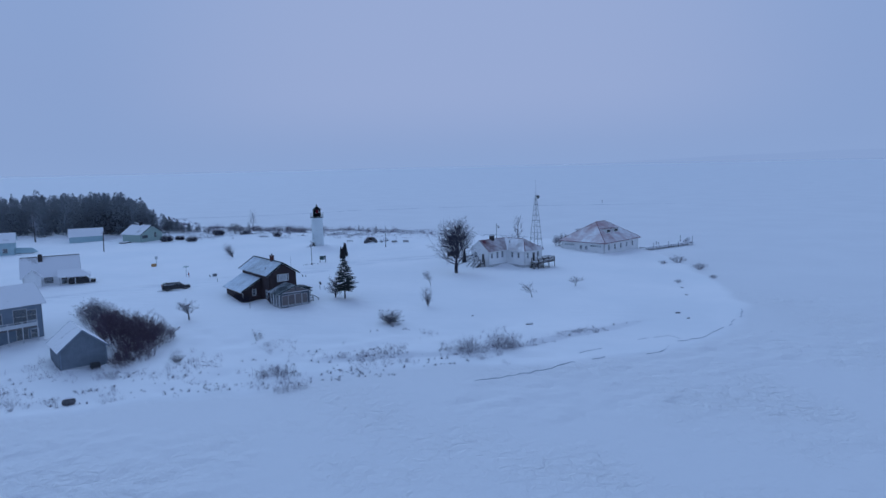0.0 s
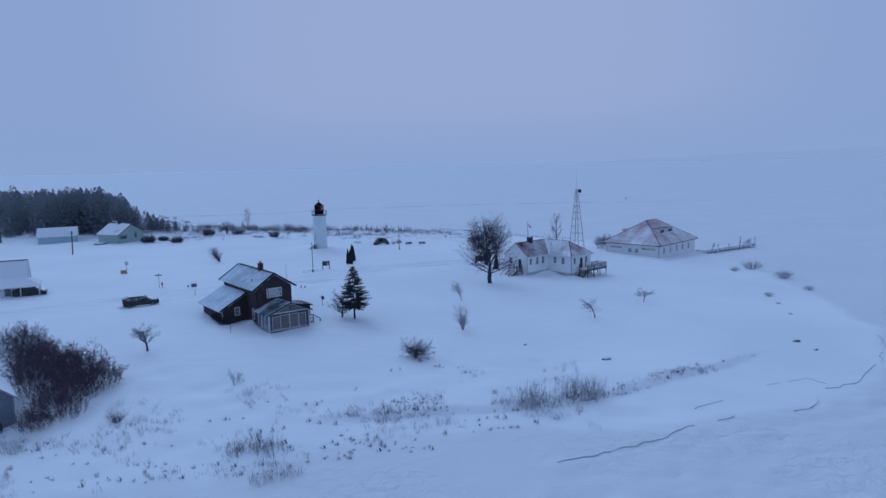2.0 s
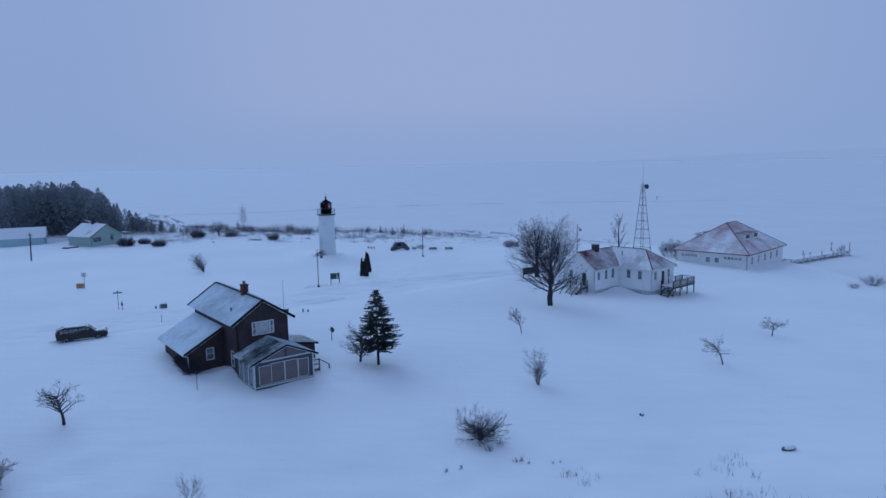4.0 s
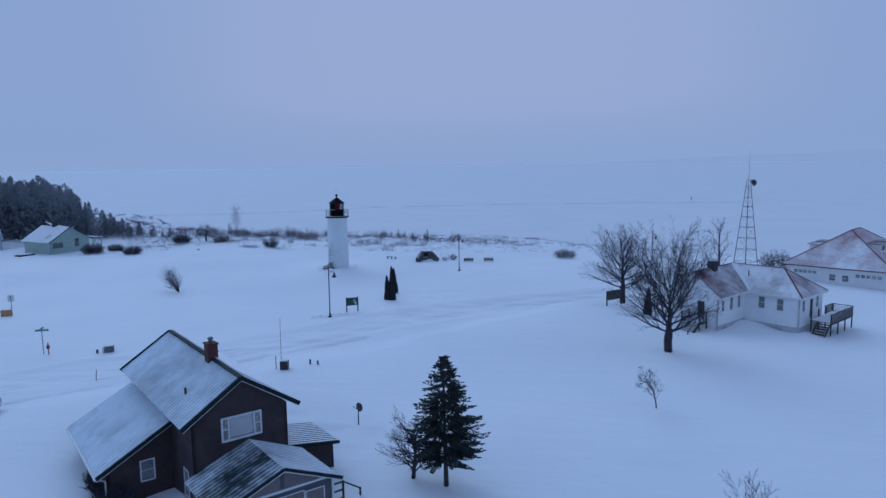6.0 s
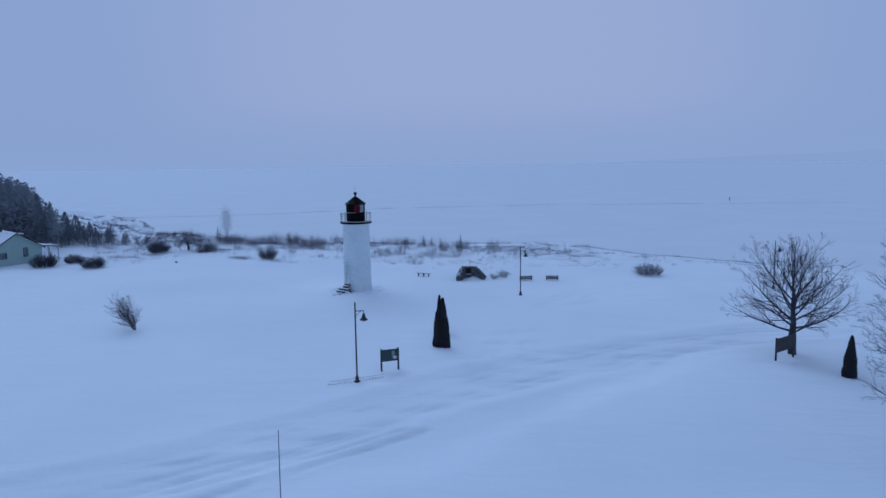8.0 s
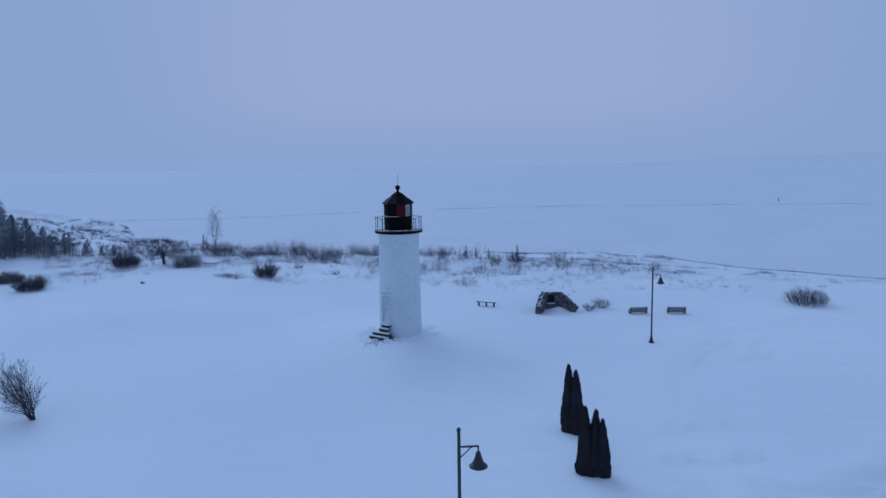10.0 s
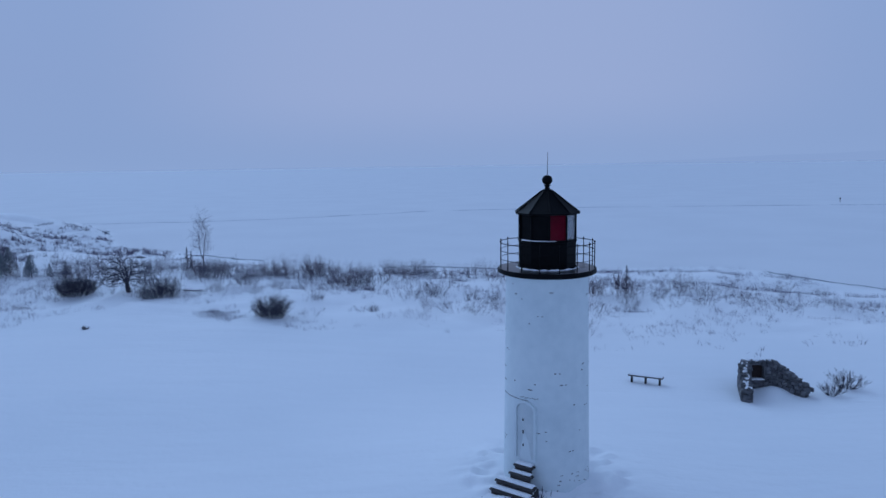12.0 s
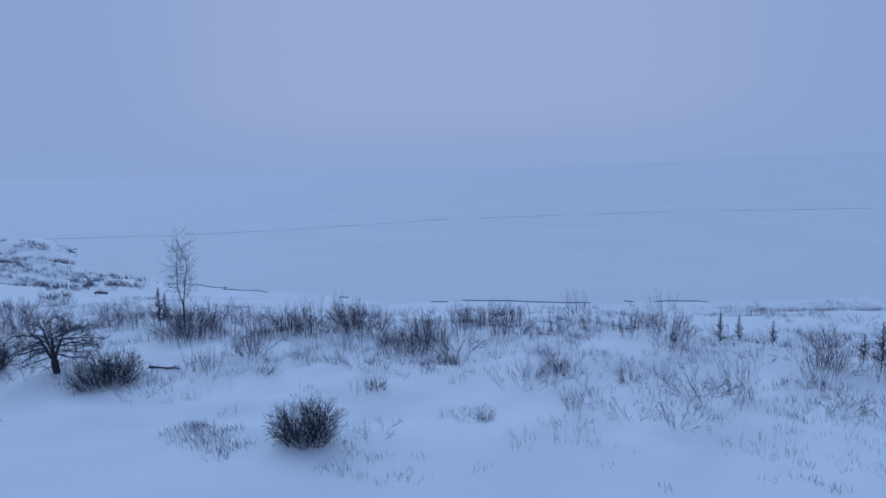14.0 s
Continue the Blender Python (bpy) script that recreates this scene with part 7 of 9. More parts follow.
def grow(w, rr, p, d, length, r, level, n=4, spread=0.75, lift=0.10, kids=(1, 2), shrink=0.56, wander=0.16, wind=(0, 0, 0), rmin=0.004):
    """One branch and its side branches."""
    step = length / n
    for i in range(n):
        d = (d + Vector((rr.gauss(0, wander), rr.gauss(0, wander), rr.gauss(0, wander * 0.6) + lift)) + Vector(wind)).normalized()
        q = p + d * step
        r1 = max(rmin, r * (1 - 0.22 if i < n - 1 else 0.6))
        w.seg(p, q, r, r1)
        p, r = q, r1
        if level > 0 and (i > 0 or level < 2):
            for _ in range(rr.randint(*kids)):
                side = d.cross(Vector((rr.gauss(0, 1), rr.gauss(0, 1), rr.gauss(0, 1)))).normalized()
                cd = (d + side * rr.uniform(spread * 0.7, spread * 1.3)).normalized()
                grow(w, rr, p, cd, length * shrink * rr.uniform(0.75, 1.15) * (1 - 0.12 * i), max(rmin, r * 0.62), level - 1, max(2, n - 1), spread, lift, kids, shrink, wander, wind, rmin)


def bare_tree(seed, height, clear, crown, trunk_r, primaries, levels=3, wind=(0, 0, 0), rise=(0.15, 1.0), shape=0.6, wander=0.14):
    """Trunk and crown meshes of a leafless tree, its foot at the origin."""
    rr = random.Random(seed)
    tw, cw = Wood(), Wood()
    p, r = Vector((0, 0, -0.3)), trunk_r
    n = 9
    pts = [(p.copy(), r * 1.25)]
    for i in range(n):
        p = p + Vector((rr.gauss(0, 0.06) + wind[0] * 1.2, rr.gauss(0, 0.06) + wind[1] * 1.2, 1)) * ((height * 0.92 + 0.3) / n)
        r = trunk_r * (1 - (i + 1) / n) ** 0.8 + 0.02
        pts.append((p.copy(), r))
    for (a, ra), (b, rb) in zip(pts, pts[1:]):
        tw.seg(a, b, ra, rb)
    for k in range(primaries):
        t = (k + rr.random() * 0.8) / primaries
        z = clear + (height * 0.9 - clear) * t ** 0.9
        f = min(n - 1, int((z + 0.3) / ((height * 0.92 + 0.3) / n)))
        (a, ra), (b, rb) = pts[f], pts[f + 1]
        s = (z - a.z) / max(1e-6, b.z - a.z)
        o_ = a.lerp(b, min(1, max(0, s)))
        az = k * 2.39996 + rr.uniform(-0.4, 0.4)
        up = rise[0] + (rise[1] - rise[0]) * t
        d = Vector((math.cos(az), math.sin(az), up)).normalized()
        L = crown * (1 - shape * t) * rr.uniform(0.8, 1.1)
        grow(cw, rr, o_, d, L, max(0.02, (ra + (rb - ra) * s) * 0.48), levels, 5, 0.72, 0.06, (1, 2), 0.48, wander, wind, 0.008)
    return tw, cw


def plant_tree(name, x, y, trunk, crown, label, turn=0.0, scale=1.0, bark=None, group="", category="tree"):
    t = thing(name, pose(x, y, ground_z(x, y), 0, 0, turn) @ Matrix.Diagonal((scale, scale, scale, 1)), label, category, group)
    part("trunk", trunk, bark or M_BARK, t)
    part("crown", crown, M_TWIG, t)
    return t


def crown_tree(seed, height, clear, reach, trunk_r, points, low=0.0, step=0.36, twig=0.7, leaders=5, kill=0.45, see=2.4, wind=0.0, stiff=1.1):
    """A bare tree whose branches grow towards points scattered through a rounded crown."""
    rs_ = np.random.RandomState(seed)
    rr = random.Random(seed)
    zc, hz = clear + (height - clear) * (0.46 - low * 0.2), (height - clear) * 0.54
    q = rs_.normal(size=(points, 3))
    q /= np.linalg.norm(q, axis=1, keepdims=True)
    q *= rs_.rand(points, 1) ** 0.42
    pts = q * [reach, reach, hz] + [0, 0, zc]
    pts[:, 2] -= low * 0.16 * np.hypot(pts[:, 0], pts[:, 1])
    pts = pts[(pts[:, 2] > clear * 0.75) & (np.hypot(pts[:, 0], pts[:, 1]) < 0.5 + reach * 1.05)]
    nodes, parent, heads = [], [], []
    z = -0.4
    while z < clear:
        nodes.append((rs_.normal(0, 0.02), rs_.normal(0, 0.02), z))
        parent.append(len(nodes) - 2)
        heads.append((0, 0, 1.0))
        z += 0.4
    root = len(nodes) - 1
    for k in range(leaders):
        az, tilt = k * 2.39996 + rr.uniform(-0.3, 0.3), 0.10 + 0.75 * k / leaders + 0.1 * low
        d = Vector((math.cos(az) * tilt, math.sin(az) * tilt, 1)).normalized()
        p, last = Vector(nodes[root]), root
        for i in range(int((height - clear) * (0.62 - 0.12 * k / leaders) / step)):
            d = (d + Vector((rr.gauss(0, 0.07), rr.gauss(0, 0.07), 0.05))).normalized()
            p = p + d * step
            nodes.append(tuple(p))
            parent.append(last)
            heads.append(tuple(d))
            last = len(nodes) - 1
    N, H = np.array(nodes), np.array(heads)
    D = np.linalg.norm(pts[:, None] - N[None], axis=2)
    near, dist = D.argmin(1), D.min(1)
    alive = np.ones(len(pts), bool)
    for it in range(90):
        act = alive & (dist < see)
        if not act.any():
            break
        v = pts[act] - N[near[act]]
        v /= np.linalg.norm(v, axis=1, keepdims=True)
        acc = np.zeros_like(N)
        np.add.at(acc, near[act], v)
        grow_at = np.unique(near[act])
        d = acc[grow_at]
        d /= np.maximum(np.linalg.norm(d, axis=1, keepdims=True), 1e-6)
        d = d + stiff * H[grow_at] + [wind, 0, 0.08] + rs_.normal(0, 0.06, d.shape)
        d /= np.linalg.norm(d, axis=1, keepdims=True)
        nw = N[grow_at] + d * step
        free = np.array([np.linalg.norm(N - p, axis=1).min() > step * 0.55 for p in nw])
        stuck = grow_at[~free]
        alive[np.isin(near, stuck)] = False
        nw, d, grow_at = nw[free], d[free], grow_at[free]
        if not len(nw):
            continue
        k0 = len(N)
        N, H = np.vstack([N, nw]), np.vstack([H, d])
        parent += grow_at.tolist()
        D = np.linalg.norm(pts[:, None] - nw[None], axis=2)
        m, dm_ = D.argmin(1), D.min(1)
        better = dm_ < dist
        near[better], dist[better] = m[better] + k0, dm_[better]
        alive &= dist > kill
    N[:, 0] += wind * 1.2 * np.maximum(0, N[:, 2] - clear * 0.6)
    n = len(N)
    load = np.zeros(n)
    kids = np.zeros(n, int)
    for i in range(n - 1, 0, -1):
        load[i] = max(load[i], 1.0)
        load[parent[i]] += load[i]
        kids[parent[i]] += 1
    rad = np.maximum(0.007, trunk_r * (load / load[0]) ** 0.5)
    tw, cw = Wood(), Wood()
    for i in range(1, n):
        p = parent[i]
        w_ = tw if N[i, 2] <= clear + 0.1 and math.hypot(N[i, 0], N[i, 1]) < 0.3 else cw
        w_.seg(tuple(N[p]), tuple(N[i]), min(rad[p], rad[i] * 1.25), rad[i])
        if rad[i] < 0.03:
            for _ in range(1 if kids[i] else 3):
                dd = Vector(H[i]) + Vector((rr.gauss(0, 0.55), rr.gauss(0, 0.55), rr.gauss(0, 0.4) + 0.12))
                grow(cw, rr, Vector(N[i]), dd.normalized(), twig * rr.uniform(0.5, 1.3), 0.008, 1 if rr.random() < 0.5 else 0, 3, 0.6, 0.05, (1, 1), 0.55, 0.14, (0, 0, 0), 0.005)
    return tw, cw


def fan(w, rr, p, d, L, r, level, wind=(0, 0, 0), rmin=0.0065, dense=1.0):
    """A tapering branch with side branches at acute angles all along it."""
    n = max(2, int(L / (0.42 if level > 1 else 0.26)))
    step, r0 = L / n, r
    for i in range(n):
        t = (i + 1) / n
        d = (d + Vector((rr.gauss(0, 0.05), rr.gauss(0, 0.05), rr.gauss(0, 0.04) + 0.015)) + Vector(wind)).normalized()
        q = p + d * step
        r1 = max(rmin, r0 * (1 - 0.88 * t))
        w.seg(p, q, r, r1)
        p, r = q, r1
        if level > 0 and t > 0.12:
            for _ in range(int(dense * (rr.choice((1, 1, 2)) if level > 1 else rr.choice((1, 2))) + rr.random())):
                side = d.cross(Vector((rr.gauss(0, 1), rr.gauss(0, 1), rr.gauss(0, 1)))).normalized()
                fan(w, rr, p, (d + side * rr.uniform(0.5, 0.95) + Vector((0, 0, 0.08))).normalized(), (L * 0.46 * (1 - 0.62 * t) + 0.16) * rr.uniform(0.7, 1.15), max(rmin, r * 0.55), level - 1, wind, rmin, dense)


def limb_tree(seed, height, clear, reach, trunk_r, limbs, low, leader=0.6, dense=0.95):
    """A bare maple: a trunk that runs on as a leader, limbs rising from it to a rounded outline, with fine shoots at acute angles."""
    rr = random.Random(seed)
    tw, cw = Wood(), Wood()
    n, top = 12, clear + (height - clear) * leader
    pts, p = [], Vector((0, 0, -0.4))
    for i in range(n + 1):
        pts.append(p)
        if i:
            tw.seg(pts[-2], p, *(trunk_r * (1.28 if q.z <= clear else 1.0 - 0.85 * (q.z - clear) / (top - clear)) for q in pts[-2:]))
        p = Vector((p.x + rr.gauss(0, 0.04), p.y + rr.gauss(0, 0.04), -0.4 + (top + 0.4) * (i + 1) / n))
    zc, rz = clear + (height - clear) * 0.36, (height - clear) * 0.64
    for k in range(limbs):
        u = k / (limbs - 1)
        z = clear - 0.15 + (top - clear) * u
        f = (z + 0.4) / (top + 0.4) * n
        o_ = pts[min(n - 1, int(f))].lerp(pts[min(n, int(f) + 1)], min(1.0, f - min(n - 1, int(f))))
        az = k * 2.39996 + rr.uniform(-0.3, 0.3)
        el = radians(low + (72 - low) * u ** 0.8 + rr.uniform(-6, 6))
        d = Vector((math.cos(az) * math.cos(el), math.sin(az) * math.cos(el), math.sin(el)))
        # way from the limb's foot to the rounded outline of the crown
        A = (d.x ** 2 + d.y ** 2) / reach ** 2 + d.z ** 2 / rz ** 2
        B = d.z * (o_.z - zc) / rz ** 2
        C = ((o_.z - zc) / rz) ** 2 - 1
        L = (-B + math.sqrt(max(0.0, B * B - A * C))) / A
        fan(cw, rr, o_, d, max(1.0, L * rr.uniform(0.88, 1.04)), trunk_r * (0.42 - 0.22 * u), 3, (0, 0, 0.010), 0.0065, dense)
    return tw, cw


def flag_tree(seed, h, clear, limbs, reach, wind, trunk_r=0.06, rise=(0.2, 1.0), lean=0.0):
    """A small bare tree whose crown the wind has swept to one side."""
    rr = random.Random(seed)
    tw, cw = Wood(), Wood()
    p, d, n = Vector((0, 0, -0.3)), Vector((lean, 0, 1)).normalized(), 7
    pts = [p]
    for i in range(n):
        d = (d + Vector((wind * 0.35 + rr.gauss(0, 0.07), rr.gauss(0, 0.07), 0))).normalized()
        q = p + d * (h * 0.8 + 0.3) / n
        tw.seg(p, q, trunk_r * (1.15 - i / n), trunk_r * (1.15 - (i + 1) / n) + 0.008)
        p = q
        pts.append(p)
    for k in range(limbs):
        t = (k + rr.random()) / limbs
        f = clear + (1 - clear) * t
        a = min(n - 1, int(f * n))
        o_ = pts[a].lerp(pts[a + 1], f * n - a)
        az = k * 2.39996 + rr.uniform(-0.4, 0.4)
        up = rise[0] + (rise[1] - rise[0]) * rr.random()
        d = Vector((math.cos(az) + wind * 1.2, math.sin(az), up)).normalized()
        fan(cw, rr, o_, d, reach * rr.uniform(0.6, 1.1) * (1 - 0.3 * t), trunk_r * 0.45, 2, (wind * 0.16, 0, 0), 0.006, 1.4)
    return tw, cw


tw, cw = limb_tree(3, 12.0, 1.9, 5.6, 0.30, 25, 10, 0.38)
plant_tree("bare_tree", 14.28, 110.83, tw.data("trunk", M_BARK, 8), cw.data("crown", M_TWIG), "large bare maple with a rounded crown beside the white house", 15)
tw, cw = limb_tree(8, 9.3, 1.9, 5.4, 0.27, 26, 6, 0.66)
plant_tree("bare_tree", 15.44, 131.3, tw.data("trunk", M_BARK, 8), cw.data("crown", M_TWIG), "bare maple with wide low boughs by the notice board", 40)
tw, cw = bare_tree(12, 9.5, 2.2, 3.0, 0.20, 18, 2, (0, 0, 0), (0.6, 1.8), 0.5)
plant_tree("bare_tree", 32.5, 143.5, tw.data("trunk", M_BARK, 7), cw.data("crown", M_BRUSH), "slim bare tree behind the white house", 0)
plant_tree("bare_tree", -128.0, 197.0, tw.data("trunk", M_BARK, 7), cw.data("crown", M_FROST), "pale bare tree at the edge of the woods", 80, 1.1)

# small wind-bent trees on the slope
for x, y, args, lab in ((8.5, 96.3, (20, 2.9, 0.35, 22, 1.3, -0.30, 0.05, (0.9, 2.2), -0.05), "thin wind-bent sapling on the snowy slope"), (27.2, 84.2, (21, 3.0, 0.5, 18, 1.4, -0.38, 0.075, (-0.1, 0.7), 0.08), "wind-bent little tree leaning over the snow"),
                        (37.7, 95.5, (22, 1.9, 0.5, 16, 1.7, -0.12, 0.075, (0.1, 0.5), 0.0), "low spreading wind-bent tree in the snow"), (-31.0, 70.1, (23, 3.1, 0.42, 24, 1.8, -0.18, 0.13, (0.2, 0.9), 0.0), "small gnarled apple tree in the snow")):
    tw, cw = flag_tree(*args)
    plant_tree("small_tree", x, y, tw.data("trunk", M_BARK, 5), cw.data("crown", M_TWIG), lab, 0, 1.0, None, "wind-bent trees")
tw, cw = crown_tree(31, 7.6, 1.8, 1.0, 0.075, 420, 0.0, 0.3, 0.75, 2, 0.3, 1.6)
plant_tree("birch", -57.2, 213.5, tw.data("trunk", M_BARK, 6), cw.data("crown", M_BRUSH), "tall thin bare birch among the dune shrubs", 0, 0.95)


tw, cw = crown_tree(44, 3.9, 0.9, 2.9, 0.22, 900, 0.5, 0.22, 0.5, 5, 0.24, 1.6, 0, 0.5)
plant_tree("apple_tree", -60.0, 199.6, tw.data("trunk", M_BARK, 7), cw.data("crown", M_TWIG), "gnarled dark apple tree with a twisted spreading crown", 10)


def bush_mesh(seed, height, width, stems, level=2, mat=None, wind=(0, 0, 0), fan=1.0, name="crown", thick=1.0, foot=0.18):
    rr = random.Random(seed)
    w = Wood()
    for k in range(stems):
        az, tilt = rr.uniform(0, 2 * math.pi), rr.uniform(0.05, 1.0) * fan
        base = Vector((math.cos(az), math.sin(az), 0)) * width * foot * math.sqrt(rr.random()) + Vector((0, 0, -0.1))
        d = Vector((math.cos(az) * tilt * width / height, math.sin(az) * tilt * width / height, 1.0)).normalized()
        grow(w, rr, base, d, height * rr.uniform(0.65, 1.1), rr.uniform(0.012, 0.024) * (0.6 + height * 0.25) * thick, level, 4, 0.5, 0.03, (1, 2), 0.5, 0.13, wind, 0.004)
    return w.data(name, mat or M_TWIG)


def dome_mesh(seed, height, width, stems, mat, fine=0.012):
    """A dense low rounded bush."""
    rr = random.Random(seed)
    w = Wood()
    for k in range(stems):
        az, f = rr.uniform(0, 2 * math.pi), math.sqrt(rr.random())
        base = Vector((math.cos(az), math.sin(az), 0)) * width * 0.34 * f + Vector((0, 0, -0.1))
        d = Vector((math.cos(az) * f * 0.8, math.sin(az) * f * 0.8, 1.0)).normalized()
        grow(w, rr, base, d, height * math.sqrt(1 - 0.6 * f * f) * rr.uniform(0.8, 1.0), fine * 1.6, 1, 5, 0.7, 0.0, (1, 2), 0.42, 0.14, (0, 0, 0), fine)
    return w.data("crown", mat)


def plant_bush(name, x, y, mesh, label, scale=1.0, turn=0.0, group="", squash=1.0, category="shrub"):
    b = thing(name, pose(x, y, ground_z(x, y), 0, 0, turn) @ Matrix.Diagonal((scale, scale, scale * squash, 1)), label, category, group)
    part("crown", mesh, M_TWIG, b)
    return b


# named shrubs
plant_bush("shrub", -42.7, 188.5, dome_mesh(50, 2.1, 2.5, 230, M_TWIG, 0.0055), "dense dark rounded shrub standing alone in snow", 1.0)
B_OPEN = dome_mesh(51, 2.2, 3.8, 210, M_TWIG, 0.006)
plant_bush("shrub", -55.8, 197.2, B_OPEN, "wide dark leafless shrub at the dune edge", 1.05)
tw, cw = flag_tree(52, 1.1, 0.12, 44, 2.5, 0.0, 0.10, (0.15, 1.1))
plant_tree("shrub", 1.8, 67.6, tw.data("stems", M_BARK, 5), cw.data("crown", M_TWIG), "wide dark bare bush on the snowy slope", 0, 1.0, None, "", "shrub")
plant_bush("shrub", 2.6, 66.6, bush_mesh(521, 0.9, 1.5, 26, 1, M_FROST, (0, 0, 0), 1.0, foot=0.5), "low weeds at the foot of a bush, frosted, paled for haze", 1.0)


def vase_mesh(seed, height, spread, stems, wind, mat, rmin=0.007, dense=1.0):
    """Upright stems from one foot, spreading like a vase, with fine shoots."""
    rr = random.Random(seed)
    w = Wood()
    for k in range(stems):
        az, tilt = k * 2.39996 + rr.uniform(-0.3, 0.3), math.sqrt((k + 0.5) / stems) * spread
        d = Vector((math.cos(az) * tilt + wind, math.sin(az) * tilt, 1)).normalized()
        fan(w, rr, Vector((math.cos(az), math.sin(az), 0)) * 0.12 * rr.random() + Vector((0, 0, -0.1)), d, height * rr.uniform(0.75, 1.05), 0.028, 2, (wind * 0.05, 0, 0), rmin, dense)
    return w.data("crown", mat)


plant_bush("shrub", 8.0, 79.5, vase_mesh(53, 3.1, 0.42, 11, -0.10, M_TWIG), "tall bare multi-stemmed sapling on the slope", 1.0)
plant_bush("shrub", -44.4, 142.2, vase_mesh(54, 3.3, 0.42, 18, -0.42, M_TWIG), "bare shrub leaning with the wind", 1.0)
tw, cw = flag_tree(55, 3.2, 0.2, 34, 2.4, -0.05, 0.13, (0.3, 1.4), -0.1)
plant_tree("shrub", -9.2, 85.0, tw.data("stems", M_BARK, 5), cw.data("crown", M_TWIG), "bare dark thicket beside the spruce", 0, 1.0, None, "", "shrub")
plant_bush("shrub", -25.7, 50.2, bush_mesh(56, 1.3, 1.6, 40, 1), "low dark shrub on the snowy bank", 1.0)
plant_bush("shrub", -17.2, 59.2, bush_mesh(57, 1.3, 1.4, 14, 2), "small bare shrub on the snowy bank", 1.0)
B_ROUND = dome_mesh(58, 2.0, 3.7, 200, M_TWIG, 0.010)
for x, y, s in ((-78.7, 186.4, 1.15), (-75.8, 190.0, 0.85), (-70.0, 185.0, 0.98), (-66.3, 201.5, 1.05), (-91.8, 197.5, 0.9)):
    plant_bush("shrub", x, y, B_ROUND, "dense rounded dark shrub near the green house", s, x * 40, "rounded shrubs by the green house")
B_FROST = bush_mesh(59, 2.1, 2.8, 60, 2, M_BRUSH, (0, 0, 0), 1.1)
plant_bush("shrub", 15.4, 170.6, dome_mesh(59, 1.8, 4.4, 170, M_BRUSH, 0.008), "broad dark shrub by the lake path", 1.0)
plant_bush("shrub", -5.1, 170.0, bush_mesh(60, 1.0, 1.5, 44, 2, None, (0, 0, 0), 1.0, thick=1.1), "small bare shrub beside the stone ruin", 0.9)
plant_bush("shrub", -6.6, 168.9, bush_mesh(61, 0.75, 0.8, 28, 2), "very small bare shrub beside the stone ruin", 1.0)
for x, y, s in ((70.5, 128.0, 1.0), (71.8, 117.5, 0.9), (66.0, 126.0, 0.5), (70.0, 105.5, 0.45), (60.5, 100.5, 0.4)):
    plant_bush("shrub", x, y, B_FROST, "frosted low shrub on the lakeside bank", s, x * 33, "shrubs on the lakeside bank", 0.7)

H_SHRUB = dome_mesh(62, 1.5, 1.7, 90, M_TWIG, 0.012)
for k, (x, y) in enumerate(((-24.9, 81.4), (-25.5, 82.5), (-26.2, 83.4), (-26.8, 84.4))):
    plant_bush("shrub", x, y, H_SHRUB, "low dark foundation shrub against the brown house", 0.9 - 0.1 * (k % 2), 60 * k, "shrubs along the brown house")

# big thicket by the shed
def thicket_mesh(seed, height, width, stems, mat):
    """A dense domed thicket, twigs ending on a rounded outline."""
    rr = random.Random(seed)
    w = Wood()
    for k in range(stems):
        az, f = rr.uniform(0, 2 * math.pi), math.sqrt(rr.random())
        base = Vector((math.cos(az), math.sin(az), 0)) * width * 0.5 * f + Vector((0, 0, -0.15))
        d = Vector((math.cos(az) * f * 0.42, math.sin(az) * f * 0.42, 1.0)).normalized()
        grow(w, rr, base, d, height * math.sqrt(1 - 0.62 * f * f) * rr.uniform(0.62, 0.95), 0.022, 2, 5, 0.85, 0.02, (1, 3), 0.36, 0.16, (0, 0, 0), 0.008)
    return w.data("crown", mat)


T_RUST, T_RUST2, T_GREY = thicket_mesh(70, 4.1, 4.9, 108, M_RUSTTWIG), thicket_mesh(71, 3.2, 4.6, 96, M_RUSTTWIG), thicket_mesh(72, 4.2, 4.6, 80, M_BRUSH)
for k, (x, y, m_, sc) in enumerate(((-35.6, 57.4, T_RUST, 1.12), (-32.4, 56.4, T_RUST, 0.98), (-31.4, 59.2, T_RUST2, 1.0), (-38.4, 61.6, T_RUST, 1.08), (-31.3, 51.6, T_RUST2, 1.0), (-43.4, 67.6, T_GREY, 1.0), (-34.4, 62.0, T_RUST, 1.0),
                                     (-32.0, 48.9, T_RUST2, 0.62), (-46.8, 71.4, T_GREY, 0.9), (-40.9, 65.2, T_RUST, 0.95))):
    plant_bush("tall_shrub", x - 0.5, y, m_, "tall dense rusty-brown thicket beside the shed" if m_ is not T_GREY else "tall dense grey-brown thicket near the shed", sc, 50 * k, "thicket by the shed")


plant_bush("tall_shrub", 46.5, 155.4, T_GREY, "rounded bare thicket beside the white station", 0.95, 20)

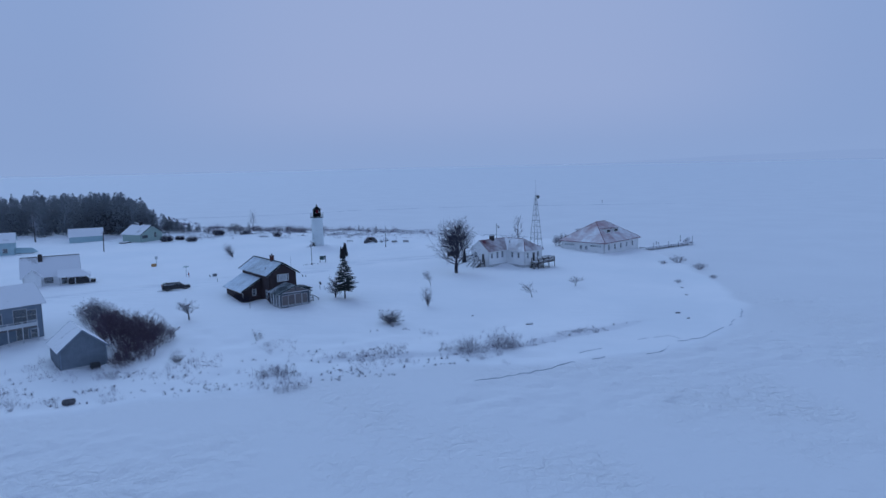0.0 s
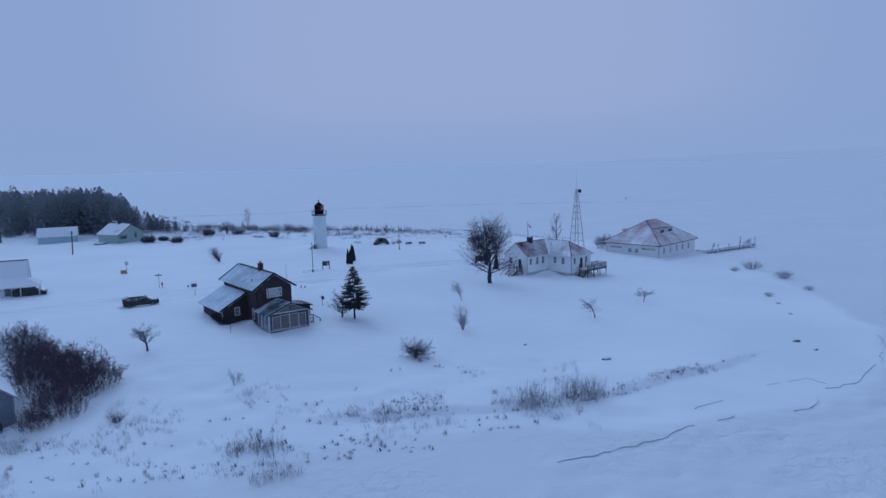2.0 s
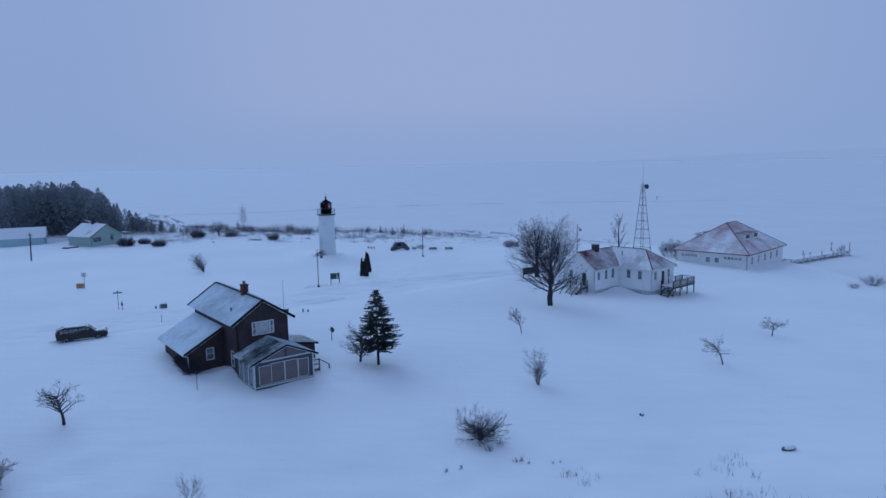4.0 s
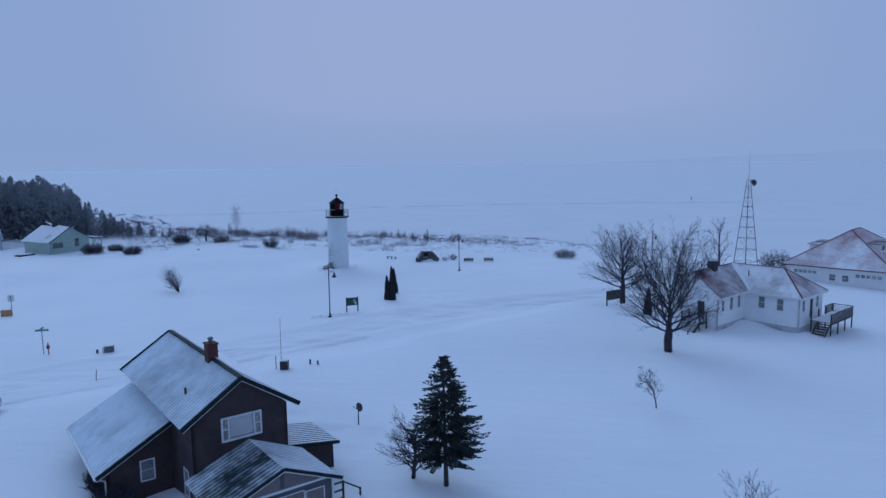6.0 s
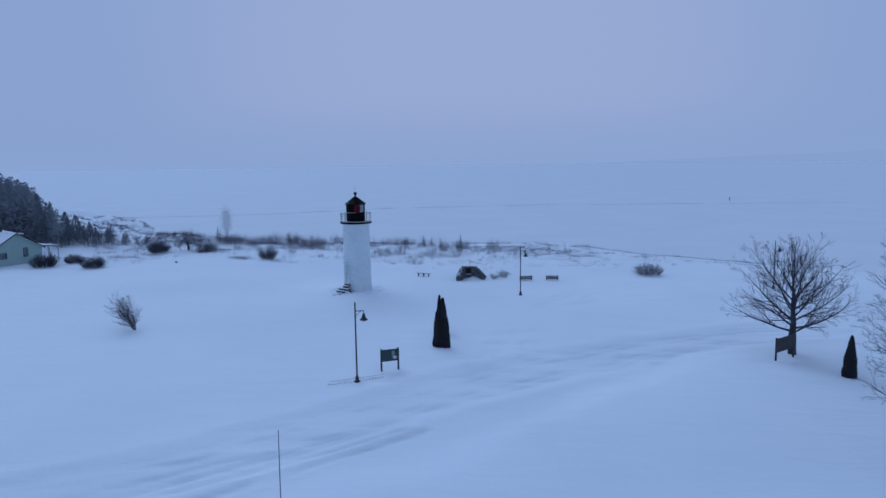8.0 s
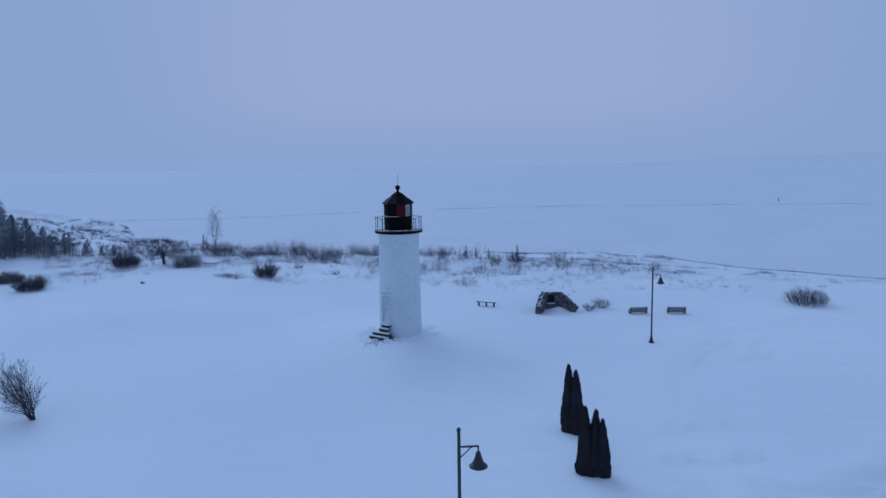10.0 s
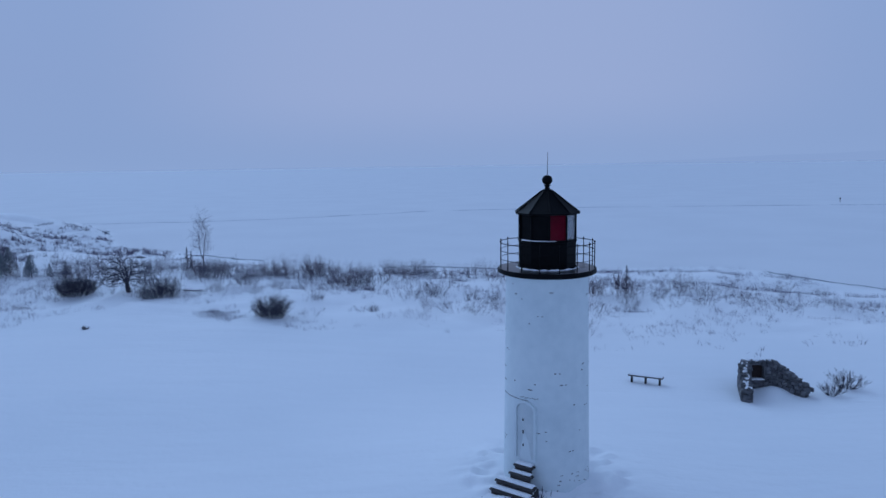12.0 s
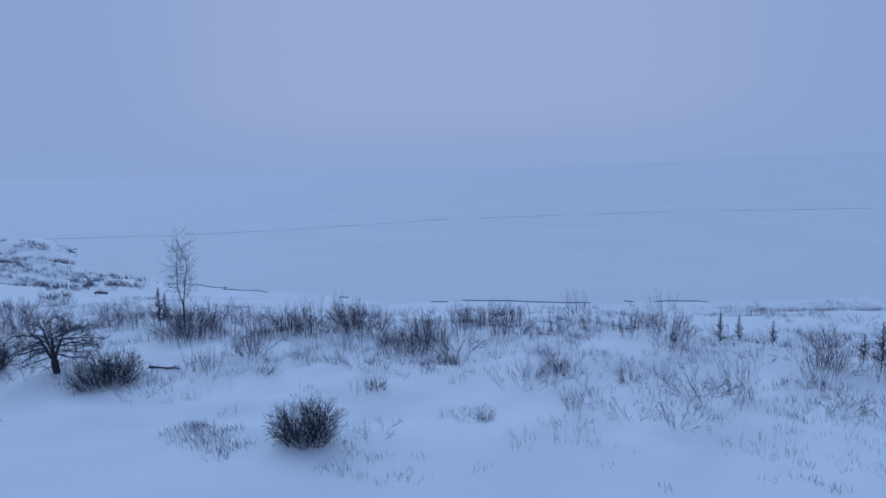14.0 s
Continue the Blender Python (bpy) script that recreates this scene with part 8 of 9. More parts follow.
# conifers
def spruce_mesh(seed, height, radius, clear, whorls, per):
    """Whorls of boughs that sag and turn up at the tip, each set with narrow needle sprays along both sides."""
    rr = random.Random(seed)
    vs, fs = [], []

    def spray(p, d, L, wd):
        side = d.cross(Vector((0, 0, 1))).normalized() * wd
        k = len(vs)
        vs.extend((tuple(p), tuple(p + d * L * 0.45 + side - Vector((0, 0, 0.03))), tuple(p + d * L), tuple(p + d * L * 0.45 - side - Vector((0, 0, 0.03))), tuple(p + d * L * 0.5 + Vector((0, 0, 0.035)))))
        fs.extend(((k, k + 1, k + 4), (k + 1, k + 2, k + 4), (k + 2, k + 3, k + 4), (k + 3, k, k + 4), (k, k + 3, k + 2, k + 1)))

    for t in range(whorls):
        f = t / (whorls - 1)
        z = clear + (height - clear) * f
        R = radius * (1 - f) ** 0.8 * (0.62 + 0.38 * smooth_step(0, 0.16, f)) + 0.10
        for k in range(per):
            az = rr.uniform(0, 2 * math.pi)
            L = float(R) * rr.choice((0.7, 0.9, 1.0, 1.0, 1.18)) * rr.uniform(0.85, 1.1)
            p = Vector((0, 0, z + rr.uniform(-0.5, 0.5) * (height - clear) / whorls))
            n = max(3, int(L / 0.15))
            sag = rr.uniform(0.25, 0.6) * (1 - 0.8 * f) - 0.45 * f
            for i in range(n):
                u = (i + 1) / n
                d = Vector((math.cos(az), math.sin(az), -sag * (1.0 - 1.1 * u))).normalized()
                az += rr.gauss(0, 0.06)
                p = p + d * L / n
                if u < 0.22:
                    continue
                for sgn in (-1, 1):
                    a2 = az + sgn * rr.uniform(0.5, 1.0)
                    spray(p, Vector((math.cos(a2), math.sin(a2), -rr.uniform(0.1, 0.55))).normalized(), (0.16 + 0.26 * L * (1 - u)) * rr.uniform(0.7, 1.2), rr.uniform(0.045, 0.085))
            spray(p, d, rr.uniform(0.2, 0.32), 0.05)
    spray(Vector((0, 0, height - 0.25)), Vector((0.05, 0, 1)).normalized(), 0.5, 0.05)
    me = bpy.data.meshes.new("crown")
    me.from_pydata(vs, [], fs)
    me.materials.append(M_NEEDLE)
    me.update()
    return me


sp = thing("spruce", pose(-7.3, 84.2, ground_z(-7.3, 84.2)), "dark spruce with ragged boughs and a bare lower trunk", "tree")
part("trunk", Mesh().rod((0, 0, -0.3), (-0.08, 0, 7.1), 0.15, 0.03, 8), M_BARK, sp)
part("crown", spruce_mesh(5, 7.45, 2.25, 1.75, 30, 13), M_NEEDLE, sp)


def cedar(x, y, h, w, seed, label, group=""):
    """A narrow columnar cedar with an uneven surface of small leaf sprays."""
    rr = random.Random(seed)
    me = Mesh()
    for k in range(1500):
        f = rr.random() ** 1.15
        z = f * h * 0.98
        R = w * (0.88 + 0.12 * smooth_step(0, 0.12, f)) * (1 - f) ** 0.62 * (0.94 + 0.06 * math.sin(11 * f + seed)) + 0.015
        az = rr.uniform(0, 2 * math.pi)
        c, s = math.cos(az), math.sin(az)
        L = rr.uniform(0.10, 0.22)
        r0 = float(R) * rr.uniform(0.72, 1.0)
        px_, py_ = c * r0, s * r0
        ww = rr.uniform(0.03, 0.065)
        me.add([(px_ - s * ww, py_ + c * ww, z), (px_ + s * ww, py_ - c * ww, z), (px_ + c * 0.03 + rr.uniform(-.03, .03), py_ + s * 0.03, z + L), (px_ * 0.8, py_ * 0.8, z + 0.03)], [(0, 1, 2), (1, 3, 2), (3, 0, 2)])
    t = thing("cedar", pose(x, y, ground_z(x, y) - 0.05, rr.uniform(-2, 2), rr.uniform(-2, 2), 0), label, "tree", group)
    part("trunk", Mesh().rod((0, 0, -0.3), (0, 0, h * 0.8), 0.09, 0.02, 6), M_BARK, t)
    part("inner_foliage", Mesh().turned([(w * 0.7, -0.05), (w * 0.78, h * 0.1), (w * 0.68, h * 0.3), (w * 0.52, h * 0.55), (w * 0.3, h * 0.8), (0.02, h * 0.97)], 9), M_CEDAR, t)
    part("foliage", me, M_CEDAR, t)


for k, (x, y, h, w) in enumerate(((-14.35, 134.3, 3.2, 0.50), (-14.0, 134.2, 3.05, 0.52), (-13.6, 134.0, 2.7, 0.42), (-14.1, 139.5, 3.7, 0.56), (-13.75, 139.2, 3.45, 0.55))):
    cedar(x, y, h, w, k + 1, "narrow dark columnar cedar rising from the snow", "cedars by the road")
cedar(16.8, 125.7, 3.2, 0.62, 9, "broad dark cedar at the white house corner")

def leaf_cloud(rn, m, h, R, pointed=True):
    """m small leaf sprays filling a tree's crown of height h and radius R, as triangles."""
    f = rn.rand(m) ** 0.8
    taper = (1 - f) ** 0.75 if pointed else np.sin(np.pi * (0.18 + 0.8 * f)) * 1.15
    rad = R * taper * np.sqrt(rn.uniform(0.25, 1.0, m)) + 0.008 * h
    a = rn.uniform(0, 2 * np.pi, m)
    c0 = np.stack([rad * np.cos(a), rad * np.sin(a), h * (0.06 + 0.94 * f)], 1)
    s_ = h * rn.uniform(0.014, 0.036, m) * (1.15 - 0.6 * f)
    a2 = a + rn.uniform(-0.8, 0.8, m)
    side = np.stack([-np.sin(a2) * s_, np.cos(a2) * s_, 0 * s_], 1)
    tip = np.stack([np.cos(a2) * s_ * 0.9, np.sin(a2) * s_ * 0.9, s_ * rn.uniform(-0.6, 1.6, m)], 1)
    low = np.stack([0 * s_, 0 * s_, -s_ * rn.uniform(0.2, 1.0, m)], 1)
    return np.stack([c0 + side + low, c0 - side + low * 0.5, c0 + tip], 1)


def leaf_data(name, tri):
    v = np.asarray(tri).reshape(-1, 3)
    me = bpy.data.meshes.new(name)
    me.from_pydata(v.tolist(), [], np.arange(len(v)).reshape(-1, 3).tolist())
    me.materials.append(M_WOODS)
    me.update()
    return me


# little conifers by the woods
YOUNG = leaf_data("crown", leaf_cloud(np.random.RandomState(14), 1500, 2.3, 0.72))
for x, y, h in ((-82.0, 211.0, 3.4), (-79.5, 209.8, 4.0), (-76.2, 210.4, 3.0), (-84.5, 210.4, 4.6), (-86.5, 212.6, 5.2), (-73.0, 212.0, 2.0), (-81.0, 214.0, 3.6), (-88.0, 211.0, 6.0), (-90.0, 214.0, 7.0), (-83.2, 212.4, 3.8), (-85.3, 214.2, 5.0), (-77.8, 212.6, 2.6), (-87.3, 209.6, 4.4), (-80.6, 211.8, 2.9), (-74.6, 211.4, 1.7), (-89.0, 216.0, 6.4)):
    t = thing("young_conifer", pose(x, y, ground_z(x, y), 0, 0, x * 70) @ Matrix.Diagonal((h / 2.5, h / 2.5, h / 2.6, 1)), "small conifer paled for haze at the edge of the woods", "tree", "young conifers")
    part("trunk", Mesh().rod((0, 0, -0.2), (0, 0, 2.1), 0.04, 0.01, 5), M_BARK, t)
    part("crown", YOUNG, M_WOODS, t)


def spire_mesh(seed):
    """A ragged young tree: short frosted side shoots up a thin stem."""
    rr = random.Random(seed)
    w = Wood()
    for k in range(110):
        f = rr.random() ** 0.8
        az = rr.uniform(0, 6.28)
        grow(w, rr, Vector((0, 0, 0.1 + 1.95 * f)), Vector((math.cos(az), math.sin(az), rr.uniform(0.1, 0.9))).normalized(), 0.5 * (1.06 - f) * rr.uniform(0.6, 1.1), 0.013, 1, 3, 0.7, 0.05, (1, 2), 0.5, 0.2, (0, 0, 0), 0.006)
    return w.data("crown", M_BRUSH)


SPIRE = spire_mesh(4)
for k, (x, y, h) in enumerate(((-17.1, 204.6, 2.3), (-15.6, 205.0, 1.9), (-13.8, 203.8, 1.8), (-10.3, 197.8, 2.9), (-10.9, 198.6, 1.9), (-20.6, 204.0, 1.4), (-58.5, 211.8, 3.1), (-58.1, 212.1, 2.6))):
    t = thing("young_tree", pose(x, y, ground_z(x, y), 0, 0, k * 70) @ Matrix.Diagonal((h / 2.1, h / 2.1, h / 2.1, 1)), "slender ragged young conifer dusted with frost on the dunes", "tree", "young trees on the dunes")
    part("trunk", Mesh().rod((0, 0, -0.2), (0.02, 0, 2.1), 0.028, 0.006, 5), M_BARK, t)
    part("crown", SPIRE, M_BRUSH, t)

# dune shrubs: a few shapes, set singly where they stand and strewn between
D_SH = [bush_mesh(80, 1.3, 1.7, 12, 2, M_BRUSH, (0, 0, 0), 1.15, thick=0.45, foot=0.5), bush_mesh(81, 1.6, 1.0, 26, 0, M_BRUSH, (0.02, 0, 0), 0.4, thick=0.5, foot=1.0), bush_mesh(82, 1.0, 1.8, 12, 2, M_FROST, (0, 0, 0), 1.2, thick=0.46, foot=0.5), bush_mesh(83, 1.4, 1.4, 28, 1, M_BRUSH, (0, 0, 0), 1.0, thick=0.45, foot=0.5),
        bush_mesh(84, 2.0, 1.4, 20, 1, M_BRUSH, (-0.02, 0, 0), 0.35, thick=0.45, foot=0.8), bush_mesh(85, 0.7, 1.0, 26, 0, M_WEED, (-0.05, 0, 0), 0.8, thick=1.0, foot=0.35), bush_mesh(86, 1.9, 1.3, 24, 1, M_RUSTTWIG, (0, 0, 0), 0.6, thick=0.45, foot=0.6)]
D_H = (1.3, 1.6, 1.0, 1.4, 2.0, 0.7, 1.9)
D_LAB = ("bare dark shrub on the snowy dunes", "upright frosted stems on the snowy dunes", "low spreading shrub on the dunes, frosted and paled for haze", "rusty-brown shrub on the snowy dunes", "tall upright dark stems on the dunes", "small dark tuft on the snowy dunes", "dense brown shrub on the snowy dunes")
placed = [(-52.8, 194.9, 1.0, 2), (-62.5, 200.0, 1.1, 2), (-55.7, 214, 1.7, 3), (-52.5, 214.5, 1.7, 6), (-47.6, 213, 2.2, 4), (-44.6, 213, 2.2, 4), (-43.2, 212, 2.0, 6), (-41.5, 209, 1.7, 4), (-38.2, 203.4, 2.2, 6), (-36.9, 202.5, 1.7, 4), (-34.5, 210, 1.8, 4), (-31.8, 215, 1.8, 4), (-26.1, 215, 1.5, 1),
          (-29.1, 200.3, 1.3, 3), (-22.6, 226.2, 1.8, 4), (-14.0, 225.9, 2.3, 1), (-25.5, 197.9, 0.9, 5), (-20.2, 205.1, 1.7, 0), (-22.6, 193.9, 1.6, 0), (-20.7, 193.8, 1.9, 6), (-25.2, 190.3, 1.25, 0), (-27.2, 191.3, 1.0, 0), (-30.5, 189.8, 0.7, 2),
          (-39.6, 189.3, 0.8, 2), (-14.6, 196.9, 1.9, 4), (-13.4, 197.2, 1.3, 0), (-10.0, 203.6, 1.2, 0), (-16.8, 190.9, 1.0, 0), (-2.6, 211.7, 1.0, 2), (-23.4, 197.5, 1.2, 4), (-8.4, 190.4, 1.2, 0), (-2.3, 197.2, 1.0, 2), (-17.6, 183.0, 1.3, 3), (-18.6, 183.4, 1.0, 3), (-66.0, 205.0, 1.5, 3), (-61.5, 213.0, 1.9, 6), (-57.0, 211.5, 1.8, 6)]
dr = random.Random(17)
# bands of upright weeds and brush that stand where the dunes begin
for x, y, w, h, n in ((-48.3, 208.6, 1.2, 1.9, 4), (-47.0, 208.3, 1.2, 2.0, 4), (-45.8, 209.0, 1.2, 1.9, 4), (-44.1, 211.4, 0.9, 2.0, 3), (-43.1, 212.6, 0.9, 1.9, 3), (-41.9, 211.8, 0.7, 1.7, 2), (-41.0, 207.6, 0.5, 1.2, 2), (-38.8, 203.2, 0.9, 1.8, 4), (-38.0, 205.1, 0.9, 1.9, 3), (-37.2, 205.4, 0.8, 1.6, 3),
                      (-53.1, 209.8, 0.8, 1.5, 3), (-55.6, 207.1, 1.6, 1.9, 5), (-54.3, 208.3, 1.0, 1.8, 3), (-34.2, 212.1, 1.2, 1.6, 3), (-32.8, 212.2, 1.2, 1.6, 3), (-31.2, 213.5, 1.2, 1.5, 3), (-36.0, 201.8, 0.6, 1.2, 2), (-50.7, 199.7, 0.7, 1.5, 3), (-49.6, 203.1, 0.7, 1.7, 2), (-48.6, 202.2, 0.6, 1.6, 2),
                      (-47.2, 198.7, 0.6, 0.9, 2), (-40.4, 195.7, 0.6, 1.0, 3), (-35.3, 191.5, 0.5, 0.9, 2), (-34.2, 191.5, 0.6, 0.8, 3), (-45.5, 201.7, 0.5, 0.9, 2), (-29.2, 199.4, 0.7, 1.2, 3), (-25.3, 198.8, 0.6, 1.0, 2), (-20.8, 202.8, 0.9, 1.7, 3), (-13.7, 198.3, 0.8, 1.9, 3), (-9.5, 204.7, 0.6, 1.5, 2), (-10.1, 196.2, 0.9, 2.2, 4), (-4.5, 199.1, 0.8, 2.0, 3)):
    for k in range((n + 1) // 2 + 1):
        placed.append((x + dr.uniform(-w, w), y + dr.uniform(-w, w) * 0.7, h * dr.uniform(0.7, 1.1), dr.choice((4, 4, 1, 6, 3)) if h > 1.3 else dr.choice((0, 1, 3, 5))))
for k in range(30):
    placed.append((dr.uniform(-32, 12), dr.uniform(189, 203), dr.uniform(0.6, 1.3), dr.choice((0, 3, 3, 6, 2))))
while len(placed) < 165:
    x, y = dr.uniform(-74, 24), 189 + 37 * dr.random() ** 0.8
    if (x > 0 and dr.random() < 0.7) or float(lattice(x / 8, y / 6)) < 0.46 or (x < -34 and y < 203 and dr.random() < 0.8):
        continue
    placed.append((x, y, dr.uniform(0.5, 1.2), dr.choice((0, 0, 1, 2, 2, 3, 5, 5, 5))))
for k in range(78):
    x = dr.uniform(-66, -16)
    placed.append((x, 210 - 0.06 * (x + 40) + dr.gauss(0, 4.2), dr.uniform(0.9, 1.8), dr.choice((1, 1, 4, 4, 6, 3, 0, 2))))
for k in range(18):
    placed.append((dr.uniform(-92, -67), dr.uniform(207, 216), dr.uniform(1.5, 2.6), dr.choice((6, 3))))
for k in range(36):
    placed.append((dr.uniform(-120, -68), dr.uniform(216, 285), dr.uniform(0.8, 1.6), dr.choice((0, 2, 5, 3))))
for x, y, h, k in placed:
    if y > 100 and terrain(np.array([x]), np.array([y]))[2][0] > 0.05:
        continue
    b = thing("dune_shrub", pose(x, y, ground_z(x, y) - 0.03, 0, 0, dr.uniform(0, 360)) @ Matrix.Diagonal((h / D_H[k],) * 3 + (1,)), D_LAB[k] if y > 100 else D_LAB[k].replace("dunes", "bank"), "shrub", "dune shrubs" if y > 100 else "shrubs on the near bank")
    part("crown", D_SH[k], M_TWIG, b)

# tufts all over the near bank
TICK = bush_mesh(91, 0.7, 0.45, 13, 0, M_WEED, (-0.12, 0, 0), 0.8, thick=1.5, foot=0.35)
tuft_v, tuft_f, n_v = [], [], 0
tuft_at = []
for q in range(60):
    # short rows strung along the foot of the bank
    x = dr.uniform(-44, 10)
    y = 33 + (x + 40) * 0.24 + dr.uniform(0, 15) * dr.random() ** 0.5
    for k in range(dr.randint(1, 5)):
        tuft_at.append((x + k * dr.uniform(0.7, 1.3), y + k * 0.15 + dr.gauss(0, 0.35), dr.uniform(0.22, 0.6)))
for q in range(44):
    x = dr.uniform(-3, 41)
    tuft_at.append((x, float(np.interp(x, BANK_X, BANK_Y)) + dr.gauss(0.1, 0.35), dr.uniform(0.2, 0.5)))
for x, y in ((-1.2, 62.5), (0, 63.1), (2.5, 65.4), (3.8, 64.3), (5.4, 64.1), (6.8, 64.4), (8.1, 62.1), (7.4, 63.2), (6.1, 64.5), (4.8, 64.5)):
    tuft_at += [(x + dr.gauss(0, 0.5), y + dr.gauss(0, 0.3), dr.uniform(0.25, 0.6))]
for x, y, h in tuft_at:
    src = TICK
    co = np.empty(len(src.vertices) * 3)
    src.vertices.foreach_get("co", co)
    ang, sc_ = dr.gauss(0, 0.5), h / 0.7
    co = co.reshape(-1, 3) * sc_
    rot = np.array([[math.cos(ang), -math.sin(ang), 0], [math.sin(ang), math.cos(ang), 0], [0, 0, 1]])
    tuft_v.append(co @ rot.T + [x, y, ground_z(x, y) - 0.03])
    qd = np.empty(len(src.polygons) * 4, int)
    src.polygons.foreach_get("vertices", qd)
    tuft_f.append(qd.reshape(-1, 4) + n_v)
    n_v += len(co)
tuft_me = bpy.data.meshes.new("bank_tufts")
tuft_me.from_pydata(np.vstack(tuft_v).tolist(), [], np.vstack(tuft_f).tolist())
tuft_me.materials.append(M_WEED)
tuft_me.update()
tagged(new("bank_tufts", tuft_me), "dark tufts of dead weeds along the snowy near bank", "weeds", kind="stuff")

# near-shore reeds and tall weed clumps
REED = bush_mesh(90, 1.6, 1.0, 60, 0, M_FROST, (-0.05, 0, 0), 0.5, thick=0.6, foot=0.7)
for k, (x, y, h) in enumerate(((12.9, 52.0, 1.7), (13.5, 52.2, 2.0), (15.4, 52.2, 1.5), (18.2, 53.8, 2.0), (19.0, 54.0, 2.2), (19.8, 54.1, 2.0), (17.2, 53.4, 1.4), (10.9, 52.3, 1.1), (-10.5, 43.2, 1.6), (-11.6, 43.6, 1.5), (-12.6, 42.9, 1.3), (-9.4, 43.4, 1.4), (-8.2, 38.6, 1.3), (-9.4, 38.0, 1.2), (-31.9, 44.7, 1.3), (-15.0, 56.0, 0.9), (-7.0, 39.2, 1.1))):
    b = thing("reed_clump", pose(x, y, ground_z(x, y) - 0.03, 0, 0, k * 77) @ Matrix.Diagonal((h / 1.6 * 1.3, h / 1.6 * 1.3, h / 1.6, 1)), "clump of grey dead reeds on the snowy shore", "reeds", "reed clumps on the shore")
    part("crown", REED, M_FROST, b)


# dead grass and weed stalks poking through the snow
def stalk_field(name, label, seed, count, region, height, clump=16, blade=0.006):
    rr = np.random.RandomState(seed)
    vs, fs = [], []
    cand = np.array([region(rr) for _ in range(count * 6)])
    gz_, _, gi_ = terrain(cand[:, 0], cand[:, 1])
    ok = (gi_ <= 0.3) & (lattice(cand[:, 0] / 4.0 + 31, cand[:, 1] / 3.0) >= 0.42 + 0.2 * rr.rand(len(cand)))
    for x, y, z in np.column_stack([cand, gz_])[ok][:count]:
        for _ in range(rr.randint(4, clump)):
            bx, by = x + rr.normal(0, 0.22), y + rr.normal(0, 0.22)
            h = height * rr.uniform(0.35, 1.15)
            lx, ly = rr.normal(-0.12, 0.42) * h, rr.normal(0, 0.4) * h
            a = rr.uniform(0, math.pi)
            wx, wy = math.cos(a) * blade, math.sin(a) * blade
            k = len(vs)
            vs += [(bx - wx, by - wy, z - 0.05), (bx + wx, by + wy, z - 0.05), (bx + lx * 0.4 + wx * 0.7, by + ly * 0.4 + wy * 0.7, z + h * 0.6), (bx + lx * 0.4 - wx * 0.7, by + ly * 0.4 - wy * 0.7, z + h * 0.6), (bx + lx, by + ly, z + h)]
            fs += [(k, k + 1, k + 2, k + 3), (k + 3, k + 2, k + 4)]
    me = bpy.data.meshes.new(name)
    me.from_pydata(vs, [], fs)
    me.materials.append(M_STALK)
    me.update()
    return tagged(new(name, me), label, "grass", kind="stuff")


stalk_field("dune_grass", "dead brown grass and weed stalks standing through snow on the dunes", 3, 4200, lambda r: (r.uniform(-80, 40), 187 + 42 * r.beta(1.7, 1.6)), 0.52)
stalk_field("shore_grass", "dead weed stalks along the snowy near shore", 4, 620, lambda r: (lambda x: (x, 33 + (x + 40) * 0.18 + 22 * r.beta(1.2, 1.6)))(r.uniform(-46, 20)), 0.6, 16, 0.009)
stalk_field("bank_grass", "thin dead grass along the lip of the low bank", 5, 230, lambda r: (lambda x: (x, float(np.interp(x, BANK_X, BANK_Y)) + r.normal(0.3, 0.5)))(r.uniform(-4, 42)), 0.42, 16, 0.01)
stalk_field("tower_grass", "short dead grass in the trodden snow round the tower", 8, 150, lambda r: (lambda a, q: (-24.2 + q * math.cos(a), 158.45 + q * math.sin(a)))(r.uniform(-2.2, 0.9), 1.9 + abs(r.normal(0, 0.9))), 0.2, 10, 0.014)
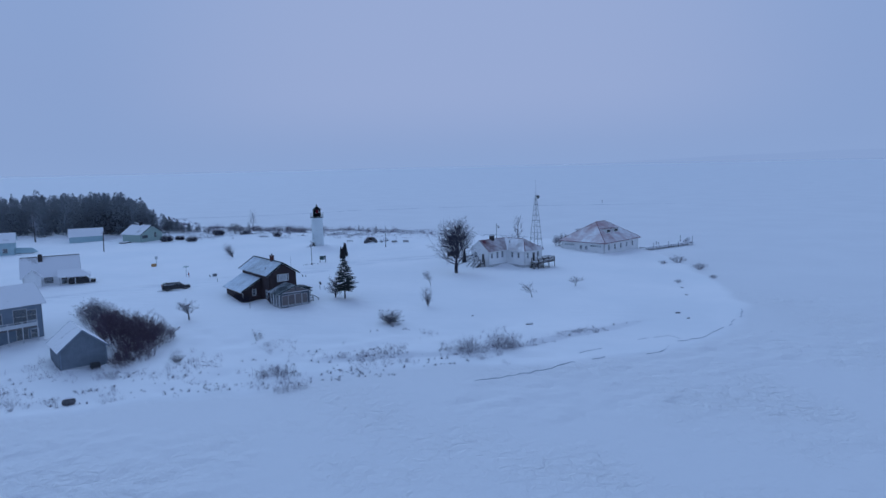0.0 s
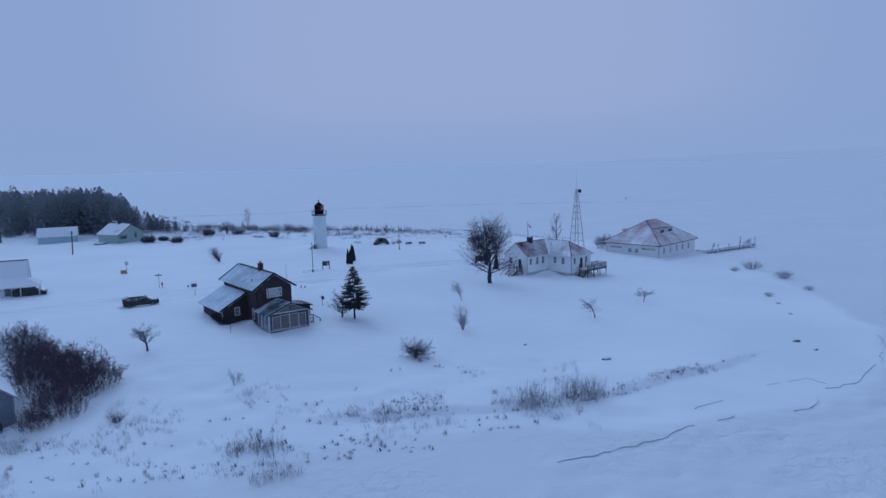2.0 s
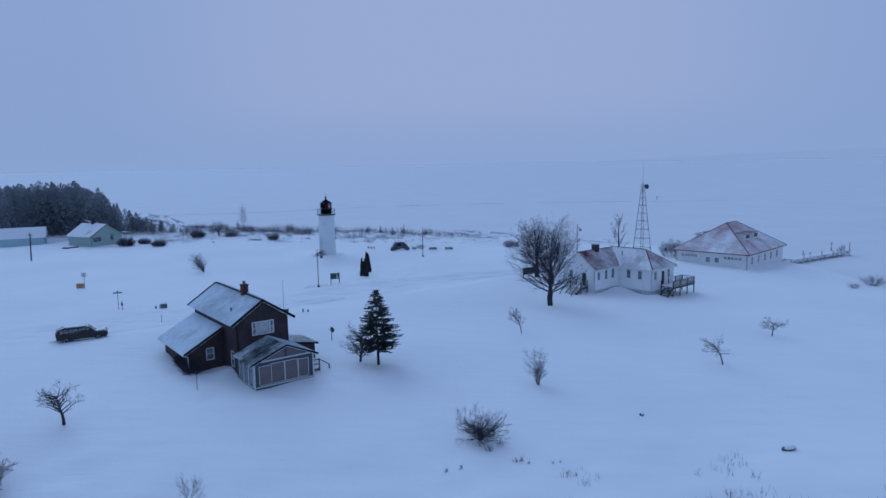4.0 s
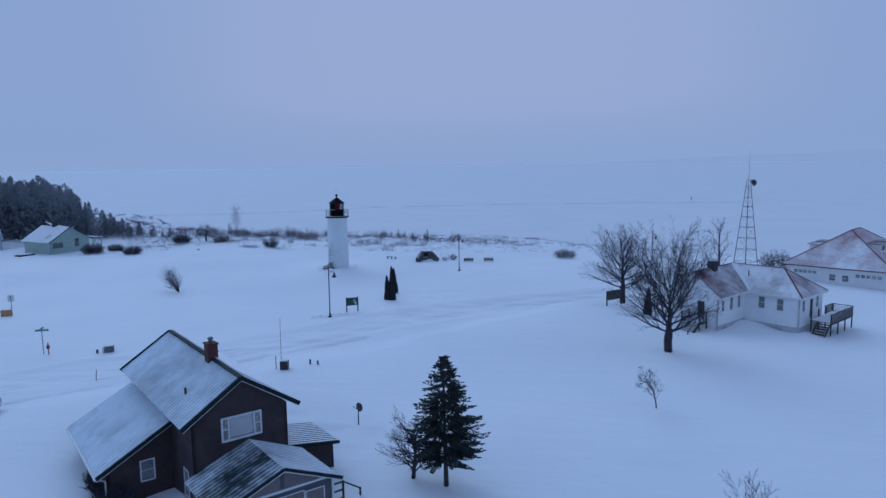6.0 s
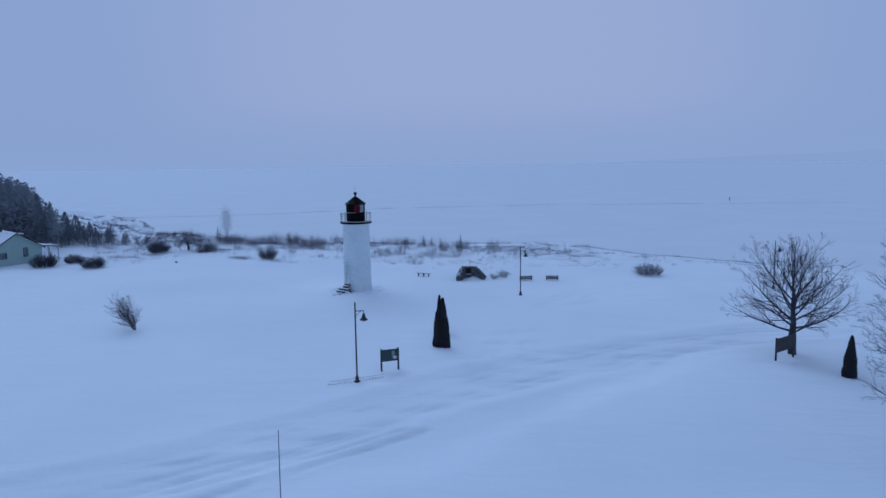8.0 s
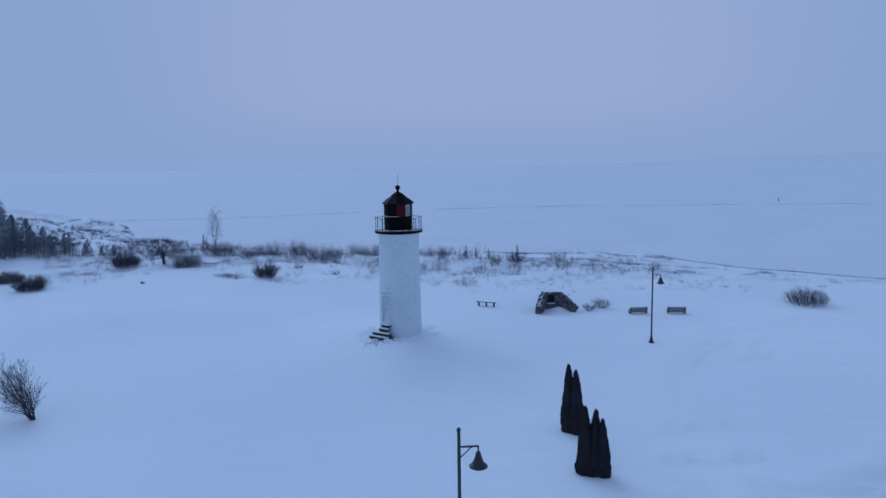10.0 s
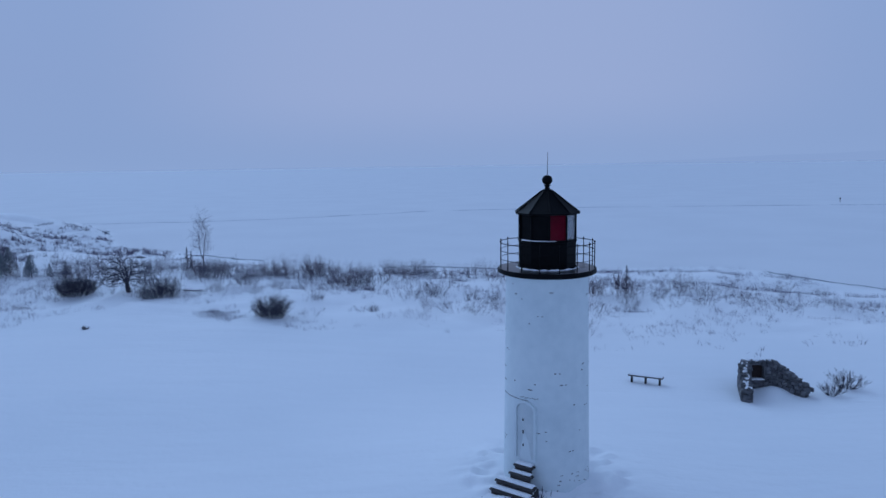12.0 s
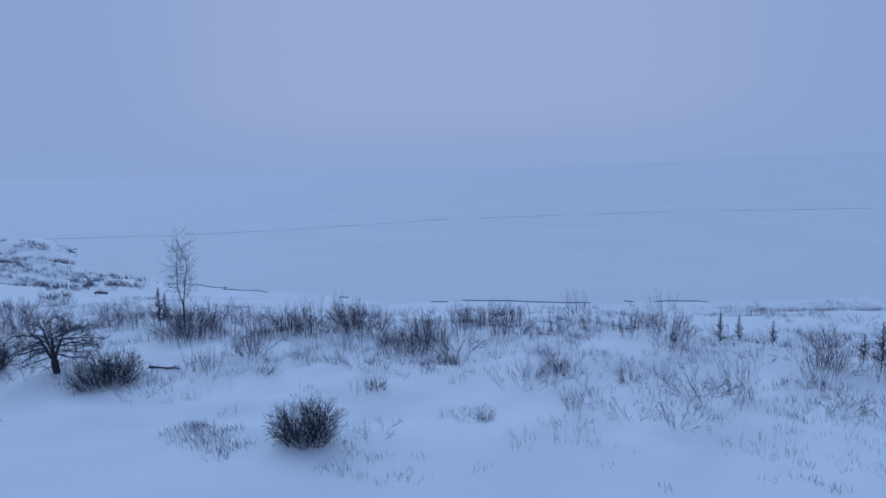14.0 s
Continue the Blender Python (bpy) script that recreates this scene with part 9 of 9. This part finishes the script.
stalk_field("path_grass", "thin dead grass along the edge of the lawn", 6, 110, lambda r: (lambda x: (x, float(np.interp(x, (-50, -45.9, -43.4, -40.6, -36.8, -32.9, -29.7, -26.7, -21.9, -10, 12), (190, 186.6, 185, 183.5, 182.6, 182.7, 181.4, 178.8, 177, 175.5, 174))) + abs(r.normal(0, 1.8))))(r.uniform(-50, -20)), 0.33, 16, 0.008)
stalk_field("slope_grass", "sparse dead grass on the snowy slope behind the benches", 12, 420, lambda r: (r.uniform(-24, 26), 175 + 18 * r.beta(2.2, 1.3)), 0.36, 12, 0.008)
stalk_field("hummock_grass", "sparse dead grass on the far snowy hummocks", 7, 1500, lambda r: (r.uniform(-125, -75), r.uniform(222, 300)), 0.8, 16, 0.022)


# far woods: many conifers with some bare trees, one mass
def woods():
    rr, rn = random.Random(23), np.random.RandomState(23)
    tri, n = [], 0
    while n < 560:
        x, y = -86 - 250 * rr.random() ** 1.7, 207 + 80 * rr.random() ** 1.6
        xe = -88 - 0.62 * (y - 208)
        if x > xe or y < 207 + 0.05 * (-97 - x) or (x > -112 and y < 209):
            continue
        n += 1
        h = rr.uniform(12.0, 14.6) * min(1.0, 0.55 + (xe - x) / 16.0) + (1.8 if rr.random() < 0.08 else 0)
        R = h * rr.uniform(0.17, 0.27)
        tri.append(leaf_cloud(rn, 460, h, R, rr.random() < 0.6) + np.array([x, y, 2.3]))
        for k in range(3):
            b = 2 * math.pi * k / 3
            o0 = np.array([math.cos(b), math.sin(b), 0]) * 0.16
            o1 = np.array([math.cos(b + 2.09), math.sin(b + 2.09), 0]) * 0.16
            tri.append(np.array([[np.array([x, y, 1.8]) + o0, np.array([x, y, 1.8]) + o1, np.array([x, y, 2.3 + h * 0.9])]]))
    return tagged(new("far_woods", leaf_data("far_woods", np.concatenate(tri))), "dark conifer woods, colour paled for haze, on far shore behind houses", "woods", kind="stuff")


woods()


fb = thing("fallen_branch", pose(-53.7, 200.3, ground_z(-53.7, 200.3) + 0.08, 0, 0, -15), "dark fallen branch lying on the snow", "branch")
fw = Wood()
grow(fw, random.Random(2), Vector((-1.1, 0, 0.05)), Vector((1, 0.1, 0.02)), 2.2, 0.09, 2, 5, 0.6, 0.0, (1, 2), 0.4, 0.1)
part("wood", fw.data("wood", M_BARK, 5), M_BARK, fb)
